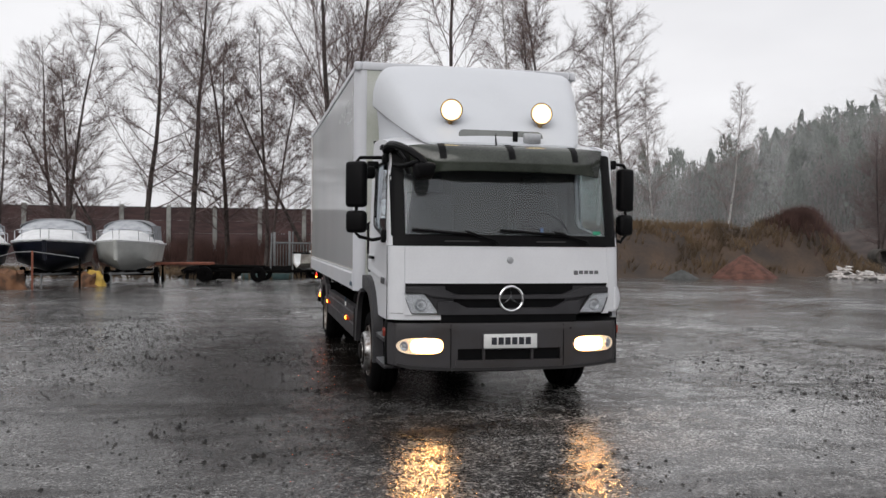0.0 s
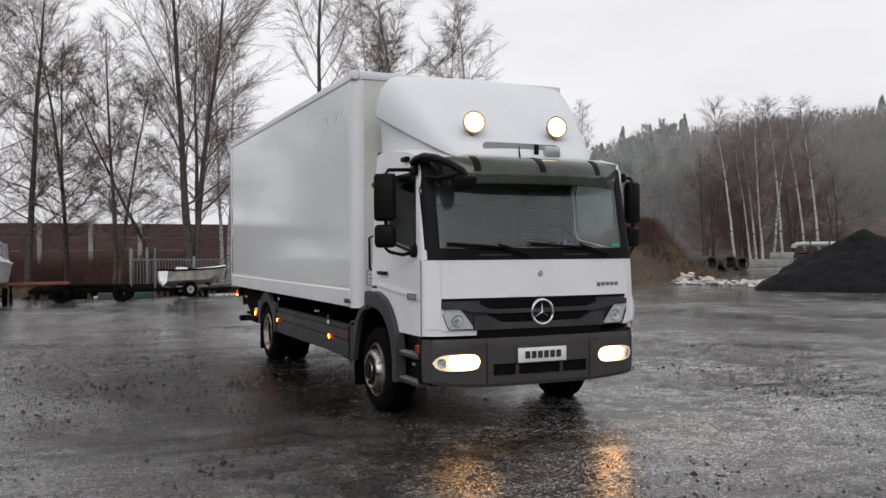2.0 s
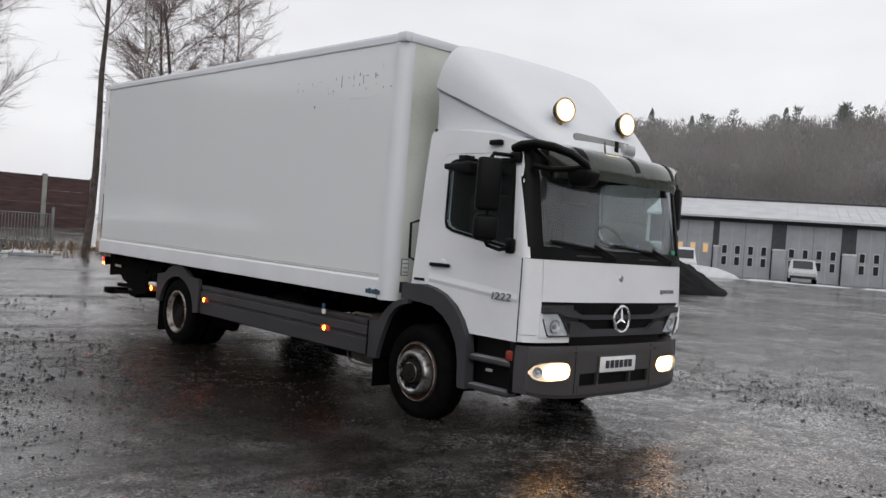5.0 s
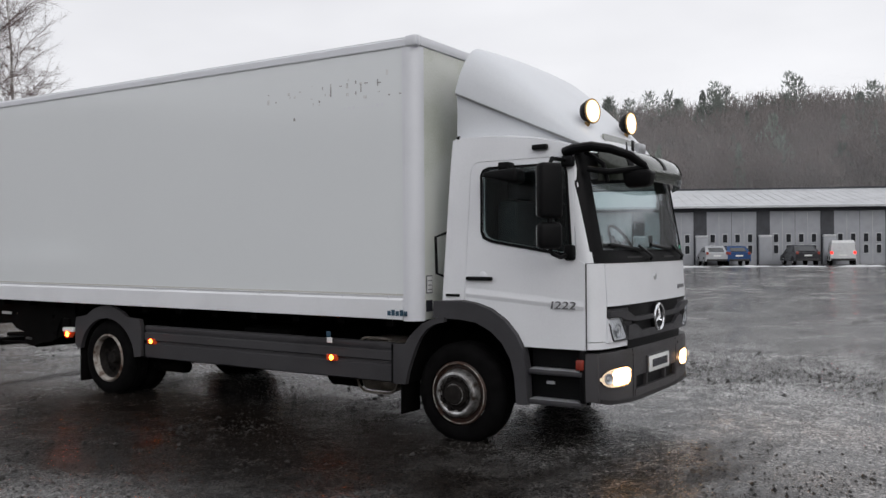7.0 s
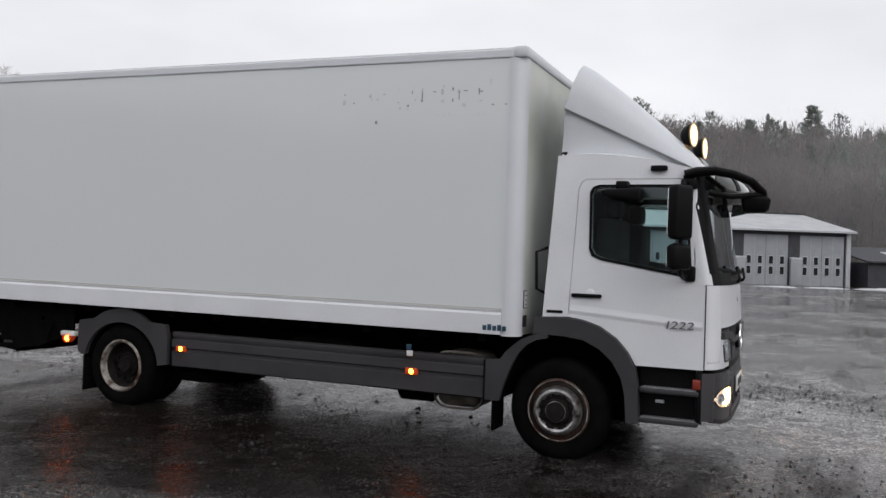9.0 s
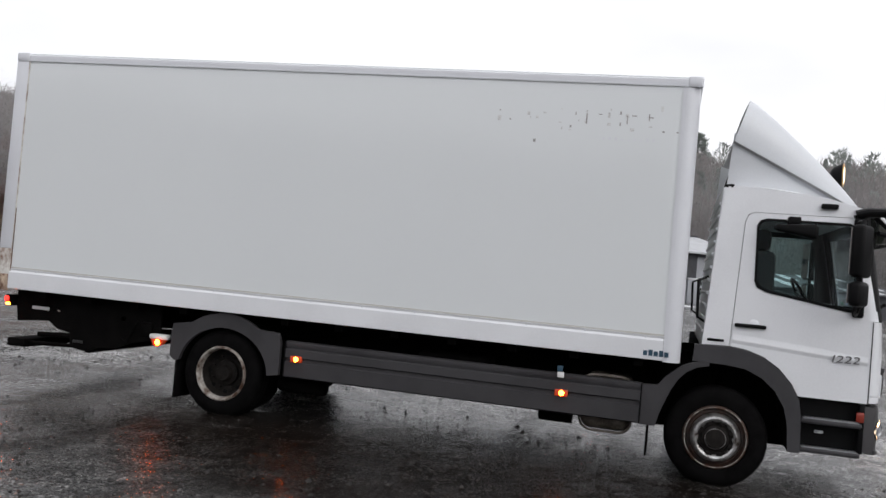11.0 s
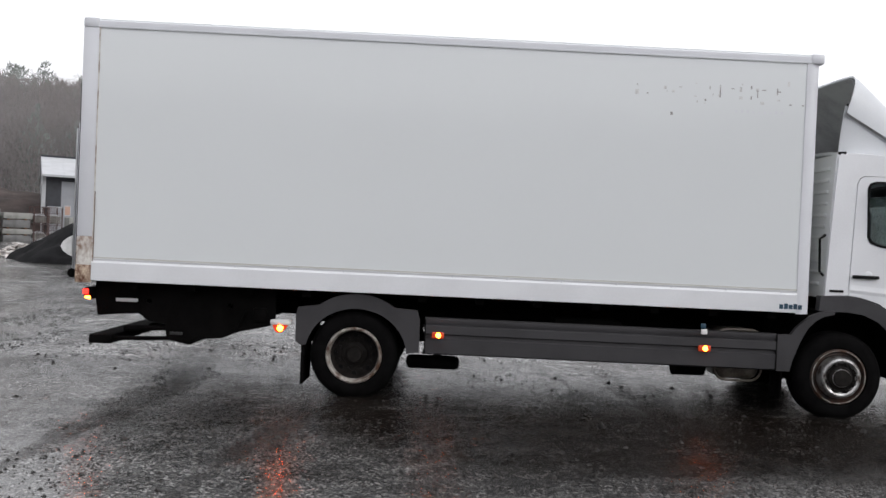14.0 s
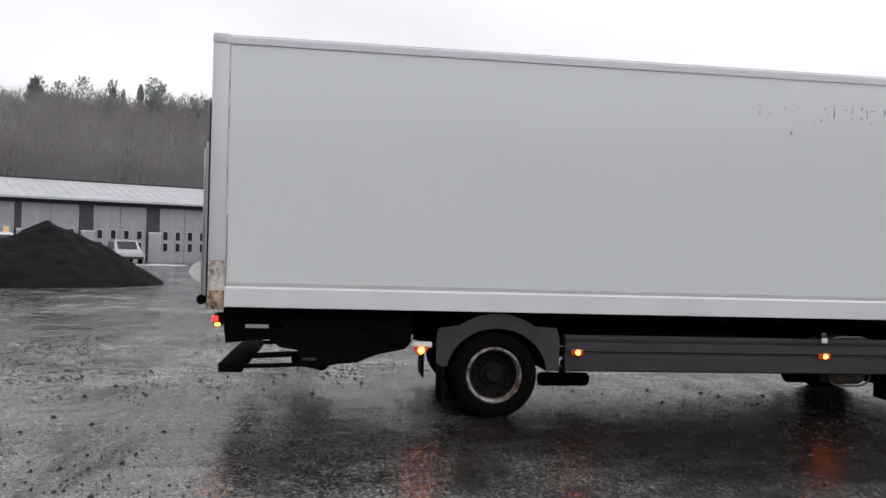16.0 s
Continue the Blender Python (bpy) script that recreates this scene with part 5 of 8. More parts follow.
ring = [(-1.045, 2.66 + sy * 0.115 + 0.118 * math.cos(a + q), 0.595 + sz * 0.135 + 0.118 * math.sin(a + q)) for sy, sz, q in ((1, 1, 0), (-1, 1, math.pi / 2), (-1, -1, math.pi), (1, -1, 1.5 * math.pi)) for a in steps(0, math.pi / 2, 6)]
part("tank_seam", tube(B(), ring + ring[:1], 0.012, 6, caps=False), M_TANK, tank, "pressed rim of the tank")
b = B()
tube(b, [(-0.90, 2.97, 0.505), (-0.90, 3.00, 0.505), (-0.90, 3.24, 0.505), (-0.90, 3.27, 0.505)], 0.155, 20)
part("air_reservoir", b, M_CHASSIS, TRUCK)
b = B()
box(b, -1.0, -0.55, 3.8, 4.5, 0.52, 0.88, 0.06)
part("battery_box", b, M_CHASSIS, TRUCK)
b = B()
box(b, 0.55, 1.08, 2.6, 4.2, 0.46, 0.92, 0.1, 4)
part("fuel_tank", b, M_ALUGREY, TRUCK)
part("exhaust_pipe", tube(B(), [(-0.55, 5.60, 0.50), (-0.72, 5.66, 0.40), (-0.84, 5.70, 0.372)], 0.04, 12), M_CHASSIS, TRUCK)
b = B()
lathe(b, [(0.0, -0.005), (0.04, 0.0), (0.062, 0.018), (0.070, 0.05), (0.070, 0.50), (0.05, 0.53), (0.0, 0.54)], (-0.90, 5.43, 0.370), "y", 20)
part("silencer", b, M_CHASSIS, TRUCK)
b = B()
box(b, -1.08, -0.75, 5.50, 5.80, 0.47, 0.49, 0.006)
part("valve_plate", b, M_DGREY, TRUCK)

# side skirts
for s in (-1, 1):
    def skirt_pt(u, v, s=s):
        prof = ((0.0, 0.475, 0.0), (0.05, 0.49, 0.030), (0.40, 0.63, 0.034), (0.44, 0.640, 0.012), (0.58, 0.668, 0.012), (0.62, 0.680, 0.036), (0.80, 0.755, 0.036), (0.84, 0.765, 0.014), (0.90, 0.80, 0.030), (0.97, 0.832, 0.026), (1.0, 0.835, 0.0))
        t, z, o = prof[v]
        return (s * (1.195 + o), u, z)
    b = B()
    sheet(b, skirt_pt, steps(2.35, 5.78, 8), list(range(11)), (-s * 0.05, 0, 0))
    SK = part("side_skirt", rake(b), M_SKIRT, TRUCK, "long grey ribbed side skirt")
    for y in (2.352, 5.775):
        part("skirt_joint", rake(box(B(), min(s * 1.19, s * 1.233), max(s * 1.19, s * 1.233), y - 0.006, y + 0.006, 0.48, 0.83)), M_BLACK, SK)
    for y, z in ((5.649, 0.668), (3.05, 0.662)):
        b = B()
        box(b, min(s * 1.205, s * 1.25), max(s * 1.205, s * 1.25), y - 0.058, y + 0.058, z - 0.030, z + 0.030, 0.008)
        m1 = part("side_marker", rake(b), M_AMBERLENS, SK, "amber side marker lamp, lit")
        b = B()
        lathe(b, [(0.0, 0.011), (0.014, 0.009), (0.024, 0.003), (0.026, 0.0)], (s * 1.248, y - 0.004, z), "x", 14, s)
        part("marker_glow", rake(b), M_AMBER, m1, "glowing amber lens")
    # fender behind the front wheel
    FEN = [(2.345, 0.475), (2.345, 0.83), (2.215, 0.835), (2.165, 0.905), (2.10, 0.965), (2.025, 1.025), (1.93, 1.065), (1.80, 1.085), (1.80, 1.045), (1.90, 1.022), (1.98, 0.975), (2.05, 0.90), (2.105, 0.80), (2.15, 0.69), (2.19, 0.58), (2.215, 0.475)]
    b = B()
    plate(b, FEN, [], lambda y, z, s=s: Vector((s * 1.222, y, z)), (-s * 0.05, 0, 0))
    part("front_fender", b, M_SKIRT, TRUCK, "grey fender behind the front wheel")
    b = B()
    inner = FEN[8:]
    sheet(b, lambda u, v, s=s: (s * (1.175 - 0.42 * v), inner[int(u)][0] + 0.012, inner[int(u)][1] + 0.006), list(range(len(inner))), [0, 1], (0, 0.02, 0.01))
    part("fender_liner", b, M_CHASSIS, TRUCK)
    b = B()
    box(b, min(s * 0.90, s * 1.19), max(s * 0.90, s * 1.19), 2.27, 2.29, 0.20, 0.62, 0.006)
    part("mud_flap", b, M_CHASSIS, TRUCK)
    # rear arch
    out = [(5.83, 0.49), (5.83, 0.80), (5.86, 0.90)] + [(6.45 - 0.60 * math.cos(a), 0.46 + 0.575 * math.sin(a)) for a in steps(radians(52), radians(128), 10)] + [(7.03, 0.88), (7.045, 0.80), (7.045, 0.55), (6.99, 0.51)]
    inn = [(6.45 + 0.50 * math.cos(a), 0.44 + 0.45 * math.sin(a)) for a in steps(radians(10), radians(176), 18)]
    b = B()
    plate(b, out + inn, [], lambda y, z, s=s: Vector((s * 1.235, y, z)), (-s * 0.05, 0, 0))
    RA = part("rear_wheel_arch", rake(b), M_SKIRT, TRUCK, "grey rear wheel arch")
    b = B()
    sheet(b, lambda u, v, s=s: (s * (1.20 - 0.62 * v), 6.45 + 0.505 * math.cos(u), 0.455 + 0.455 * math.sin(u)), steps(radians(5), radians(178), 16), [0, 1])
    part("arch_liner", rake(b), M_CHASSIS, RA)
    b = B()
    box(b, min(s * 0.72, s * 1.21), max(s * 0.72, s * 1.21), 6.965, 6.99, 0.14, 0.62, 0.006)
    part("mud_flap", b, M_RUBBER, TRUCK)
    # rear marker in a pale housing on a stalk
    b = B()
    box(b, min(s * 1.16, s * 1.245), max(s * 1.16, s * 1.245), 7.09, 7.295, 0.715, 0.765, 0.012)
    mk = part("side_marker", b, M_WHITE, TRUCK, "amber side marker lamp in a white housing, lit")
    b = B()
    plate(b, [(7.12, 0.716), (7.27, 0.716), (7.25, 0.66), (7.22, 0.638), (7.18, 0.645), (7.14, 0.68)], [], lambda y, z, s=s: Vector((s * 1.243, y, z)), (-s * 0.06, 0, 0))
    part("marker_lens", b, M_AMBERLENS, mk, "amber lens")
    b = B()
    lathe(b, [(0.0, 0.011), (0.018, 0.009), (0.028, 0.003), (0.030, 0.0)], (s * 1.243, 7.195, 0.685), "x", 14, s)
    part("marker_glow", b, M_AMBER, mk, "glowing amber lens")
    part("marker_stalk", tube(B(), [(s * 1.0, 7.2, 0.73), (s * 1.18, 7.2, 0.72)], 0.012, 6), M_BLACK, mk)
b = B()
box(b, -1.255, -1.245, 3.05, 3.10, 0.855, 0.905, 0.004)
part("service_label", rake(b), M_BLUEINK, TRUCK, "small dark service label")
b = B()
box(b, -1.256, -1.243, 3.035, 3.095, 0.80, 0.85, 0.004)
part("white_clip", rake(b), M_WHITE, TRUCK)

# ------------------------------------------------ the box body
BX, BY0, BY1, BZ0, BZ1 = 1.262, 2.045, 9.19, 1.05, 3.54
BODY = part("box_body", rake(box(B(), -1.20, 1.20, BY0 + 0.07, BY1 - 0.04, BZ0 + 0.02, BZ1 - 0.04)), M_LINER, TRUCK, "large white box body")
for s in (-1, 1):
    part("side_panel", rake(box(B(), min(s * 1.225, s * 1.260), max(s * 1.225, s * 1.260), BY0 + 0.13, BY1 - 0.13, BZ0 + 0.20, BZ1 - 0.075)), M_BOX, BODY, "glossy white side panel, faintly stained")
    b = B()
    sheet(b, lambda u, v, s=s: (s * (1.262 + (0.016 if v in (1, 2) else (0.004 if v == 3 else 0.010))), u, (BZ0, BZ0 + 0.004, BZ0 + 0.172, BZ0 + 0.192, BZ0 + 0.212)[v]), steps(BY0 + 0.152, BY1 - 0.13, 3), [0, 1, 2, 3, 4], (-s * 0.035, 0, 0))
    put("kick_rail", rake(b), M_CAB, BODY, "white bottom rail with rivets", 15)
    b = B()
    sheet(b, lambda u, v, s=s: (s * (1.268 - 0.10 * max(0, v - 0.6) ** 2 * 4), u, BZ1 - 0.078 + 0.09 * v), steps(BY0, BY1 + 0.02, 3), steps(0, 1, 6), (-s * 0.05, 0, -0.01))
    part("roof_rail", rake(b), M_ALU, BODY, "aluminium roof edge")
    part("roof_seam", rake(box(B(), min(s * 1.262, s * 1.2705), max(s * 1.262, s * 1.2705), BY0 + 0.10, BY1 - 0.13, BZ1 - 0.083, BZ1 - 0.074)), M_ALUGREY, BODY)
    # rounded front post
    b = B()
    sheet(b, lambda u, v, s=s: (s * (1.146 + 0.12 * math.cos(u)), BY0 + 0.12 - 0.12 * math.sin(u), BZ0 - 0.01 + (BZ1 - BZ0 - 0.06) * v), steps(0, math.pi / 2, 10), [0, 1], (-s * 0.02, 0.02, 0))
    part("front_post", rake(b), M_ALU, BODY, "white rounded corner post")
    part("post_flange", rake(box(B(), min(s * 1.24, s * 1.2665), max(s * 1.24, s * 1.2665), BY0 + 0.118, BY0 + 0.150, BZ0 - 0.01, BZ1 - 0.07)), M_ALU, BODY)
    for z0, z1 in ((BZ1 - 0.085, BZ1 + 0.012),):
        b = B()
        box(b, min(s * 1.20, s * 1.278), max(s * 1.20, s * 1.278), BY0 - 0.015, BY0 + 0.115, z0, z1, 0.02)
        part("corner_casting", rake(b), M_ALU, BODY, "cast corner cap")
        b = B()
        box(b, min(s * 1.20, s * 1.278), max(s * 1.20, s * 1.278), BY1 - 0.13, BY1 + 0.03, z0, z1, 0.02)
        part("corner_casting", rake(b), M_ALU, BODY, "cast corner cap")
    # rear frame post: clean above, rusty below
    part("rear_post", rake(box(B(), min(s * 1.235, s * 1.268), max(s * 1.235, s * 1.268), BY1 - 0.13, BY1 + 0.028, BZ0 + 0.42, BZ1 - 0.08, 0.008)), M_ALU, BODY)
    part("rear_post", rake(box(B(), min(s * 1.235, s * 1.2684), max(s * 1.235, s * 1.2684), BY1 - 0.1305, BY1 + 0.0285, BZ0 - 0.02, BZ0 + 0.42, 0.008)), M_RUST, BODY, "rust-stained foot of the rear post")
    part("rust_foot", rake(box(B(), min(s * 1.235, s * 1.2715), max(s * 1.235, s * 1.2715), BY1 - 0.128, BY1 + 0.030, BZ0 - 0.022, BZ0 + 0.15, 0.006)), M_RUSTFOOT, BODY, "flaking rust at the post's foot")
    part("rust_streak", rake(box(B(), min(s * 1.262, s * 1.2712), max(s * 1.262, s * 1.2712), BY1 - 0.142, BY1 - 0.132, BZ0 + 0.05, BZ0 + 0.85)), M_RUSTHEAVY, BODY)
    part("post_joint", rake(box(B(), min(s * 1.25, s * 1.2715), max(s * 1.25, s * 1.2715), BY1 - 0.137, BY1 - 0.129, BZ0, BZ1 - 0.08)), M_RUST, BODY)
part("front_wall", rake(box(B(), -1.17, 1.17, BY0 + 0.005, BY0 + 0.035, BZ0, BZ1 - 0.05)), M_BOXF, BODY, "front wall with greenish stains")
part("front_top_rail", rake(box(B(), -1.20, 1.20, BY0 - 0.012, BY0 + 0.05, BZ1 - 0.08, BZ1 + 0.01, 0.015)), M_ALU, BODY)
part("roof_skin", rake(box(B(), -1.25, 1.25, BY0 + 0.03, BY1, BZ1 - 0.035, BZ1 + 0.004)), M_BOX, BODY)
wl = part("warning_label", rake(box(B(), -1.125, -1.035, BY0 - 0.004, BY0 + 0.008, 1.28, 1.44)), M_INKGREY, BODY, "small pale label with a dark edge")
part("label_face", rake(box(B(), -1.117, -1.043, BY0 - 0.0065, BY0, 1.29, 1.43)), M_WHITE, wl)
for k in range(3):
    part("label_line", rake(box(B(), -1.110, -1.050, BY0 - 0.009, BY0 - 0.004, 1.31 + 0.04 * k, 1.318 + 0.04 * k)), M_INKGREY, wl)
part("dark_label", rake(box(B(), -1.125, -1.035, BY0 - 0.004, BY0 + 0.008, 1.12, 1.22)), M_INK, BODY)
for k in range(5):
    y = 2.362 - 0.045 * k
    part("maker_lettering", rake(box(B(), -1.2815, -1.277, y - 0.036, y, 1.085, 1.085 + (0.052 if k % 2 else 0.042))), M_BLUEINK, BODY, "dark blue maker's letters, as plain bars")
part("seam_dirt", rake(box(B(), -1.2618, -1.2600, BY0 + 0.12, BY1 - 0.15, BZ0 + 0.213, BZ0 + 0.228)), M_DIRT, BODY, "dirt line above the bottom rail")
for k in range(13):
    y = 2.35 + 0.53 * k
    rivet = B()
    lathe(rivet, [(0.0, 0.004), (0.008, 0.003), (0.010, 0.0)], (-1.277, y, 1.245), "x", 8, -1)
    part("rivet", rake(rivet), M_ALU, BODY)
# torn remains of old lettering, plain strokes
rr = random.Random(12)
for y, z, dy, dz in ((3.02, 3.14, 0.012, 0.10), (3.02, 3.205, 0.012, 0.012), (2.72, 3.20, 0.014, 0.03), (2.72, 3.10, 0.012, 0.03), (2.66, 3.14, 0.010, 0.07), (2.60, 3.18, 0.04, 0.010),
                     (2.47, 3.17, 0.012, 0.06), (2.45, 3.17, 0.03, 0.010), (3.16, 3.06, 0.016, 0.02), (2.34, 3.05, 0.02, 0.012), (2.22, 3.05, 0.02, 0.012), (3.48, 2.915, 0.022, 0.03),
                     (3.72, 3.10, 0.016, 0.012), (3.82, 3.18, 0.012, 0.012), (2.90, 3.18, 0.03, 0.008), (3.12, 3.18, 0.010, 0.03)):
    part("lettering_residue", rake(box(B(), -1.2625, -1.2605, y - dy / 2, y + dy / 2, z - dz / 2, z + dz / 2)), M_GHOST, BODY, "grey scraps of removed lettering")
for k in range(9):
    y = 2.86 - 0.055 * k
    part("lettering_residue", rake(box(B(), -1.2622, -1.2604, y - 0.012, y + 0.008, 2.955, 2.955 + rr.uniform(0.01, 0.035))), M_ALU, BODY)

for k in range(18):
    y, z = rr.uniform(2.15, 3.95), rr.choice((3.02, 3.10, 3.16, 3.21)) + rr.uniform(-0.02, 0.02)
    part("lettering_residue", rake(box(B(), -1.2620, -1.2604, y, y + rr.uniform(0.008, 0.035), z, z + rr.uniform(0.008, 0.05))), M_GHOSTPALE, BODY, "faint scraps of removed lettering")

# rear: doors, folded tail lift, lamps
for s in (-1, 1):
    part("rear_door", rake(box(B(), min(s * 0.01, s * 1.22), max(s * 0.01, s * 1.22), BY1 - 0.03, BY1 + 0.015, BZ0 + 0.03, BZ1 - 0.09, 0.006)), M_ALU, BODY)
LIFT = part("tail_lift", rake(box(B(), -1.19, 1.19, BY1 + 0.046, BY1 + 0.078, 1.07, 2.56, 0.01)), M_ALU, TRUCK, "folded tail lift with black edge")
part("platform_edge", rake(box(B(), -1.235, -1.19, BY1 + 0.031, BY1 + 0.047, 1.06, 2.92, 0.004)), M_BLACK, LIFT)
part("platform_edge", rake(box(B(), 1.19, 1.235, BY1 + 0.031, BY1 + 0.047, 1.06, 2.92, 0.004)), M_BLACK, LIFT)
part("platform_rib", rake(box(B(), -1.20, -1.12, BY1 + 0.076, BY1 + 0.096, 1.15, 2.50, 0.01)), M_ALUGREY, LIFT)
part("platform_tip", rake(tube(B(), [(-1.21, BY1 + 0.09, 1.11), (-0.9, BY1 + 0.09, 1.11)], 0.045, 12)), M_CHASSIS, LIFT)
b = B()
plate(b, [(BY1 + 0.10, 1.27), (BY1 + 0.10, 1.47), (BY1 + 0.14, 1.45), (BY1 + 0.19, 1.41), (BY1 + 0.215, 1.365), (BY1 + 0.19, 1.32), (BY1 + 0.14, 1.285)], [], lambda y, z: Vector((-1.195, y, z)), (0.02, 0, 0))
part("warning_flag", rake(b), M_WHITE, LIFT, "small rounded white flag plate on the lift")
for x in (-0.78, 0.78):
    b = B()
    tube(b, [(x, 7.80, 0.80), (x, 8.2, 0.56), (x, 8.45, 0.54)], 0.05, 6, flat=1.3)
    tube(b, [(x, 7.8, 0.93), (x, 8.1, 0.62)], 0.06, 6)
    tube(b, [(x, 8.0, 0.80), (x, 8.9, 0.92)], 0.05, 8)
    part("lift_arm", b, M_CHASSIS, LIFT)
part("lift_tube", tube(B(), [(-1.05, 8.15, 0.53), (1.05, 8.15, 0.53)], 0.075, 12), M_CHASSIS, LIFT)
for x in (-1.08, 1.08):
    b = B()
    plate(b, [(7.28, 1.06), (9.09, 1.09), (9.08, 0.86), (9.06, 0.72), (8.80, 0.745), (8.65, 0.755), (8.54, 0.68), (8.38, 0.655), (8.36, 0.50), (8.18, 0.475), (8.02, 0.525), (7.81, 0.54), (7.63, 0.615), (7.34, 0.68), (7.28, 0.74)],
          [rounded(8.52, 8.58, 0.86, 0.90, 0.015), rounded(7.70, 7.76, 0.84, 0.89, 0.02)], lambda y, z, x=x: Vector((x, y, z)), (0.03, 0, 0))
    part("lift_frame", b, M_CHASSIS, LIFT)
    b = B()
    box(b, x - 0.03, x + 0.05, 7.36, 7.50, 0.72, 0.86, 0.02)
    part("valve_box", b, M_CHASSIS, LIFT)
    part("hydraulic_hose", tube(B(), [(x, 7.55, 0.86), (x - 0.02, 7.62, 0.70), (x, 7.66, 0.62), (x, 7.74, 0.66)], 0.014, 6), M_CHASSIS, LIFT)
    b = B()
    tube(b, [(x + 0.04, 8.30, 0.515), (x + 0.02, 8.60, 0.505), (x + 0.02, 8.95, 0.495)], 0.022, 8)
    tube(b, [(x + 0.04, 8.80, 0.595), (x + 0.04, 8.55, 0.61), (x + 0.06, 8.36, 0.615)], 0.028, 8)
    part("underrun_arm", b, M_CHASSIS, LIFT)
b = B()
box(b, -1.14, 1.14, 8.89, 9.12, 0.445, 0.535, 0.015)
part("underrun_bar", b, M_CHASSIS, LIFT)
b = B()
box(b, -1.085, -1.078, 8.66, 8.88, 0.865, 0.900, 0.003)
part("type_plate", b, M_TRIM, LIFT, "pale lettered strip")
b = B()
box(b, -1.085, -1.078, 8.20, 8.33, 0.555, 0.585, 0.003)
part("type_plate", b, M_DGREY, LIFT)
for s in (-1, 1):
    b = B()
    box(b, min(s * 0.85, s * 1.16), max(s * 0.85, s * 1.16), 9.095, 9.17, 0.88, 1.0, 0.012)
    rl = part("rear_lamp", b, M_CHASSIS, TRUCK, "rear lamp cluster, lit")
    b = B()
    box(b, min(s * 1.13, s * 1.17), max(s * 1.13, s * 1.17), 9.125, 9.18, 0.93, 0.985, 0.008)
    part("red_lens", b, M_RED, rl, "glowing red lens")
    b = B()
    box(b, min(s * 1.14, s * 1.175), max(s * 1.14, s * 1.175), 9.105, 9.155, 0.888, 0.914, 0.01)
    part("amber_lens", b, M_AMBER, rl, "glowing amber lens")


# light thrown by the lit lamps
def beam(name, at, to, watts, size, col, blend=0.6, radius=0.05):
    d = bpy.data.lights.new(name, "SPOT")
    d.energy, d.spot_size, d.spot_blend, d.color, d.shadow_soft_size = watts, radians(size), blend, col, radius
    o = new(name, d)
    o.matrix_world = look(at, to)


for s in (-1, 1):
    beam("headlamp_beam", (s * 0.79, 0.30, 0.63), (s * 0.85, -4.0, 0.0), 30, 50, (1.0, 0.48, 0.17))

# ---------------------------------------------------------------- workshop building
BA, BD = Vector((51.3, 34.9, 0.0)), Vector((0.4455, -0.8953, 0.0))
BROT = math.degrees(math.atan2(BD.y, BD.x))
BL = 43.0
BASE = 0.41


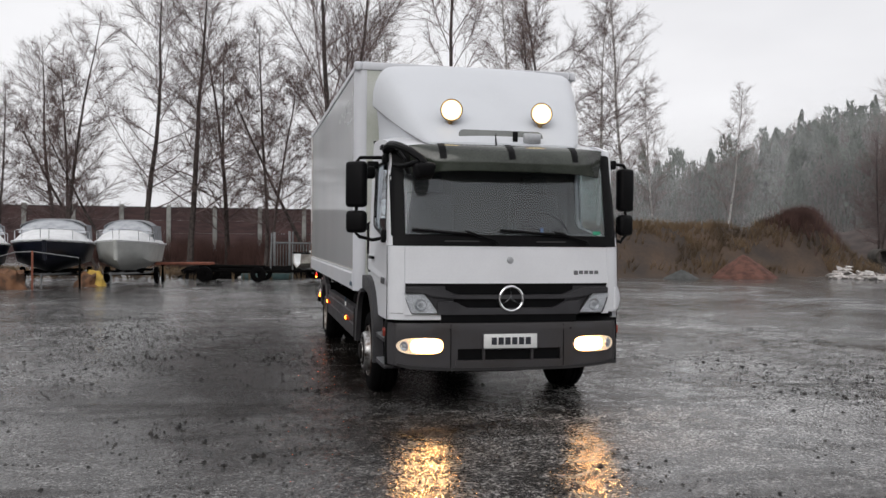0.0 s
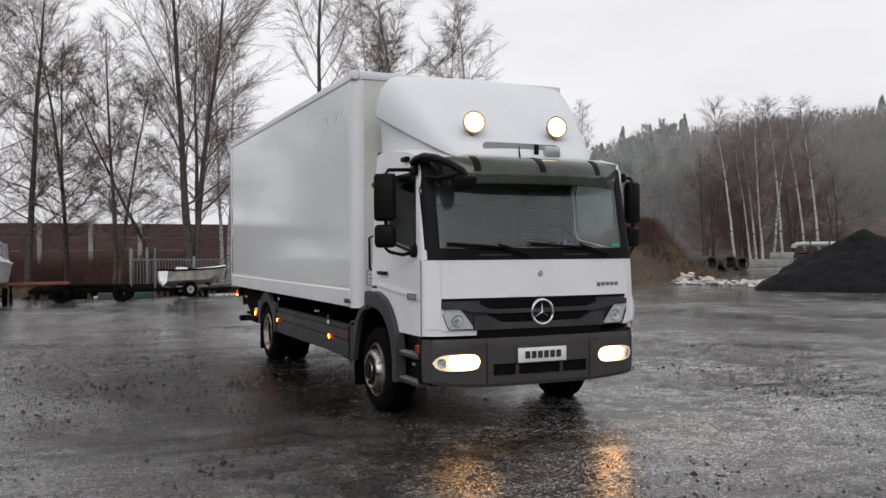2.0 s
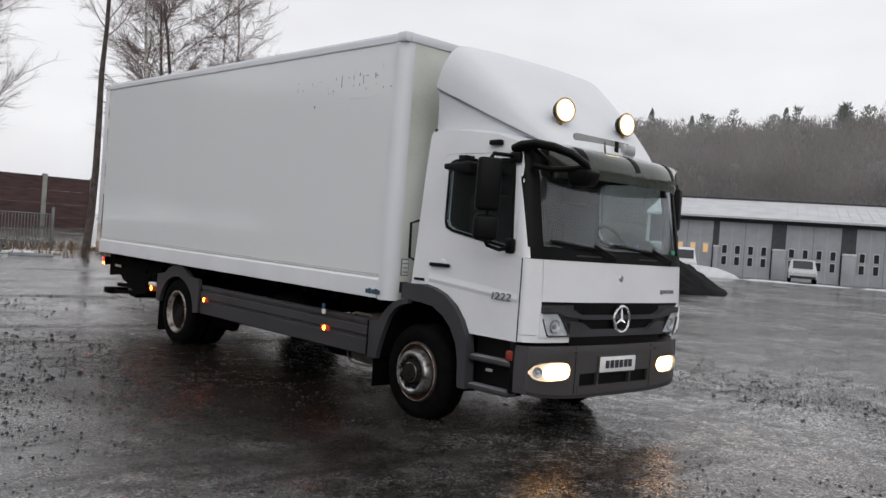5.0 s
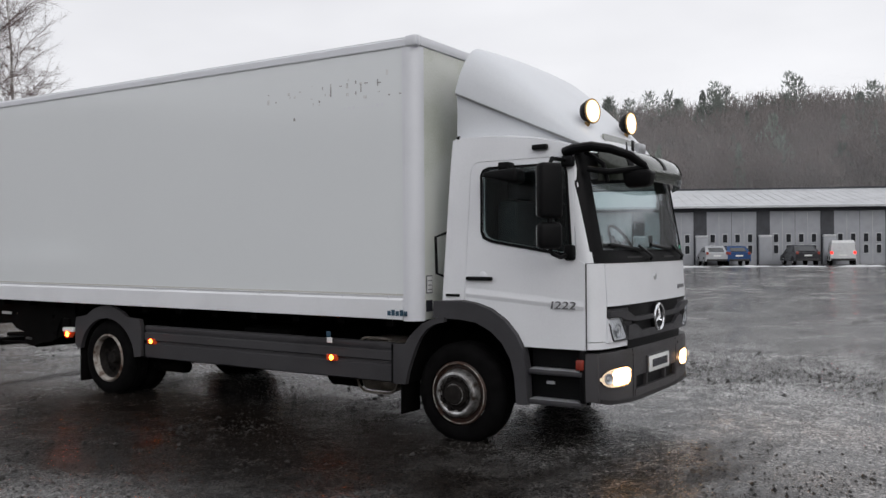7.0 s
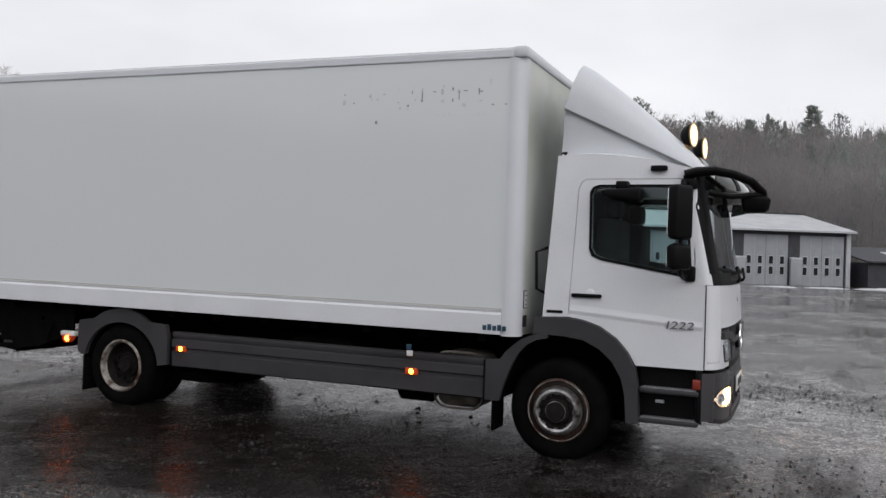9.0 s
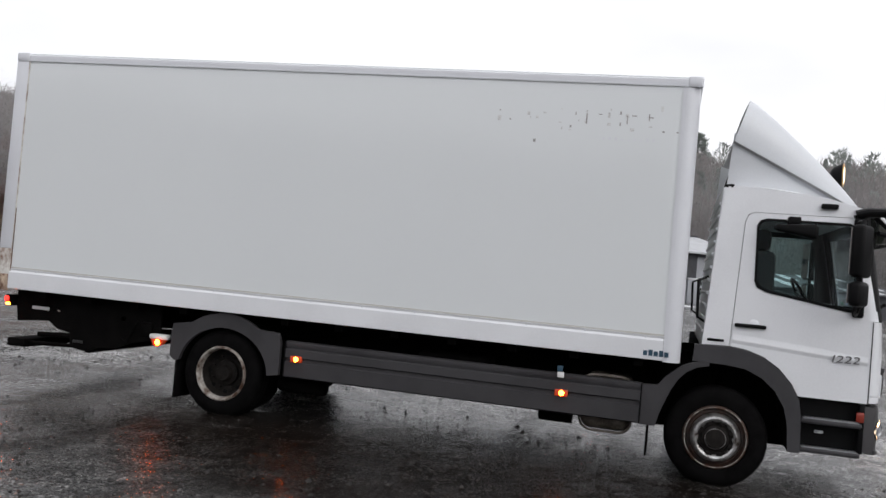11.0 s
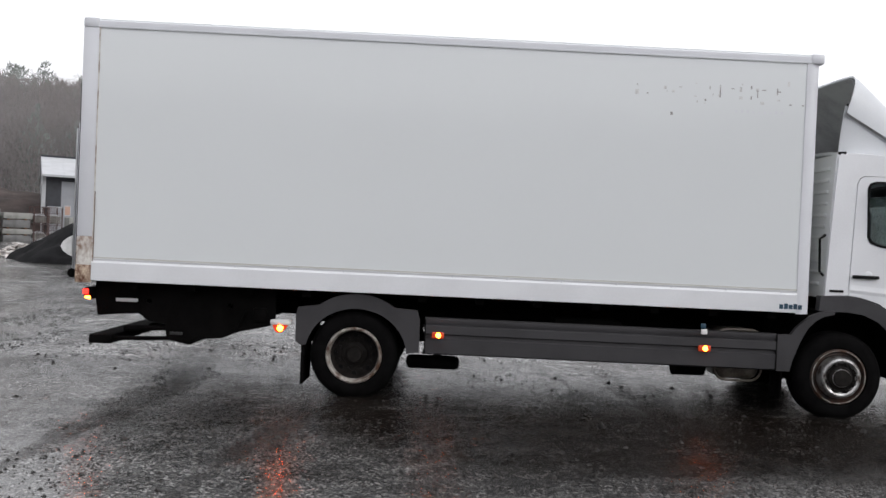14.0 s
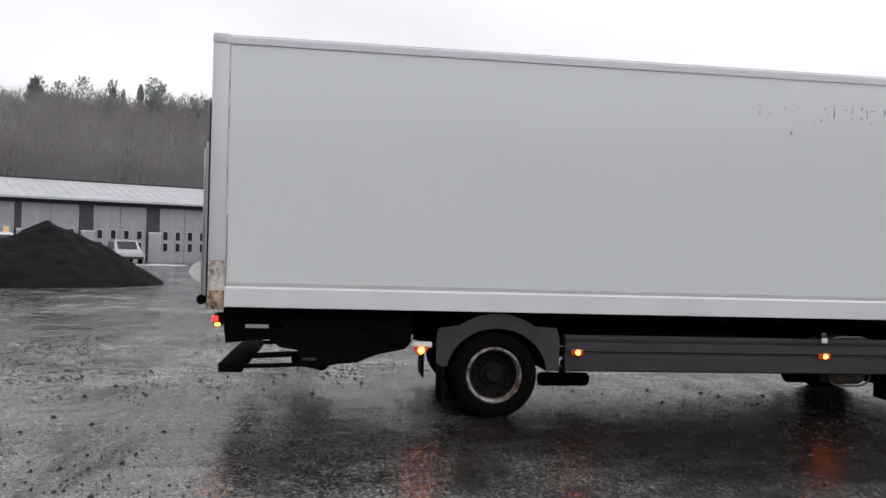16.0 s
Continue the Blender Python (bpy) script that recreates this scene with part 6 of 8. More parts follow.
def build_workshop():
    """Local x runs along the front, local y away from the yard."""
    wk = thing("workshop_building", "long grey workshop with snow-dusted roof and nine folding doors", "building", pose(BA.x, BA.y, BASE, 0, 0, BROT))
    # local frame: x along the front, y to the back
    def P(name, bm, material, parent=wk, label=""):
        return part(name, bm, material, parent, label)
    back = 18.0
    P("wall", box(B(), 0, 0.15, 0.2, back, -0.3, 4.4), M_TRIM)
    P("wall", box(B(), BL - 0.15, BL, 0.2, back, -0.3, 4.4), M_TRIM)
    P("wall", box(B(), 0, BL, back - 0.2, back, -0.3, 4.4), M_TRIM)
    for x in (0.0, BL - 0.15):
        b = B()
        plate(b, [(0, 4.4), (9, 6.15), (18, 4.4)], [], lambda y, z, x=x: Vector((x, y, z)), (0.15, 0, 0))
        P("gable", b, M_TRIM)
    b = B()
    sheet(b, lambda u, v: (-0.12 + (BL + 0.24) * u, -0.7 + (back + 1.4) * v, 4.36 + 1.88 * (1 - abs(2 * v - 1)) + 0.0), [0, 1], [0, 0.5, 1], (0, 0, 0.16))
    roof = P("roof", b, M_ROOF, wk, "pale roof dusted with snow")
    P("ridge_cap", box(B(), -0.12, BL + 0.12, 8.7, 9.3, 6.36, 6.50), M_PIER, roof)
    P("gutter", box(B(), -0.12, BL + 0.12, -0.82, -0.68, 4.36, 4.50), M_TRIM, roof)
    n = 60
    for k in range(n):                       # standing seams
        x = -0.10 + (BL + 0.16) * k / (n - 1)
        b = B()
        sheet(b, lambda u, v, x=x: (x + 0.04 * u, -0.68 + 9.6 * v, 4.54 + 1.86 * v), [0, 1], [0, 1], (0, 0, 0.014))
        P("roof_seam", b, M_ROOF, roof)
    P("fascia", box(B(), 0, BL, -0.02, 0.2, 4.10, 4.38), M_PIER)
    P("corner_trim", box(B(), -0.06, 0.18, -0.06, 0.2, -0.3, 4.36), M_TRIM)
    P("corner_trim", box(B(), BL - 0.35, BL + 0.02, -0.06, 0.2, -0.3, 4.36), M_TRIM)
    starts = [1.20] + [5.42 + 4.755 * k for k in range(8)]
    for k, x0 in enumerate(starts):
        x1 = x0 + 3.76
        # dark pier before the door, with a pale low box at its foot
        a = 0.18 if k == 0 else starts[k - 1] + 3.76
        P("pier", box(B(), a, x0, 0.0, 0.18, -0.3, 4.12), M_PIER)
        b = B()
        box(b, a + 0.12, x0 + 0.04, -0.32, 0.0, -0.3, 2.1, 0.02)
        lb = P("meter_box", b, M_DOORPANEL)
        b = B()
        box(b, a + 0.10, x0 + 0.06, -0.36, 0.02, 2.1, 2.26, 0.04)
        P("box_lid", b, M_SNOW if k else M_ROOF, lb, "snow lying on the box")
        door = P("folding_door", box(B(), x0, x1, 0.03, 0.12, -0.1, 4.08), M_DOORPANEL, wk, "pale grey folding door with small windows")
        for q in range(1, 4):
            P("door_seam", box(B(), x0 + 3.76 * q / 4 - 0.012, x0 + 3.76 * q / 4 + 0.012, 0.018, 0.04, -0.1, 4.08), M_TRIM if q != 2 else M_PIER, door)
        for q in range(4):
            cx = x0 + 3.76 * (q + 0.5) / 4 - 0.02
            for z in ((1.70,) if k == 0 else (0.84, 1.70)):
                b = B()
                box(b, cx - 0.21, cx + 0.21, 0.005, 0.05, z - 0.06, z + 0.68, 0.02)
                wi = P("door_window", b, M_TRIM, door)
                P("window_pane", box(B(), cx - 0.165, cx + 0.165, -0.004, 0.03, z, z + 0.62), (M_DIMWIN if q == 0 else M_WARMWIN) if k == 0 else M_WINDOW, wi)
    P("floor_slab", box(B(), 0, BL, -0.6, 0.0, -0.35, 0.0), M_CONCRETE)
    return wk


build_workshop()


def local_to_world(s, d, z=0.0):
    """A place s metres along the workshop's front and d metres out into the yard."""
    p = BA + BD * s + Vector((BD.y, -BD.x, 0)) * d
    return p.x, p.y, z


# low neighbour with a snow-patched roof
def build_shed():
    x, y, _ = local_to_world(49.5, 1.0)
    sh = thing("low_shed", "low dark shed with a snow-patched roof", "shed", pose(x, y, 0.3, 0, 0, BROT))
    part("wall", box(B(), -5.5, 9, 0, 6, -0.4, 2.15), M_PIER, sh)
    part("wall_panel", box(B(), -0.2, 4.5, -0.05, 0.01, 0, 2.1), M_DOORPANEL, sh)
    b = B()
    sheet(b, lambda u, v: (-5.9 + 15.4 * u, -0.5 + 7 * v, 2.15 + 1.3 * v), [0, 1], [0, 1], (0, 0, 0.12))
    roof = part("roof", b, M_PIER, sh)
    rnd = random.Random(3)
    for k in range(14):
        cx, cv = rnd.uniform(-5, 8.5), rnd.uniform(0.05, 0.9)
        b = B()
        w, l = rnd.uniform(0.3, 0.9), rnd.uniform(0.05, 0.2)
        sheet(b, lambda u, v, cx=cx, cv=cv, w=w, l=l: (cx + w * u * (1 - 0.3 * abs(v)), -0.5 + 7 * (cv + l * v), 2.29 + 1.3 * (cv + l * v) + 0.03 * (1 - u * u)), steps(-1, 1, 4), steps(-1, 1, 3), (0, 0, -0.02))
        part("snow_patch", b, M_SNOW, roof)


build_shed()


# ---------------------------------------------------------------- vehicles by the workshop
def car(label, at, turn, paint, l=4.4, w=1.78, h=1.48, van=False, lights=False):
    """A parked car; local -y is its front."""
    c = thing("delivery_van" if van else "car", label, "van" if van else "car", pose(*at, 0, 0, turn), "cars by the workshop")
    if van:
        prof = [(-l / 2, 0.35), (-l / 2 + 0.03, 0.85), (-l / 2 + 0.75, 1.05), (-l / 2 + 1.35, h * 0.93), (-l / 2 + 1.7, h), (l / 2 - 0.12, h), (l / 2, h * 0.9), (l / 2, 0.35)]
    else:
        prof = [(-l / 2, 0.35), (-l / 2 + 0.04, 0.70), (-l / 2 + 0.9, 0.92), (-l / 2 + 1.65, h * 0.97), (-l / 2 + 2.2, h), (l / 2 - 0.95, h * 0.97), (l / 2 - 0.25, 0.98), (l / 2, 0.90), (l / 2, 0.35)]
    b = B()
    n = len(prof)
    rows = []
    for sx in (-1, -0.8, 0.8, 1):
        rows.append([b.verts.new((sx * w / 2 * (1 - 0.16 * max(0, (z - 0.9) / (h - 0.9)) * (abs(sx) == 1)), y, z - (0.05 if abs(sx) == 1 else 0))) for y, z in prof])
    for r0, r1 in zip(rows, rows[1:]):
        for k in range(n):
            b.faces.new((r0[k], r0[(k + 1) % n], r1[(k + 1) % n], r1[k]))
    b.faces.new(rows[0])
    b.faces.new(rows[-1][::-1])
    bmesh.ops.recalc_face_normals(b, faces=b.faces[:])
    part("body", b, paint, c)
    y0, y1 = (l / 2 - 0.02, l / 2 + 0.012)
    if not van:
        part("rear_window", sheet(B(), lambda u, v: (u * (w / 2 - 0.28), l / 2 - 0.27 - 0.62 * v + 0.02, 1.02 + (h - 0.14 - 1.0) * v), [-1, 1], [0, 1], (0, 0.02, 0.012)), M_CARGLASS, c)
        part("windscreen", sheet(B(), lambda u, v: (u * (w / 2 - 0.26), -l / 2 + 0.98 + 0.62 * v, 0.98 + (h - 0.12 - 0.98) * v), [-1, 1], [0, 1], (0, -0.03, 0.012)), M_CARGLASS, c)
    else:
        part("windscreen", sheet(B(), lambda u, v: (u * (w / 2 - 0.2), -l / 2 + 0.80 + 0.50 * v, 1.1 + (h * 0.9 - 1.1) * v), [-1, 1], [0, 1], (0, -0.03, 0.012)), M_CARGLASS, c)
    for s in (-1, 1):
        part("side_window", sheet(B(), lambda u, v, s=s: (s * (w / 2 * (1 - 0.10 * v) + 0.004), (-l / 2 + 1.35 + 0.5 * v) + u * ((0.9 if van else 2.0) - 0.75 * v), 0.98 + (h - 0.16 - 0.98) * v), [0, 1], [0, 1], (-s * 0.02, 0, 0)), M_CARGLASS, c)
        lamp = part("tail_lamp", box(B(), min(s * (w / 2 - 0.2), s * (w / 2 - 0.02)), max(s * (w / 2 - 0.2), s * (w / 2 - 0.02)), y0, y1, 0.80, 1.0, 0.01), M_RED if lights else M_AMBEROFF, c)
        part("headlamp", box(B(), min(s * (w / 2 - 0.4), s * (w / 2 - 0.08)), max(s * (w / 2 - 0.4), s * (w / 2 - 0.08)), -l / 2 - 0.01, -l / 2 + 0.05, 0.58, 0.70, 0.01), M_LENS, c)
        for yy in (-l / 2 + 0.85, l / 2 - 0.85):
            b = B()
            lathe(b, [(0.2, 0.0), (0.31, 0.0), (0.32, -0.03), (0.32, -0.2), (0.2, -0.2)], (s * (w / 2 + 0.01), yy, 0.32), "x", 20, s)
            whl = part("wheel", b, M_RUBBER, c)
            b = B()
            lathe(b, [(0.0, -0.02), (0.2, -0.01)], (s * (w / 2 + 0.01), yy, 0.32), "x", 16, s)
            part("rim", b, M_ALUGREY, whl)
    part("number_plate", box(B(), -0.26, 0.26, y0, y1 + 0.004, 0.66, 0.77), M_PLATE, c)
    part("bumper", box(B(), -w / 2 + 0.05, w / 2 - 0.05, y0 - 0.02, y1 + 0.01, 0.32, 0.48, 0.02), M_DGREY, c)
    part("bumper", box(B(), -w / 2 + 0.08, w / 2 - 0.08, -l / 2 - 0.02, -l / 2 + 0.02, 0.32, 0.50, 0.02), M_DGREY, c)
    return c


def parked(label, s, d, turn, paint, **k):
    x, y, _ = local_to_world(s, d)
    return car(label, (x, y, 0.40), turn, paint, **k)


NOSE = BROT - 180                 # cars stand nose to the doors
parked("silver car parked nose to a workshop door", 19.65, 2.3, NOSE, M_CARSILVER, l=3.9, w=1.62, h=1.44)
parked("dark blue car parked nose to a workshop door", 21.2, 2.4, NOSE, M_CARBLUE, l=3.9, w=1.62, h=1.44)
parked("black car parked nose to a workshop door", 25.9, 2.6, NOSE, M_CARBLACK, l=4.2, w=1.70, h=1.48)
parked("white van with glowing tail lamps by a workshop door", 28.8, 2.7, NOSE - 14, M_CARWHITE, l=4.2, w=1.72, h=1.78, van=True, lights=True)
parked("white car standing in front of a workshop door", 11.3, 4.5, NOSE + 180, M_CARSILVER, h=1.62)
parked("white van partly hidden by the black heap", 3.3, 5.5, NOSE + 188, M_CARWHITE, l=4.6, w=1.85, h=1.9, van=True)


# ---------------------------------------------------------------- heaps, snow, bank
def heap(name, label, centre, rx, ry, h, turn, material, category, rough=0.12, seed=0, sharp=1.15, kind=""):
    """A tipped heap of loose stuff: a rounded cone with an uneven outline."""
    b = B()
    n, rings = 64, 22
    top = b.verts.new((0, 0, h))
    prev = None
    for i in range(1, rings + 1):
        t = i / rings
        ring = []
        for k in range(n):
            a = 2 * math.pi * k / n
            wob = 1 + 0.10 * noise.noise(Vector((math.cos(a) * 1.3, math.sin(a) * 1.3, seed))) + 0.04 * noise.noise(Vector((math.cos(a) * 4, math.sin(a) * 4, seed)))
            x, y = rx * t * wob * math.cos(a), ry * t * wob * math.sin(a)
            z = h * (1 - t ** sharp) * (1 - 0.05 * t) if t < 1 else -0.15
            z += rough * (1 - t * 0.6) * noise.noise(Vector((x * 0.9, y * 0.9, seed))) + 0.4 * rough * noise.noise(Vector((x * 3.1, y * 3.1, seed))) if t < 1 else 0
            ring.append(b.verts.new((x, y, z)))
        for k in range(n):
            if prev is None:
                b.faces.new((top, ring[k], ring[(k + 1) % n]))
            else:
                b.faces.new((prev[k], ring[k], ring[(k + 1) % n], prev[(k + 1) % n]))
        prev = ring
    ob = put(name, b, material, sharp=60)
    ob.matrix_basis = pose(*centre, 0, 0, turn)
    return tagged(ob, label, category, kind=kind)


heap("asphalt_heap", "tall heap of black crushed asphalt on the yard", (27.8, 19.9, 0.03), 4.9, 4.5, 2.52, -25, M_ASPH, "heap", 0.34, 1, 1.16)
heap("brick_rubble_heap", "small heap of red crushed brick below the bank", (20.3, 29.3, 0), 1.65, 1.4, 1.10, 0, M_REDSAND, "heap", 0.08, 5)
heap("grey_gravel_heap", "small heap of grey gravel", (16.6, 28.3, 0), 0.85, 0.7, 0.42, 0, M_GREYSAND, "heap", 0.06, 6)
rnd = random.Random(8)
for k in range(11):
    x, y, _ = local_to_world(1.5 + 3.8 * k + rnd.uniform(-0.4, 0.4), 9.5 + 0.03 * k + rnd.uniform(-0.4, 0.4))
    big = 0.62 if k < 2 else 0.13
    heap("snow_heap", "low heap of ploughed old snow", (x, y, ground_height(x, y) - 0.04), 2.0 + (0.6 if k < 3 else 0), 0.9, big * rnd.uniform(0.8, 1.2), BROT + rnd.uniform(-6, 6), M_SNOW, "snow heap", 0.08, 20 + k, 2.2)


def bank_height(x, y):
    """The overgrown earth bank behind the yard."""
    t = min(1, max(0, (x - 7.0) / 6)) * min(1, max(0, (31.5 - x) / 5))
    c = 33.5 + 0.05 * (x - 18)
    q = max(0.0, 1 - abs(y - c) / 4.6)
    h = 2.55 * (q * q * (3 - 2 * q)) * (t * t * (3 - 2 * t))
    h += 0.75 * math.exp(-((x - 26.2) / 1.6) ** 2 - ((y - 33.0) / 2.0) ** 2)
    return h + (0.22 * noise.noise(Vector((x * 0.6, y * 0.6, 2))) + 0.12 * noise.noise(Vector((x * 1.7, y * 1.7, 7)))) * min(1, h)


b = B()
sheet(b, lambda u, v: (u, v, bank_height(u, v) - 0.12), steps(6, 33, 70), steps(28.3, 39, 34))
tagged(put("earth_bank", b, M_BANK, sharp=70), "overgrown brown earth bank with dead grass", "bank", kind="structure")


def tufts(name, label, count, place, hgt, material, seed, lean=0.5, width=0.02):
    rnd = random.Random(seed)
    verts, faces = [], []
    for _ in range(count):
        p = place(rnd)
        if p is None:
            continue
        x, y, z = p
        for _ in range(5):
            a, l = rnd.uniform(0, 6.28), rnd.uniform(0.5, 1.0) * hgt
            dx, dy = math.cos(a) * l * lean * rnd.random(), math.sin(a) * l * lean * rnd.random()
            k = len(verts)
            w = width * rnd.uniform(0.7, 1.4)
            verts += [(x - w, y, z), (x + w, y + w, z), (x + dx, y + dy, z + l)]
            faces.append((k, k + 1, k + 2))
    me = bpy.data.meshes.new(name)
    me.from_pydata(verts, [], faces)
    me.materials.append(material)
    return tagged(new(name, me), label, "grass", kind="stuff")


def on_bank(r):
    x, y = r.uniform(8, 31), r.uniform(29.0, 37)
    h = bank_height(x, y)
    if h < 0.25 or noise.noise(Vector((x * 0.5, y * 0.5, 4))) < -0.25:
        return None
    if x < 17.5 and y < 32.3 and r.random() < 0.85:
        return None
    return x, y, h - 0.15


tufts("dead_grass", "dead yellow-brown grass on the bank", 5000, on_bank, 0.55, M_GRASS, 3, 0.7, 0.022)


def on_spike(r):
    x, y = r.gauss(26.2, 0.75), r.gauss(33.0, 0.6)
    return x, y, bank_height(x, y) - 0.1


tufts("bank_shrub", "dense reddish-brown shrub on the bank", 520, on_spike, 0.85, M_SHRUB, 5, 0.5, 0.02)


# pile of broken pale chunks with snow on them
chunks = thing("snow_chunk_pile", "low pile of broken pale dirty snow chunks", "snow pile")
rnd = random.Random(9)
for k in range(190):
    u = rnd.random()
    off = rnd.gauss(0, 0.55)
    x, y = 24.7 + 2.9 * u + 0.75 * off, 28.5 - 4.4 * u + 0.60 * off
    z = 0.05 + 0.60 * max(0, 1 - abs(off) / 1.1) * rnd.random() * (0.55 + 0.45 * math.sin(7 * u + 1))
    b = B()
    bmesh.ops.create_icosphere(b, subdivisions=1, radius=rnd.uniform(0.09, 0.27))
    for v in b.verts:
        v.co = Vector((v.co.x * 1.9, v.co.y * 0.9, v.co.z * 0.45)) * rnd.uniform(0.50, 1.25)
    bmesh.ops.transform(b, matrix=pose(x, y, z, rnd.uniform(-30, 30), rnd.uniform(-25, 25), rnd.uniform(0, 180)), verts=b.verts[:])
    part("chunk", b, M_CHUNK, chunks)


# concrete pipes and blocks behind the heap
def blocks(at, turn, dims, label, name="concrete_block", material=None):
    b = B()
    l, w, h = dims
    box(b, -l / 2, l / 2, -w / 2, w / 2, 0, h, 0.03)
    ob = put(name, b, material or M_CONCRETE)
    ob.matrix_basis = pose(*at, 0, 0, turn)
    return tagged(ob, label, "concrete", "blocks by the heap")


STORE = pose(39.8, 33.0, ground_height(39.8, 33.0) - 0.02, 0, 0, -47)


def stored(u, v, z=0.0):
    """A place in the storage row: u along the row, v back from the yard."""
    return tuple(STORE @ Vector((1.22 * u, v, 0.92 * z)))


for x, y, z, l, h in ((40.75, 37.95, 0.20, 4.0, 0.36), (40.75, 37.95, 0.57, 4.0, 0.57), (41.0, 37.7, 1.15, 1.6, 0.46)):
    blocks((x, y, z), -47, (l, 0.9, h), "pale concrete slab with a crust of snow, in a stack")
for u, v, z, l, h, pale in ((1.62, 0.2, 0.0, 1.3, 0.40, 0), (1.66, 0.2, 0.46, 1.35, 0.34, 1), (1.60, 0.2, 0.88, 1.25, 0.50, 0), (1.64, 0.2, 1.44, 1.35, 0.40, 1)):
    blocks(stored(u, v, z), -47 + 5 * math.sin(9 * z + u), (1.22 * l, 0.9, 0.92 * h), "pale concrete slab with a crust of snow, in a stack" if pale else "long grey concrete slab in a stack", material=M_CONCRETE if pale else M_SLAB)
for u in (1.2, 2.0):                       # spacers that the slabs lie on
    for z, hh in ((0.40, 0.065), (0.80, 0.085), (1.38, 0.065)):
        b = B()
        box(b, -0.05, 0.05, -0.4, 0.4, 0, 0.92 * hh)
        ob = put("timber_spacer", b, M_RUSTHEAVY)
        ob.matrix_basis = pose(*stored(u, 0.1, z - 0.005), 0, 0, -47)
        tagged(ob, "dark timber spacer between concrete slabs", "timber", "spacers of the slabs")


def steel_stack():
    """Rusty steel tubes in rows, a pale batten between, and a wide galvanised duct on top."""
    st = thing("steel_tube_stack", "stack of rusty brown steel tubes with a pale duct on top", "steel stack", STORE @ Matrix.Diagonal((1.22, 1.1, 0.92, 1)))
    rr = random.Random(31)
    for row in range(5):
        z = 0.16 + 0.285 * row + (0.05 if row > 2 else 0)
        for k in range(3):
            b = B()
            e = rr.uniform(-0.12, 0.12)
            tube(b, [(-1.45 + e, 0.30 * k - 0.2, z), (0.80 + e, 0.30 * k - 0.2, z)], 0.142, 12)
            part("steel_tube", b, M_STEELRUST, st)
    for z in (0.885, 1.60):
        b = B()
        box(b, -1.42, 0.82, -0.36, 0.60, z - 0.012, z + 0.045)
        part("batten", b, M_CONCRETE if z < 1 else M_STEELRUST, st, "pale board between the tubes")
    b = B()
    tube(b, [(-1.50, -0.05, 1.66), (-1.46, -0.05, 1.82), (-1.32, -0.05, 1.90), (-1.1, -0.05, 1.91), (0.85, -0.05, 1.91)], 0.165, 14)
    part("duct", b, M_GALVPALE, st, "pale galvanised duct with a bent end")
    for u in (-0.72, 0.18):
        b = B()
        box(b, u - 0.035, u + 0.035, -0.44, -0.37, 0, 2.16)
        part("stake", b, M_STEELRUST, st, "rusty upright stake")


steel_stack()


def mesh_cage(u, v, z):
    cg = thing("mesh_cage", "rusty wire mesh cage with snow-covered goods inside", "cage", pose(*stored(u, v, z), 0, 0, -47), "mesh cages in the row")
    w, d, h = 0.78, 0.9, 1.06
    b = B()
    for x in (-w / 2, w / 2):
        for y in (-d / 2, d / 2):
            box(b, x - 0.025, x + 0.025, y - 0.025, y + 0.025, 0, h)
    for zz in (0.08, h - 0.02):
        for y in (-d / 2, d / 2):
            box(b, -w / 2, w / 2, y - 0.02, y + 0.02, zz - 0.02, zz + 0.02)
    part("cage_frame", b, M_STEELRUST, cg)
    for side_ in (-1, 1):
        b = B()
        for k in range(7):
            x = -w / 2 + w * (k + 0.5) / 7
            box(b, x - 0.008, x + 0.008, side_ * d / 2 - 0.006, side_ * d / 2 + 0.006, 0.08, h)
        for k in range(6):
            box(b, -w / 2, w / 2, side_ * d / 2 - 0.008, side_ * d / 2 + 0.008, 0.14 + 0.11 * k, 0.155 + 0.11 * k)
        part("mesh_panel", b, M_STEELRUST, cg)
    part("goods", box(B(), -w / 2 + 0.06, w / 2 - 0.06, -d / 2 + 0.08, d / 2 - 0.08, 0.06, 0.52, 0.05), M_CONCRETE, cg)
    b = B()
    sheet(b, lambda x, y: (x, y, 0.52 + 0.10 * (1 - abs(x) / 0.3) ** 0.5 + 0.05 * noise.noise(Vector((x * 6 + u, y * 6, z)))), steps(-0.27, 0.27, 6), steps(-0.34, 0.34, 6), (0, 0, -0.06))
    part("snow_cap", b, M_SNOW, cg)


for u in (2.70, 3.40):
    for z in (0.0, 1.152):
        mesh_cage(u, 0.2, z)
b = B()
box(b, -0.75, 0.75, -0.45, 0.45, 0, 1.55, 0.05)
ob = put("snow_covered_crate", b, M_CONCRETE)
ob.matrix_basis = pose(*stored(4.7, 0.3, 0.0), 0, 0, -47)
tagged(ob, "tall pale crate dusted with snow beside the cages", "crate")
b = B()
bmesh.ops.create_icosphere(b, subdivisions=2, radius=0.26)
for v in b.verts:
    v.co = Vector((v.co.x, v.co.y, (v.co.z + 0.2) * 1.05)) * (1 + 0.25 * noise.noise(v.co * 5))
ob = put("orange_sack", b, M_SACK)
ob.matrix_basis = pose(41.9, 36.75, 1.10, 0, 0, 20)
tagged(ob, "bright orange plastic sack on the concrete slabs", "sack")
heap("brush_slope", "reddish-brown overgrown slope below the woods", (60.0, 48.5, -0.2), 26, 8, 4.4, 121, M_BRUSH, "slope", 0.6, 41, 2.4, "structure")
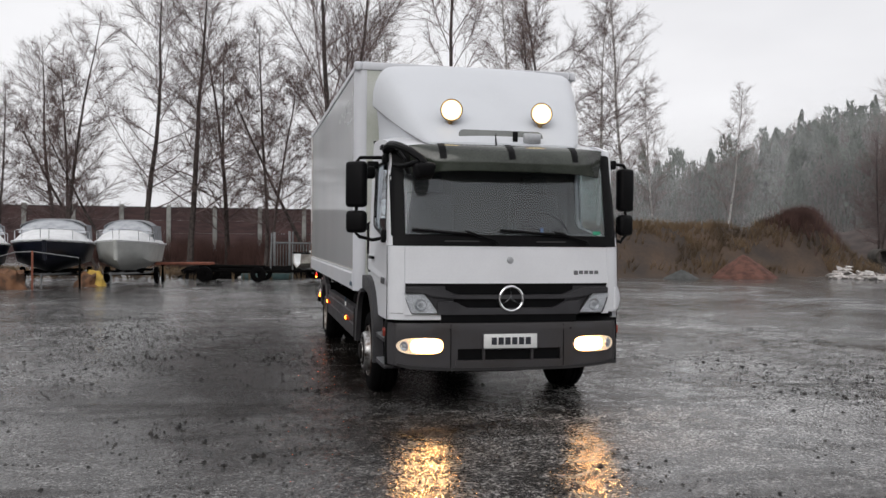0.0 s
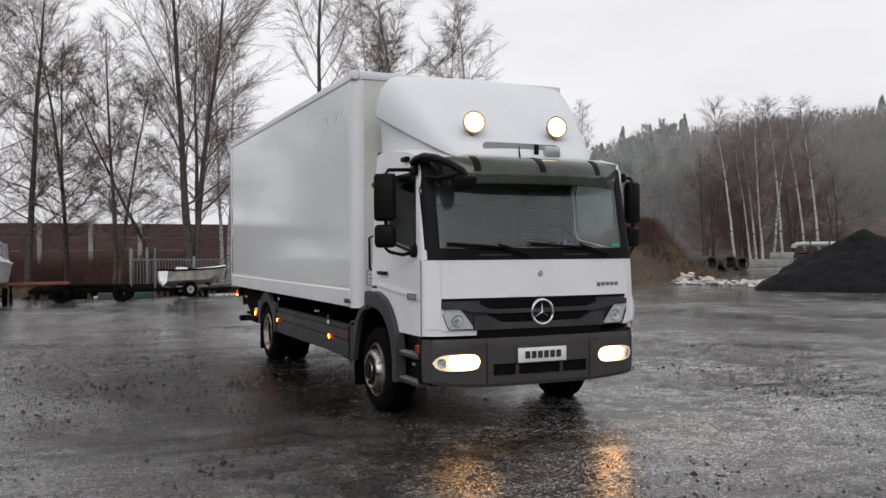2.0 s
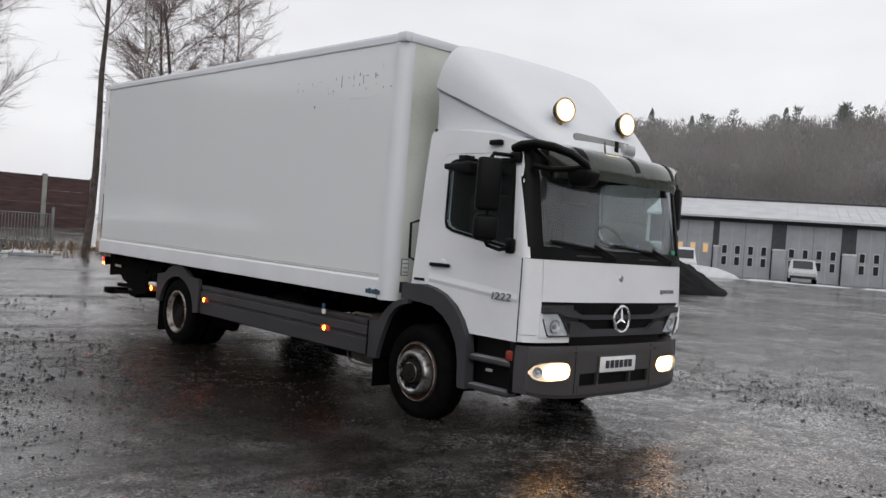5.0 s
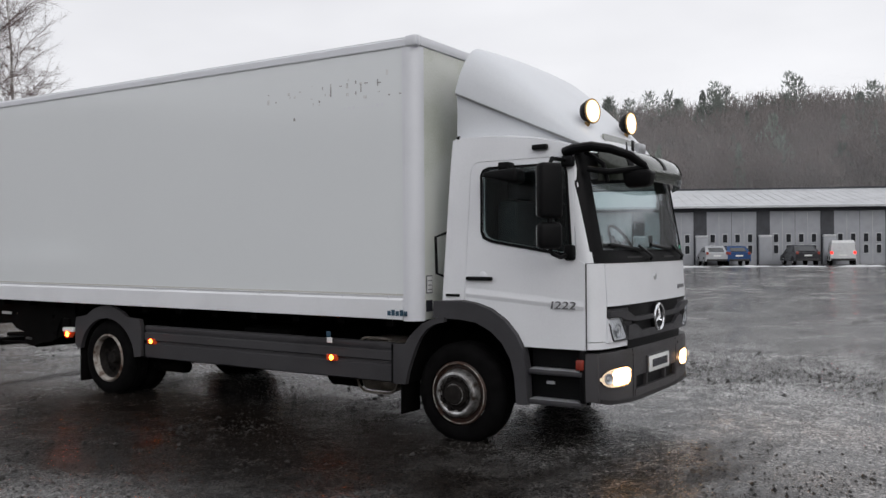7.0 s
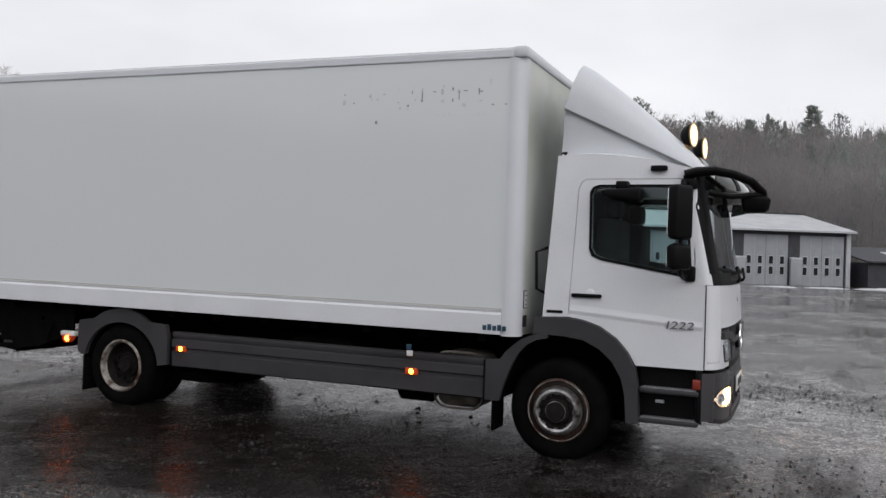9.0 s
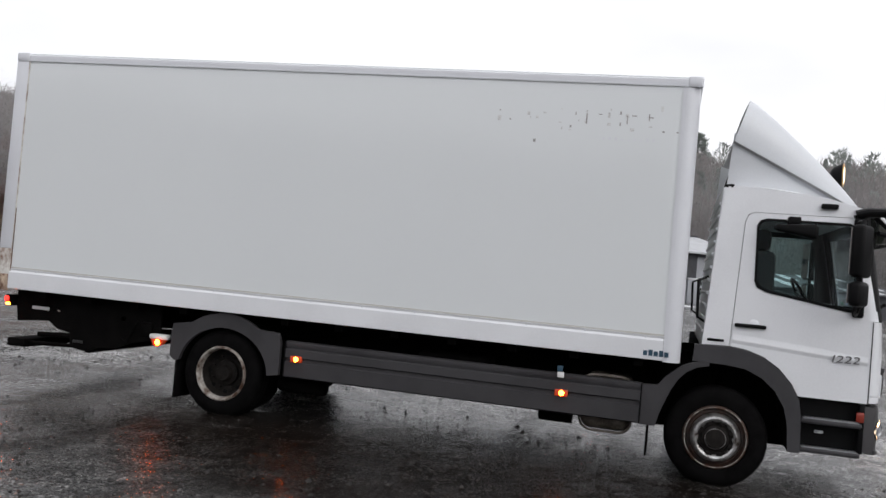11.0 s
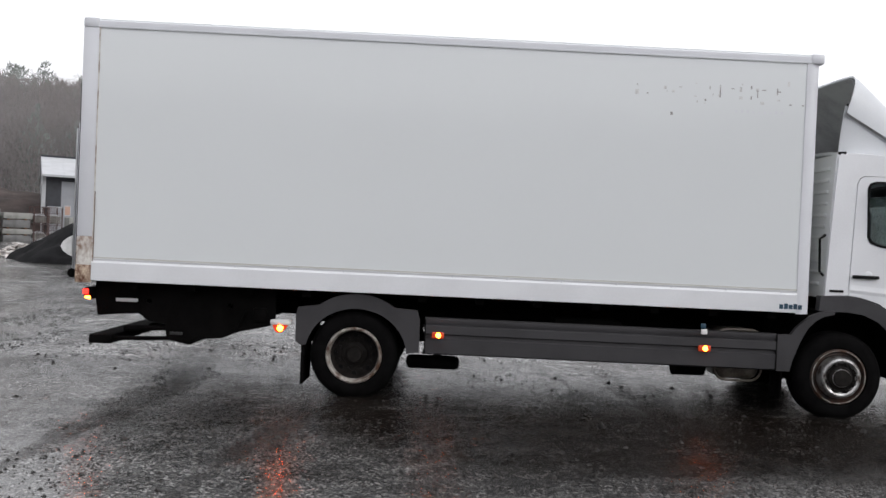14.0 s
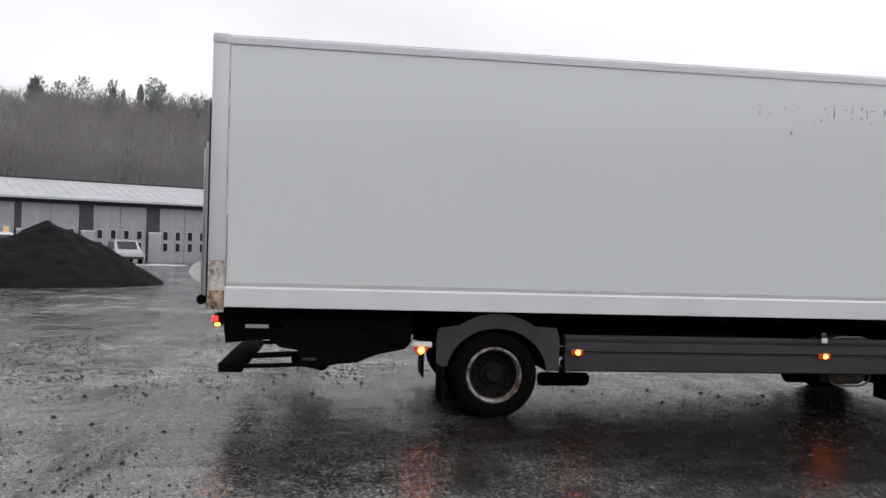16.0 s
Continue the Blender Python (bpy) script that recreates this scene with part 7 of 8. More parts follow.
for x, y, r in ((37.6, 41.3, 0.50), (38.45, 40.4, 0.52), (39.0, 39.8, 0.47)):
    b = B()
    lathe(b, [(r * 0.78, -0.8), (r, -0.8), (r, 0.8), (r * 0.78, 0.8), (r * 0.78, -0.8)], (0, 0, 0), "y", 24)
    ob = put("concrete_pipe", b, M_PIPE)
    ob.matrix_basis = pose(x, y, ground_height(x, y) + r * 0.98, 0, 0, -20)
    tagged(ob, "open mossy dark concrete pipe lying on the ground", "pipe", "concrete pipes")

# ---------------------------------------------------------------- noise barrier wall
WY = 74.0
def barrier():
    w = tagged(thing("wall_barrier", "brown boarded noise barrier with pale concrete posts", "wall"), kind="structure")
    xs = [-42.02 + 4.03 * k for k in range(17)]
    for x in xs:
        part("post", box(B(), x - 0.19, x + 0.19, WY - 0.2, WY + 0.12, -0.2, 4.70, 0.02), M_CONCRETE, w)
    for x0, x1 in zip(xs, xs[1:]):
        for r in range(4):
            part("board", box(B(), x0 + 0.19, x1 - 0.19, WY - 0.06, WY + 0.02, 1.135 * r - 0.1, 1.135 * r + 1.030, 0.0), M_PANEL, w)
    part("coping", box(B(), xs[0], xs[-1], WY - 0.09, WY + 0.05, 4.44, 4.51), M_DGREY, w)


barrier()

# roof with a chimney showing over the barrier
hut = thing("far_house", "pale grey house roof with a chimney behind the barrier", "house", pose(18.0, 112.0, 0, 0, 0, 8))
part("wall", box(B(), -5.0, 5.0, 0, 6.0, 0, 4.4), M_TRIM, hut)
b = B()
sheet(b, lambda u, v: (-5.3 + 10.6 * u, -0.4 + 6.8 * v, 4.4 + 1.1 * (1 - abs(2 * v - 1))), [0, 1], [0, 0.5, 1], (0, 0, 0.12))
hut_roof = part("roof", b, M_ROOF, hut)
part("chimney", box(B(), 0.5, 1.7, 2.4, 3.5, 5.0, 7.2, 0.04), M_CONCRETE, hut_roof)

# ---------------------------------------------------------------- trees
def tree_mesh(seed, h, r0, lean, stems, limbs, up, spread_, twig_n, start, droop=0.0, twig_w=0.005):
    """A bare tree: trunk and crown meshes. Limbs leave the trunk, carry branches, and these carry fine twigs."""
    rnd = random.Random(seed)
    trunk, crown = B(), B()
    tv, tf = [], []

    def bend(p, d, length, n, wob, lift):
        pts = [p]
        for _ in range(n):
            d = (d + Vector((rnd.uniform(-wob, wob), rnd.uniform(-wob, wob), rnd.uniform(-wob, wob) + lift))).normalized()
            p = p + d * (length / n)
            pts.append(p)
        return pts

    def along(pts, t):
        f = t * (len(pts) - 1)
        i = min(int(f), len(pts) - 2)
        return pts[i].lerp(pts[i + 1], f - i), (pts[i + 1] - pts[i]).normalized()

    for st in range(stems):
        a = rnd.uniform(0, 6.28)
        k = 0.0 if stems == 1 else 0.10
        hs = h * (1 if st == 0 else rnd.uniform(0.75, 0.95))
        d = Vector((lean[0] + k * math.cos(a), lean[1] + k * math.sin(a), 1)).normalized()
        spine = bend(Vector((0.25 * st * math.cos(a), 0.25 * st * math.sin(a), -0.2)), d, hs, 9, 0.06, 0.03)
        tube(trunk, spine, r0 * (1 if st == 0 else 0.8), 7, 0.02)
        for i in range(limbs):
            t = start + (0.97 - start) * ((i + rnd.random()) / limbs)
            p, dirn = along(spine, t)
            az = i * 2.4 + rnd.uniform(-0.5, 0.5)
            ll = hs * spread_ * (0.22 + 0.78 * math.sin(math.pi * min(1.0, 0.30 + 0.68 * (t - start) / (1 - start))) ** 0.8) * rnd.uniform(0.65, 1.15)
            el = up + 0.45 * t + rnd.uniform(-0.3, 0.25)
            d2 = Vector((math.cos(az) * math.cos(el), math.sin(az) * math.cos(el), math.sin(el)))
            limb = bend(p, d2, ll, 5, 0.16, 0.05 - droop)
            tube(crown, limb, max(0.016, r0 * 0.30 * (1.1 - t)), 4, 0.008, caps=False)
            nb = max(6, int(ll * 5.2))
            for j in range(nb):
                q, d3 = along(limb, 0.18 + 0.8 * (j + rnd.random()) / nb)
                d4 = (d3 * 1.2 + Vector((rnd.uniform(-1.1, 1.1), rnd.uniform(-1.1, 1.1), rnd.uniform(-0.7, 0.7) - droop))).normalized()
                bl = max(0.5, ll * rnd.uniform(0.25, 0.5))
                br = bend(q, d4, bl, 3, 0.2, 0.04 - droop * 1.5)
                tube(crown, br, 0.009, 3, 0.004, caps=False)
                for m in range(int(twig_n * 1.25)):
                    w, d5 = along(br, rnd.uniform(0.15, 1.0))
                    d6 = (d5 * 1.1 + Vector((rnd.uniform(-1, 1), rnd.uniform(-1, 1), rnd.uniform(-0.6, 0.7) - droop * 3))).normalized()
                    l = rnd.uniform(0.35, 0.95)
                    sd = d6.cross(Vector((rnd.uniform(-1, 1), rnd.uniform(-1, 1), 0.3))).normalized() * twig_w
                    e = w + d6 * l + Vector((0, 0, -droop * 0.25))
                    c = len(tv)
                    tv.extend((w - sd, w + sd, e))
                    tf.append((c, c + 1, c + 2))
    me = bpy.data.meshes.new("twigs")
    crown.to_mesh(me)
    cv = [v.co[:] for v in me.vertices]
    cf = [tuple(p.vertices) for p in me.polygons]
    n = len(cv)
    me2 = bpy.data.meshes.new("crown")
    me2.from_pydata(cv + [v[:] for v in tv], [], cf + [tuple(i + n for i in f) for f in tf])
    bpy.data.meshes.remove(me)
    crown.free()
    return trunk, me2


def tree(label, at, mesh, bark, twig=None, k=1.0, turn=0.0):
    t = thing("bare_tree", label, "tree", pose(*at, 0, 0, turn) @ Matrix.Scale(k, 4), "bare trees round the yard")
    trunk, crown = mesh
    part("trunk", trunk, bark, t)
    crown.materials.append(twig or M_TWIG)
    c = new("crown", crown)
    c.parent = t
    return t


ALDER = tree("tall bare tree with dark trunk behind the boats", (-7.9, 39.3, 0), tree_mesh(1, 15.5, 0.17, (0.03, 0), 1, 28, 0.40, 0.28, 15, 0.20, 0.01), M_BARK)
ALDER2 = tree("bare tree with dark trunk and wide twiggy crown", (-5.6, 40.0, 0), tree_mesh(2, 16.5, 0.18, (-0.02, 0), 1, 28, 0.48, 0.27, 15, 0.18, 0.01), M_BARK)
BUSHY = tree("dense purplish bare tree by the barrier", (-11.6, 39.7, 0), tree_mesh(3, 13.0, 0.12, (0.0, 0), 2, 24, 0.50, 0.25, 20, 0.14, 0.01), M_BARK)
tree("large many-stemmed bare tree with thick trunk", (1.7, 37.0, 0), tree_mesh(4, 20.0, 0.23, (0.02, 0), 2, 26, 0.72, 0.28, 15, 0.20), M_BARK)
BIRCH = tree("slender bare birch with pale trunk", (20.7, 47.9, 0), tree_mesh(5, 19.0, 0.15, (0.0, 0), 1, 32, 0.62, 0.17, 15, 0.24, 0.05), M_BIRCH, M_TWIGPALE)
WHITE = tree("leaning white-barked birch with a high thin crown", (40.4, 41.5, 0), tree_mesh(6, 12.6, 0.12, (-0.10, 0.02), 1, 22, 0.65, 0.17, 13, 0.50, 0.06), M_BIRCH, M_TWIGPALE)
LEANER = tree("thin dark tree leaning sharply", (-10.2, 40.5, 0), tree_mesh(7, 9.0, 0.11, (-0.45, 0), 1, 14, 0.7, 0.22, 10, 0.30), M_BARK)


tree("dark-trunked bare tree with a high forked crown", (5.8, 29.0, 0), tree_mesh(8, 16.0, 0.16, (0.01, 0), 1, 20, 0.62, 0.24, 12, 0.52), M_BARK)


def plant(proto, x, y, k, turn, z=0.0):
    return copy_thing(proto, pose(x, y, z, 0, 0, turn) @ Matrix.Scale(k, 4))


plant(BUSHY, -15.6, 43.0, 0.80, 70)
plant(LEANER, -9.2, 40.2, 0.9, 15)
plant(BUSHY, -3.7, 44.2, 1.18, 150)
plant(BUSHY, -1.7, 38.6, 0.98, 230)
plant(LEANER, 1.0, 39.0, 1.15, 8)
plant(ALDER, -13.0, 44.0, 0.8, 200)
plant(ALDER2, 3.2, 45.0, 0.95, 120)
plant(BIRCH, 5.6, 51.0, 0.92, 40)
plant(BIRCH, 6.4, 53.2, 0.90, 220)
plant(BUSHY, 14.5, 40.5, 1.36, 100)
plant(BIRCH, 23.4, 48.9, 1.12, 140)
plant(BIRCH, 11.5, 35.8, 0.94, 80)
plant(BIRCH, 27.8, 53.5, 0.76, 60)
plant(BIRCH, 29.4, 46.3, 0.66, 290)
plant(WHITE, 43.0, 42.1, 0.94, 10)
plant(WHITE, 43.5, 40.1, 0.99, 30)
plant(WHITE, 46.8, 41.0, 0.94, -15)
plant(WHITE, 47.7, 40.6, 1.03, 12)
plant(WHITE, 41.8, 41.4, 0.76, -35)
plant(WHITE, 45.8, 43.4, 0.92, 190)
plant(BIRCH, 41.5, 40.0, 0.66, 20)
plant(BUSHY, 47.0, 46.0, 0.9, 20)
for x, y, k, turn in ((44.3, 45.2, 0.74, 10), (46.8, 47.1, 0.84, 80), (49.3, 44.8, 0.70, 140), (42.1, 47.0, 0.72, 200), (51.6, 46.5, 0.79, 260), (45.6, 49.8, 0.86, 310), (54.6, 45.0, 0.72, 50)):
    plant(BUSHY, x, y, k, turn)


def on_brush(r):
    x = r.uniform(-12, 4)
    y = r.uniform(42, 50)
    if noise.noise(Vector((x * 0.3, y * 0.3, 1))) < -0.1:
        return None
    return x, y, 0


tufts("barrier_brush", "reddish-brown brush growing along the barrier", 2600, on_brush, 2.0, M_SHRUB, 6, 0.45, 0.012)
tufts("yard_edge_weeds", "dead weeds along the yard's edge", 1500, lambda r: (r.uniform(-16, 9), r.uniform(27.5, 40), 0), 0.35, M_GRASS, 7, 0.6, 0.012)

# ---------------------------------------------------------------- wooded hill
HX, HY = -6.0, 0.0
SKYLINE = ((0, 1.2), (20, 1.6), (27, 3.2), (33, 5.6), (36, 7.3), (40, 8.4), (48, 9.0), (62, 9.2), (72, 9.9), (84, 9.8), (92, 9.2), (110, 8.6), (130, 7.0))


def skyline(az):
    for (a, e), (a2, e2) in zip(SKYLINE, SKYLINE[1:]):
        if az <= a2:
            return e + (e2 - e) * max(0, (az - a) / (a2 - a))
    return SKYLINE[-1][1]


def hill(az, d):
    crest = max(0.5, math.tan(radians(skyline(az))) * 172 - 12.0)
    t = min(1, max(0, (d - 96) / 74))
    n = 1.2 * noise.noise(Vector((az * 0.12, d * 0.03, 0)))
    return crest * (t ** 0.85) + n * t - 0.3


def hill_xy(az, d):
    return HX + d * math.sin(radians(az)), HY + d * math.cos(radians(az))


# unseen woods all round the yard behind the walk, added to darken reflections
b = B()
sheet(b, lambda u, v: (*hill_xy(u, 105 + 25 * v), (-0.5, 23.0 + 3.5 * noise.noise(Vector((u * 0.13, 0, 4))) + 1.5 * noise.noise(Vector((u * 0.9, 0, 4))))[v]), steps(126, 345, 300), [0, 1])
tagged(put("unseen_woods_ring", b, M_FOREST, sharp=80), "unseen grey-brown ring of woods added to darken reflections", "woods", kind="structure")

b = B()
sheet(b, lambda u, v: (*hill_xy(u, v), hill(u, v)), steps(21, 126, 90), steps(94, 200, 26))
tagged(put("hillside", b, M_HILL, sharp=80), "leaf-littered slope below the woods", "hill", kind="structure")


def forest():
    rnd = random.Random(21)
    bv, bf, cv, cf, tv, tf = [], [], [], [], [], []

    def blade(V, F, p, q, w):
        d = (q - p).normalized()
        s = d.cross(Vector((rnd.uniform(-1, 1), rnd.uniform(-1, 1), rnd.uniform(-0.3, 0.3)))).normalized() * w
        k = len(V)
        V.extend(((p - s)[:], (p + s)[:], q[:]))
        F.append((k, k + 1, k + 2))
    for i in range(2300):
        az = rnd.uniform(24, 124)
        d = rnd.uniform(100, 178) if rnd.random() < 0.75 else rnd.uniform(165, 180)
        # clearing behind the bank
        if az < 38 and d < 150 and noise.noise(Vector((az * 0.2, d * 0.05, 5))) > 0.15:
            continue
        x, y = hill_xy(az, d)
        z = hill(az, d) - 0.3
        conifer = rnd.random() < (0.50 if az < 42 else 0.04 if az < 72 else 0.08)
        h = rnd.uniform(10.5, 14.0) * (1.12 if conifer and rnd.random() < 0.3 else 1)
        if d < 120:
            h *= 0.9
        r = rnd.uniform(0.06, 0.14)
        top = Vector((x + rnd.uniform(-0.6, 0.6), y + rnd.uniform(-0.6, 0.6), z + h * 0.97))
        k = len(tv)
        tv.extend(((x - r, y, z), (x + r, y, z), (x, y + r, z), tuple(top)))
        tf.extend(((k, k + 1, k + 3), (k + 1, k + 2, k + 3), (k + 2, k, k + 3)))
        # the dense heart of the crown: small upright clumps of twigs
        V, F = (cv, cf) if conifer else (bv, bf)
        for _ in range(110 if conifer else 190):
            t = rnd.uniform(0.05, 0.92)
            w = h * (0.17 * (1.02 - t) if conifer else 0.17 * (0.45 + 0.55 * t / 0.6) if t < 0.6 else 0.17 * math.sqrt(max(0.0, 1 - ((t - 0.6) / 0.38) ** 2)))
            a, e = rnd.uniform(0, 6.28), w * math.sqrt(rnd.random())
            c = Vector((x + e * math.cos(a), y + e * math.sin(a), z + h * t))
            a, q = rnd.uniform(0, 6.28), rnd.uniform(0.06, 0.18)
            d = Vector((math.cos(a) * q, math.sin(a) * q, 0))
            k = len(V)
            V.extend(((c - d)[:], (c + d + Vector((0, 0, rnd.uniform(-0.2, 0.2))))[:], (c + d * rnd.uniform(-1, 1) + Vector((0, 0, rnd.uniform(0.3, 0.9))))[:]))
            F.append((k, k + 1, k + 2))
        if conifer:
            pine = rnd.random() < 0.5
            lo = 0.5 if pine else 0.18
            for j in range(240):
                t = lo + (1 - lo) * rnd.random() ** 0.8
                c = Vector((x, y, z + h * t))
                w = h * (0.17 * math.sin(min(1, (t - lo) / (1 - lo) * 1.0 + 0.15) * 3.0) + 0.02 if pine else 0.20 * (1.03 - t))
                a = rnd.uniform(0, 6.28)
                o = Vector((math.cos(a), math.sin(a), 0.0))
                p = c + o * w * math.sqrt(rnd.random())
                blade(cv, cf, p, p + o * rnd.uniform(-0.1, 0.5) + Vector((0, 0, rnd.uniform(0.3, 0.8) if pine else rnd.uniform(-0.9, -0.35))), rnd.uniform(0.06, 0.18))
        else:
            for j in range(210):
                t = rnd.uniform(0.14, 1.0)
                c = Vector((x, y, z)).lerp(top, t)
                a = rnd.uniform(0, 6.28)
                w = h * 0.19 * math.sqrt(max(0.02, 1 - ((t - 0.62) / 0.42) ** 2)) if t > 0.62 else h * 0.19 * (0.35 + 0.65 * t / 0.62)
                p = c + Vector((math.cos(a), math.sin(a), 0)) * w * math.sqrt(rnd.random())
                q = p + Vector((math.cos(a) * rnd.uniform(-0.2, 0.9), math.sin(a) * rnd.uniform(-0.2, 0.9), rnd.uniform(-0.3, 1.2)))
                blade(bv, bf, p, q, rnd.uniform(0.03, 0.12) if t < 0.8 else rnd.uniform(0.02, 0.06))
    # tall pines standing over the skyline
    for i in range(30):
        az = rnd.uniform(52, 112)
        x, y = hill_xy(az, rnd.uniform(158, 172))
        z, h = hill(az, 165), rnd.uniform(12.0, 15.5)
        spruce = rnd.random() < 0.2
        for j in range(420):
            t = rnd.uniform(0.5, 1.0)
            w = h * (0.16 * (1.02 - t) / 0.5 if spruce else 0.15 * math.sin(min(1, max(0.0, 1.04 - t) / 0.42) * 2.6) ** 0.7)
            a = rnd.uniform(0, 6.28)
            c = Vector((x + w * math.cos(a) * rnd.random(), y + w * math.sin(a) * rnd.random(), z + h * t))
            blade(cv, cf, c, c + Vector((math.cos(a) * rnd.uniform(0.0, 0.5), math.sin(a) * rnd.uniform(0.0, 0.5), rnd.uniform(-0.8, -0.3) if spruce else rnd.uniform(0.25, 0.7))), rnd.uniform(0.06, 0.16))
    # the broad old pines whose layered crowns break the skyline
    for x, y, top, w in ((156.7, -0.8, 30.3, 4.6), (156.4, 9.7, 28.4, 3.4), (155.7, 18.6, 28.2, 3.0), (146.9, 60.7, 29.8, 4.0), (150.4, 48.8, 29.2, 3.6), (152.0, 41.8, 29.6, 3.8)):
        for layer in range(11):
            zl = top - 0.5 - 0.75 * layer + rnd.uniform(-0.3, 0.3)
            rl = w * min(1.0, 0.22 + 0.10 * layer) * rnd.uniform(0.7, 1.15)
            for bough in range(6):
                a, reach = rnd.uniform(0, 6.28), rl * rnd.uniform(0.55, 1.1)
                for j in range(26):
                    e = reach * math.sqrt(rnd.random())
                    c = Vector((x + e * math.cos(a + rnd.uniform(-0.4, 0.4)), y + e * math.sin(a + rnd.uniform(-0.4, 0.4)), zl - 0.12 * e + rnd.uniform(-0.55, 0.55)))
                    blade(cv, cf, c, c + Vector((rnd.uniform(-0.6, 0.6), rnd.uniform(-0.6, 0.6), rnd.uniform(0.1, 0.6))), rnd.uniform(0.08, 0.2))
        k = len(tv)
        tv.extend(((x - 0.22, y, top - 16), (x + 0.22, y, top - 16), (x, y + 0.22, top - 16), (x, y, top - 0.3)))
        tf.extend(((k, k + 1, k + 3), (k + 1, k + 2, k + 3), (k + 2, k, k + 3)))
    for name, V, F, m, label, cat in (("bare_woods", bv, bf, M_FOREST, "bare grey-brown deciduous woods on the hill", "woods"), ("conifers", cv, cf, M_CONIFER, "conifers among the bare woods, paled with haze in their colour", "woods"),
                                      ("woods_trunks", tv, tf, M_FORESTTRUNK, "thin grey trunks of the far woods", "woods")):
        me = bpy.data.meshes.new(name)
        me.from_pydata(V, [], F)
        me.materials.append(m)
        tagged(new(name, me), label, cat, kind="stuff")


forest()


# thin winter mist before and between the woods, its haze painted onto pale sheets
def mist_material():
    m = bpy.data.materials.new("painted_mist_sheet")
    m.use_nodes = True
    nt = m.node_tree
    nt.nodes.clear()
    out = nt.nodes.new("ShaderNodeOutputMaterial")
    tr, df, tl_ = nt.nodes.new("ShaderNodeBsdfTransparent"), nt.nodes.new("ShaderNodeBsdfDiffuse"), nt.nodes.new("ShaderNodeBsdfTranslucent")
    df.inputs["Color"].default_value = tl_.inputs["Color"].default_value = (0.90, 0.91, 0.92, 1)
    drop = nt.nodes.new("ShaderNodeMixShader")
    nt.links.new(df.outputs[0], drop.inputs[1])
    nt.links.new(tl_.outputs[0], drop.inputs[2])
    uv, sep = nt.nodes.new("ShaderNodeTexCoord"), nt.nodes.new("ShaderNodeSeparateXYZ")
    nt.links.new(uv.outputs["UV"], sep.inputs[0])
    ns = nt.nodes.new("ShaderNodeTexNoise")
    ns.inputs["Scale"].default_value, ns.inputs["Detail"].default_value = 0.035, 3.0
    nt.links.new(uv.outputs["Object"], ns.inputs["Vector"])

    def rng(src, a, b, c, d):
        r = nt.nodes.new("ShaderNodeMapRange")
        r.interpolation_type = "SMOOTHSTEP"
        for k, v in zip(("From Min", "From Max", "To Min", "To Max"), (a, b, c, d)):
            r.inputs[k].default_value = v
        nt.links.new(src, r.inputs["Value"])
        return r.outputs["Result"]
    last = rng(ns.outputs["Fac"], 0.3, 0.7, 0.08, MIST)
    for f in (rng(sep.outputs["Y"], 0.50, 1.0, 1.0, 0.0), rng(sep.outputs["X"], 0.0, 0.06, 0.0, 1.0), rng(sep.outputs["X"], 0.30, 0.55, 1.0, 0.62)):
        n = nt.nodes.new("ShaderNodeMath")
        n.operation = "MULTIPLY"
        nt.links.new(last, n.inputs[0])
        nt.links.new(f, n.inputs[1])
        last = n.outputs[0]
    mx = nt.nodes.new("ShaderNodeMixShader")
    nt.links.new(last, mx.inputs[0])
    nt.links.new(tr.outputs[0], mx.inputs[1])
    nt.links.new(drop.outputs[0], mx.inputs[2])
    nt.links.new(mx.outputs[0], out.inputs["Surface"])
    return m


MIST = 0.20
M_MIST = mist_material()
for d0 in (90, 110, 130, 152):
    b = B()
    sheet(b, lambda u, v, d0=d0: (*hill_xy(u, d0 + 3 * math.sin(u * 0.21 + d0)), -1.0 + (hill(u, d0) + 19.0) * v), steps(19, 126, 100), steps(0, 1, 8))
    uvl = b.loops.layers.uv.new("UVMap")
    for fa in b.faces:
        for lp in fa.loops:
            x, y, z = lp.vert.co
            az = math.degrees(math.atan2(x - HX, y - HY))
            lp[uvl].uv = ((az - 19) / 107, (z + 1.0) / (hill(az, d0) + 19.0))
    tagged(put("mist", b, M_MIST, sharp=80), "pale sheet painted as thin winter mist before the wooded hill", "mist", kind="stuff")

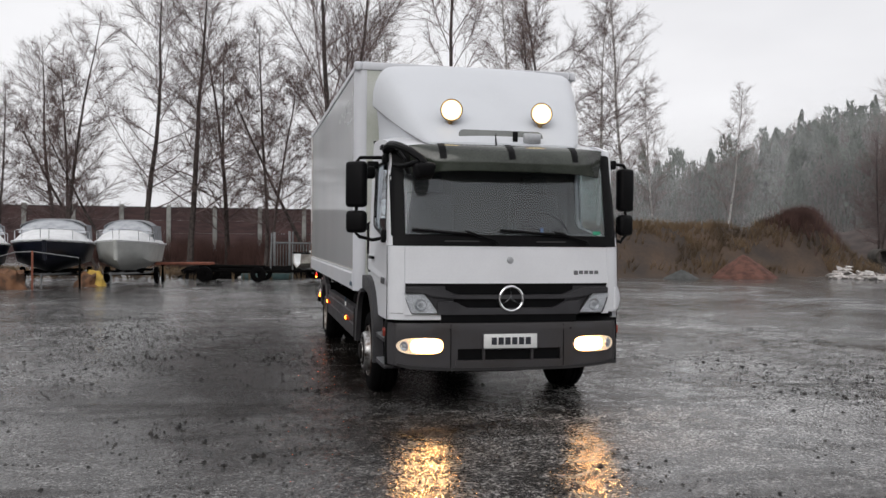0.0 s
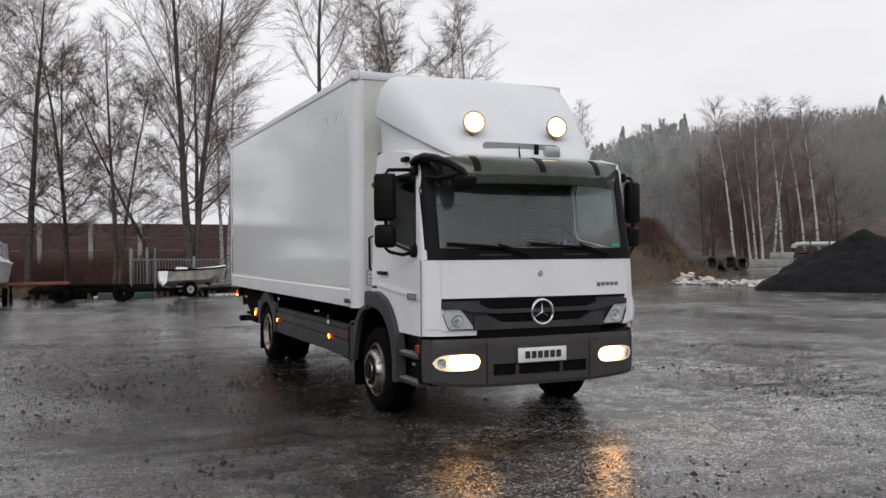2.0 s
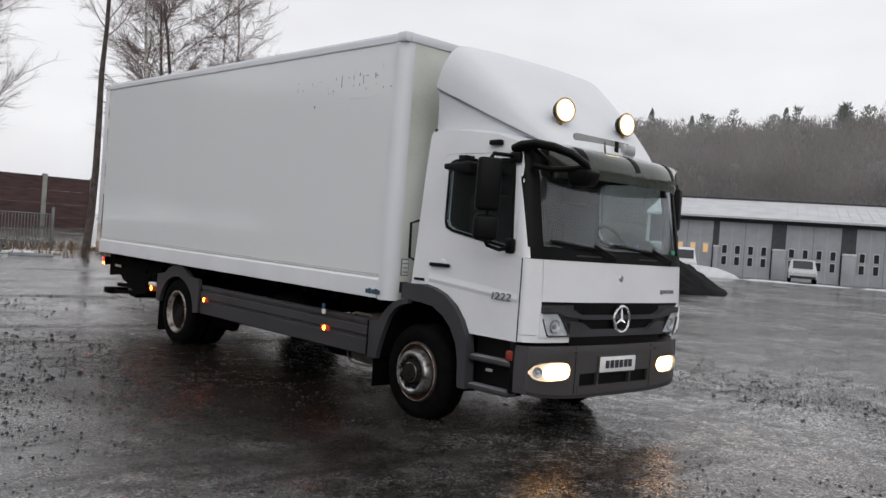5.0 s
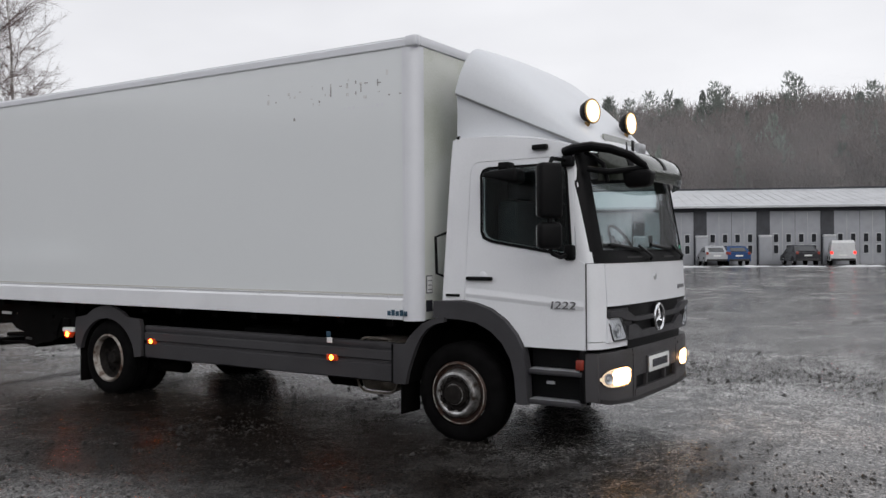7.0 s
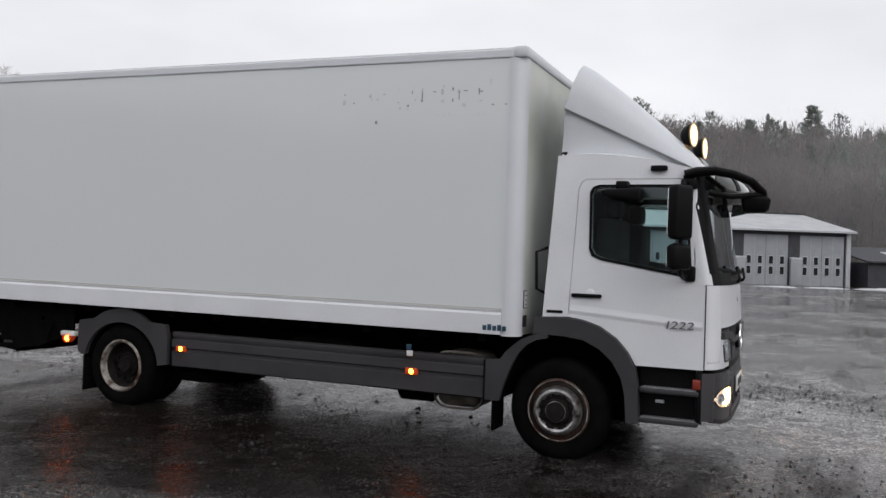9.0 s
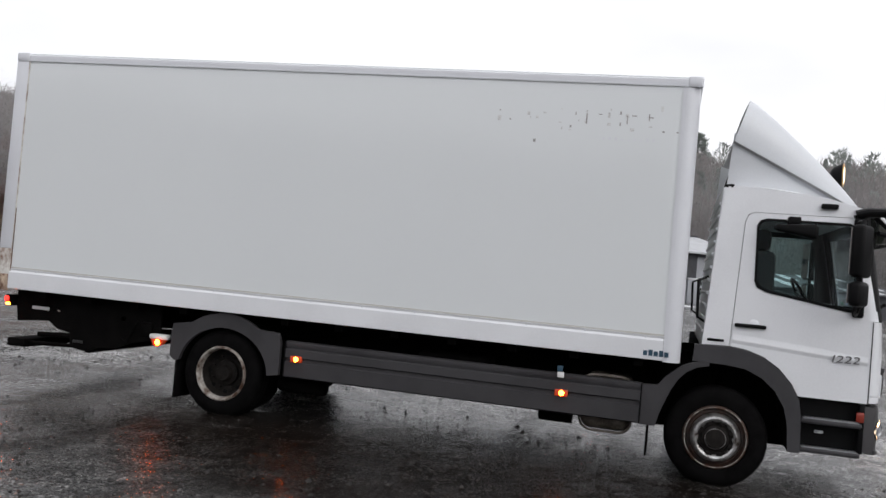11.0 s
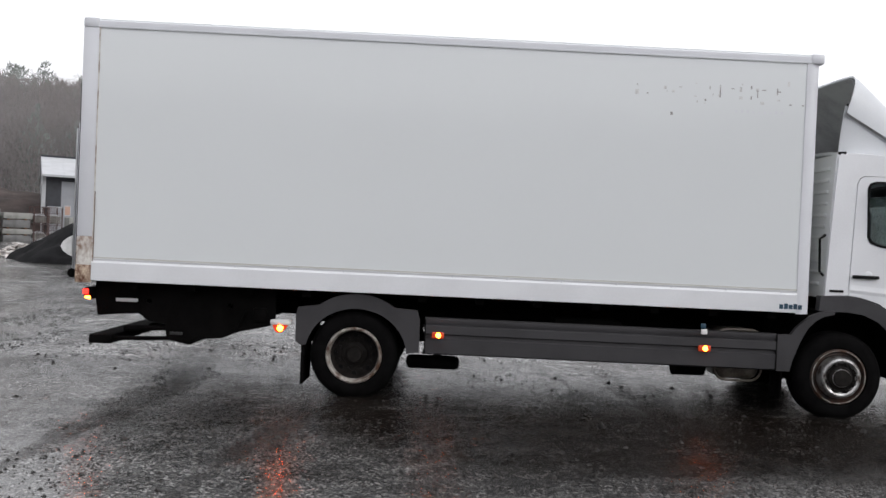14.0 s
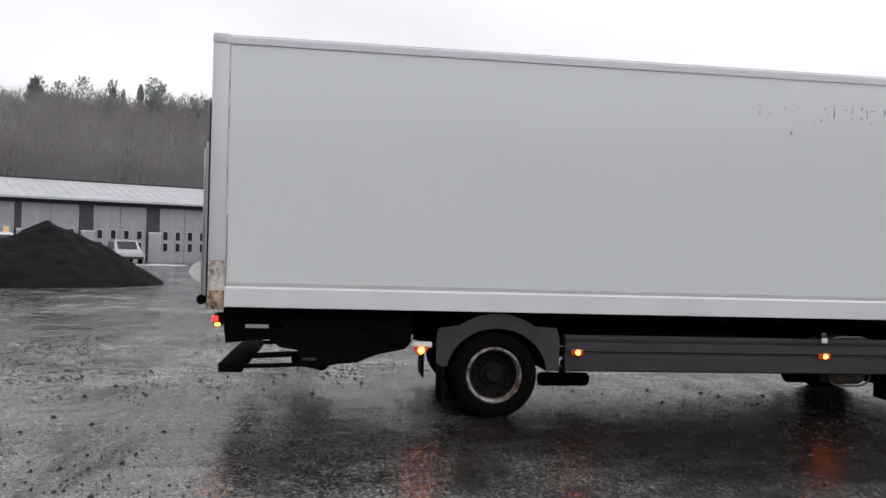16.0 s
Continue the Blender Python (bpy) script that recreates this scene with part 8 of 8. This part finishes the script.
# ---------------------------------------------------------------- boats and clutter
def boat(label, at, turn, hull, l=5.4, w=2.15, depth=1.15, cabin=True, trailer=True, name="motor_boat"):
    """A boat on a trailer, its bow towards local -y."""
    bt = thing(name, label, "boat", pose(*at, 0, 0, turn), "boats laid up for winter")
    z0 = 0.42

    def hull_pt(u, v):
        y = -l / 2 + l * u
        k = (1 - (1 - min(1, u * (2.3 if cabin else 1.25))) ** 2.4) * (1 - 0.06 * max(0, u - 0.8) / 0.2)
        half = w / 2 * k
        s = abs(2 * v - 1)
        sg = 1 if v > 0.5 else -1
        keel = z0 + 0.55 * depth * max(0, 1 - u * 2.6) ** 1.6
        sheer = z0 + depth * (1.0 + 0.16 * (1 - u) ** 2)
        if s < 0.55:
            q = s / 0.55
            return (sg * half * 0.86 * q, y, keel + (0.40 * depth) * q ** 1.1 * (1 - 0.2 * u))
        q = (s - 0.55) / 0.45
        zc = keel + 0.40 * depth * (1 - 0.2 * u)
        return (sg * half * (0.86 + 0.14 * q), y - 0.12 * q * (1 - u), zc + (sheer - zc) * q)
    b = B()
    sheet(b, hull_pt, steps(0.01, 1, 16), steps(0, 1, 18))
    hv = part("hull", b, hull, bt)
    b = B()
    sheet(b, lambda u, v: (hull_pt(u, 1.0)[0] * (2 * v - 1), hull_pt(u, 1.0)[1], hull_pt(u, 1.0)[2] - 0.02 + (0.46 * min(1, u / 0.34) * (1 - (2 * v - 1) ** 4) if cabin else 0.10 * (1 - (2 * v - 1) ** 2) * (1 - u))), steps(0.01, 0.97 if cabin else 0.45, 10), steps(0, 1, 8), (0, 0, -0.03))
    part("deck", b, M_DECK, bt)
    b = B()
    pts = [Vector(hull_pt(u, 1.0)) for u in steps(0.01, 1, 14)]
    tube(b, [Vector((-p.x, p.y, p.z)) for p in pts[::-1]] + pts, 0.035, 6)
    part("gunwale", b, M_DECK if cabin else M_BLACK, bt)
    p0, p1 = Vector(hull_pt(0.01, 0.5)), Vector(hull_pt(0.01, 1.0))
    part("stem", tube(B(), [Vector((0, p0.y + 0.01, p0.z - 0.05)), Vector((0, p0.y - 0.02, (p0.z + p1.z) / 2)), Vector((0, p1.y + 0.01, p1.z))], 0.07, 8), hull, bt)
    top = z0 + depth * 1.05
    if cabin:
        b = B()
        sheet(b, lambda u, v: ((2 * u - 1) * (w * 0.43 - 0.05 * w * v), -l * 0.17 + l * 0.14 * v + 0.40 * (2 * u - 1) ** 2 * (1 - 0.6 * v), top + 0.32 + (0.30 + 0.17 * (1 - (2 * u - 1) ** 4)) * v), steps(0, 1, 10), steps(0, 1, 3), (0, 0.03, 0))
        part("windshield", b, M_SILVERGLASS, bt, "raked boat windshield")
        b = B()
        sheet(b, lambda u, v: ((2 * u - 1) * w * 0.42 * (1 - 0.1 * v), -l * 0.03 + l * 0.42 * v, top + 0.58 + 0.22 * (1 - (2 * u - 1) ** 4) + 0.05 * math.sin(v * 3.1)), steps(0, 1, 12), steps(0, 1, 6), (0, 0, -0.03))
        canopy = part("canopy", b, M_CANVAS, bt, "grey canvas canopy")
        for s in (-1, 1):
            b = B()
            sheet(b, lambda u, v, s=s: (s * (w * 0.44 - 0.05 * v), -l * 0.02 + l * 0.42 * u, top - 0.05 + 0.68 * v), steps(0, 1, 4), steps(0, 1, 3), (-s * 0.02, 0, 0))
            part("canopy_side", b, M_CANVAS, canopy)
            b = B()
            rail = [Vector((s * abs(hull_pt(u, 1.0)[0]) * 0.94, hull_pt(u, 1.0)[1] + 0.05, hull_pt(u, 1.0)[2] + 0.36)) for u in steps(0.02, 0.42, 6)]
            tube(b, rail, 0.014, 6)
            for p in rail[::2]:
                tube(b, [p, p - Vector((0, 0, 0.36))], 0.011, 5)
            part("bow_rail", b, M_CHROME, bt)
    else:
        b = B()
        box(b, -w * 0.40, w * 0.40, -0.1, 0.35, z0 + depth * 0.55, z0 + depth * 0.62, 0.02)
        part("thwart", b, M_DECK, bt)
        b = B()
        box(b, -0.25, 0.25, 0.30, 0.62, z0 + depth * 0.6, z0 + depth * 1.18, 0.06)
        part("console", b, M_DECK, bt)
        b = B()
        c = Vector((0.0, 0.22, z0 + depth * 1.25))
        tube(b, [c + Vector((0.17 * math.cos(a), 0.05 * math.sin(a), 0.15 * math.sin(a))) for a in steps(0, 6.283, 18)], 0.016, 5, caps=False)
        part("steering_wheel", b, M_BLACK, bt)
        part("inside", sheet(B(), lambda u, v: tuple(Vector(hull_pt(0.4 + 0.58 * u, v)) * 1.0 + Vector((0, 0, 0.04))), steps(0, 1, 6), steps(0.05, 0.95, 10)), M_DECK, bt)
    if trailer:
        tr = part("trailer_frame", tube(B(), [(0, -l / 2 - 0.9, 0.45), (0, -l / 2 + 0.5, 0.42), (0, l * 0.35, 0.40)], 0.045, 6), M_GALV, bt)
        for s in (-1, 1):
            part("trailer_beam", tube(B(), [(0, -l / 2 + 0.2, 0.42), (s * w * 0.36, -l * 0.1, 0.40), (s * w * 0.36, l * 0.36, 0.40)], 0.04, 6), M_GALV, tr)
            b = B()
            lathe(b, [(0.14, 0.0), (0.27, 0.0), (0.29, -0.03), (0.29, -0.15), (0.14, -0.16)], (s * w * 0.47, l * 0.14, 0.29), "x", 20, s)
            wh = part("trailer_wheel", b, M_RUBBER, tr)
            b = B()
            lathe(b, [(0.0, -0.03), (0.14, -0.02)], (s * w * 0.47, l * 0.14, 0.29), "x", 14, s)
            part("rim", b, M_ALUGREY, wh)
        part("axle", tube(B(), [(-w * 0.45, l * 0.14, 0.29), (w * 0.45, l * 0.14, 0.29)], 0.035, 6), M_CHASSIS, tr)
        part("jockey_leg", tube(B(), [(0, -l / 2 - 0.75, 0.5), (0, -l / 2 - 0.75, 0.02)], 0.03, 6), M_GALV, tr)
        for y in (-l * 0.2, l * 0.25):
            part("cradle", box(B(), -w * 0.33, w * 0.33, y - 0.05, y + 0.05, 0.40, 0.50, 0.01), M_CHASSIS, tr)
    return bt


boat("motor boat with dark navy hull and grey canopy on a trailer", (-9.12, 24.9, 0), 6, M_HULLDARK, 5.6, 2.5, 0.98)
boat("motor boat with off-white hull and grey canopy on a trailer", (-6.70, 25.3, 0), -2, M_HULLWHITE, 5.0, 2.0, 0.98)
boat("motor boat with dark hull partly out of view", (-11.35, 23.6, 0), 14, M_HULLDARK, 5.6, 2.2, 0.90)
boat("small open white boat with black rim on a trailer", (0.45, 26.6, 0.10), 104, M_HULLCREAM, 2.35, 1.15, 0.58, cabin=False, name="open_boat")

tl = thing("boat_trailer", "empty low boat trailer with dark wheels", "trailer", pose(-2.9, 26.6, 0, 0, 0, 80))
fr = part("frame", tube(B(), [(-0.6, -1.8, 0.40), (-0.6, 1.8, 0.40), (0.6, 1.8, 0.40), (0.6, -1.8, 0.40), (0, -2.9, 0.42), (-0.6, -1.8, 0.40)], 0.05, 6), M_CHASSIS, tl)
for s in (-1, 1):
    for y in (-0.9, 1.1):
        b = B()
        lathe(b, [(0.12, 0.0), (0.27, 0.0), (0.29, -0.03), (0.29, -0.16), (0.12, -0.16)], (s * 0.82, y, 0.29), "x", 20, s)
        part("wheel", b, M_RUBBER, tl)
    part("roller", tube(B(), [(s * 0.3, -1.0, 0.55), (s * 0.3, 1.4, 0.58)], 0.06, 8), M_CHASSIS, tl)


# galvanised palisade fence
fence = thing("metal_fence", "galvanised palisade fence behind the small boat", "fence")
FA, FB = Vector((-1.4, 31.8, 0)), Vector((6.0, 33.4, 0))
nbar = 58
for k in range(nbar):
    p = FA.lerp(FB, k / (nbar - 1))
    part("bar", box(B(), p.x - 0.014, p.x + 0.014, p.y - 0.015, p.y + 0.015, 0.08, 1.42), M_GALV, fence)
for z in (0.3, 1.45):
    part("rail", tube(B(), [FA + Vector((0, 0.04, z)), FB + Vector((0, 0.04, z))], 0.028, 6), M_GALV, fence)
for k, h in ((0.0, 1.95), (0.09, 2.0), (0.36, 1.6), (0.68, 1.9), (1.0, 1.75)):
    p = FA.lerp(FB, k)
    part("post", box(B(), p.x - 0.05, p.x + 0.05, p.y - 0.05, p.y + 0.05, 0, h, 0.01), M_GALV, fence)

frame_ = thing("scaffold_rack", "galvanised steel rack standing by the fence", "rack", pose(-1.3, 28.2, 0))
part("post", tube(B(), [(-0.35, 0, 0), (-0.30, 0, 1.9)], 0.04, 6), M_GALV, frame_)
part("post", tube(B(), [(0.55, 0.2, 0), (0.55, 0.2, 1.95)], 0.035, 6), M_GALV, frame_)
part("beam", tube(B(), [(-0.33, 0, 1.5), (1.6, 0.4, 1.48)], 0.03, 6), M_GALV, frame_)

rnd = random.Random(31)
for x, y, l, turn, m, label in ((2.6, 28.6, 2.6, 8, M_DECK, "white board lying on the ground"), (4.2, 29.6, 1.8, -6, M_CHUNK, "pale board lying on the ground"), (1.4, 29.4, 1.6, 20, M_TEAL, "teal plastic sheet on the ground"),
                                (-1.8, 28.6, 2.0, 5, M_TEAL, "teal box lying by the fence"), (-4.9, 27.0, 2.2, 12, M_ORANGE, "red-orange beam lying on trestles"), (3.4, 27.4, 1.4, -12, M_CANVAS, "grey folded sheet on the ground"),
                                (-3.4, 29.5, 1.8, -8, M_CHUNK, "pale plank on the ground")):
    b = B()
    z = 0.62 if m is M_ORANGE else 0.05
    box(b, -l / 2, l / 2, -0.16, 0.16, 0, 0.10 if m is not M_TEAL else 0.22, 0.01)
    ob = put("board", b, m)
    ob.matrix_basis = pose(x, y, z if m is M_ORANGE else 0.0, 0, 0, turn)
    tagged(ob, label, "board")
    if m is M_ORANGE:
        for q in (-0.8, 0.8):
            t = thing("trestle", "low dark trestle under a beam", "trestle", pose(x + q * math.cos(radians(turn)), y + q * math.sin(radians(turn)), 0, 0, 0, turn), "trestles")
            part("leg", tube(B(), [(0, -0.25, 0), (0, 0, 0.62)], 0.03, 5), M_CHASSIS, t)
            part("leg", tube(B(), [(0, 0.25, 0), (0, 0, 0.62)], 0.03, 5), M_CHASSIS, t)
            part("top", box(B(), -0.05, 0.05, -0.2, 0.2, 0.57, 0.62), M_CHASSIS, t)


def crumpled(name, label, at, size, material, seed, category):
    b = B()
    bmesh.ops.create_icosphere(b, subdivisions=3, radius=1.0)
    for v in b.verts:
        n = 0.55 * noise.noise(v.co * 1.8 + Vector((seed, 0, 0))) + 0.35 * abs(noise.noise(v.co * 4.5 + Vector((seed, 3, 0))))
        v.co = Vector((v.co.x * size[0], v.co.y * size[1], max(0, v.co.z) * size[2])) * (1 + n)
    ob = put(name, b, material, sharp=50)
    ob.matrix_basis = pose(*at)
    return tagged(ob, label, category)


crumpled("tarpaulin", "crumpled brown tarpaulin under the boats", (-9.65, 21.3, 0), (0.45, 0.35, 0.62), M_TARP, 2, "tarpaulin")
crumpled("plastic_sheet", "crumpled yellow plastic sheet between the boats", (-7.45, 22.9, 0.0), (0.30, 0.2, 0.50), M_YELLOW, 5, "plastic sheet")
crumpled("junk_heap", "dark heap of scrap by the barrier", (-1.0, 30.0, 0), (1.2, 0.5, 0.45), M_CHASSIS, 8, "scrap")

# more laid-up gear between the boats
crumpled("tarpaulin", "crumpled brown tarpaulin under the boats", (-7.65, 22.8, 0), (0.35, 0.25, 0.40), M_TARP, 12, "tarpaulin")
crumpled("junk_heap", "dark heap of scrap by the barrier", (-3.6, 29.6, 0), (1.6, 0.5, 0.50), M_CHASSIS, 9, "scrap")
crumpled("junk_heap", "dark heap of scrap by the barrier", (1.9, 29.0, 0), (1.0, 0.5, 0.35), M_CHASSIS, 14, "scrap")
rope = thing("mooring_rope", "pale rope slung between dark posts before the boat", "rope")
part("rope", tube(B(), [(-9.9, 20.9, 1.0), (-9.4, 20.85, 1.15), (-8.9, 20.9, 1.18), (-8.2, 21.0, 1.08), (-7.6, 21.2, 0.98)], 0.022, 6), M_GALV, rope)
for x, y, h in ((-9.9, 20.9, 1.0), (-8.9, 20.9, 1.2), (-7.6, 21.2, 1.0)):
    part("post", tube(B(), [(x, y, 0), (x, y, h)], 0.035, 6), M_ORANGE if h > 1.1 else M_CHASSIS, rope)
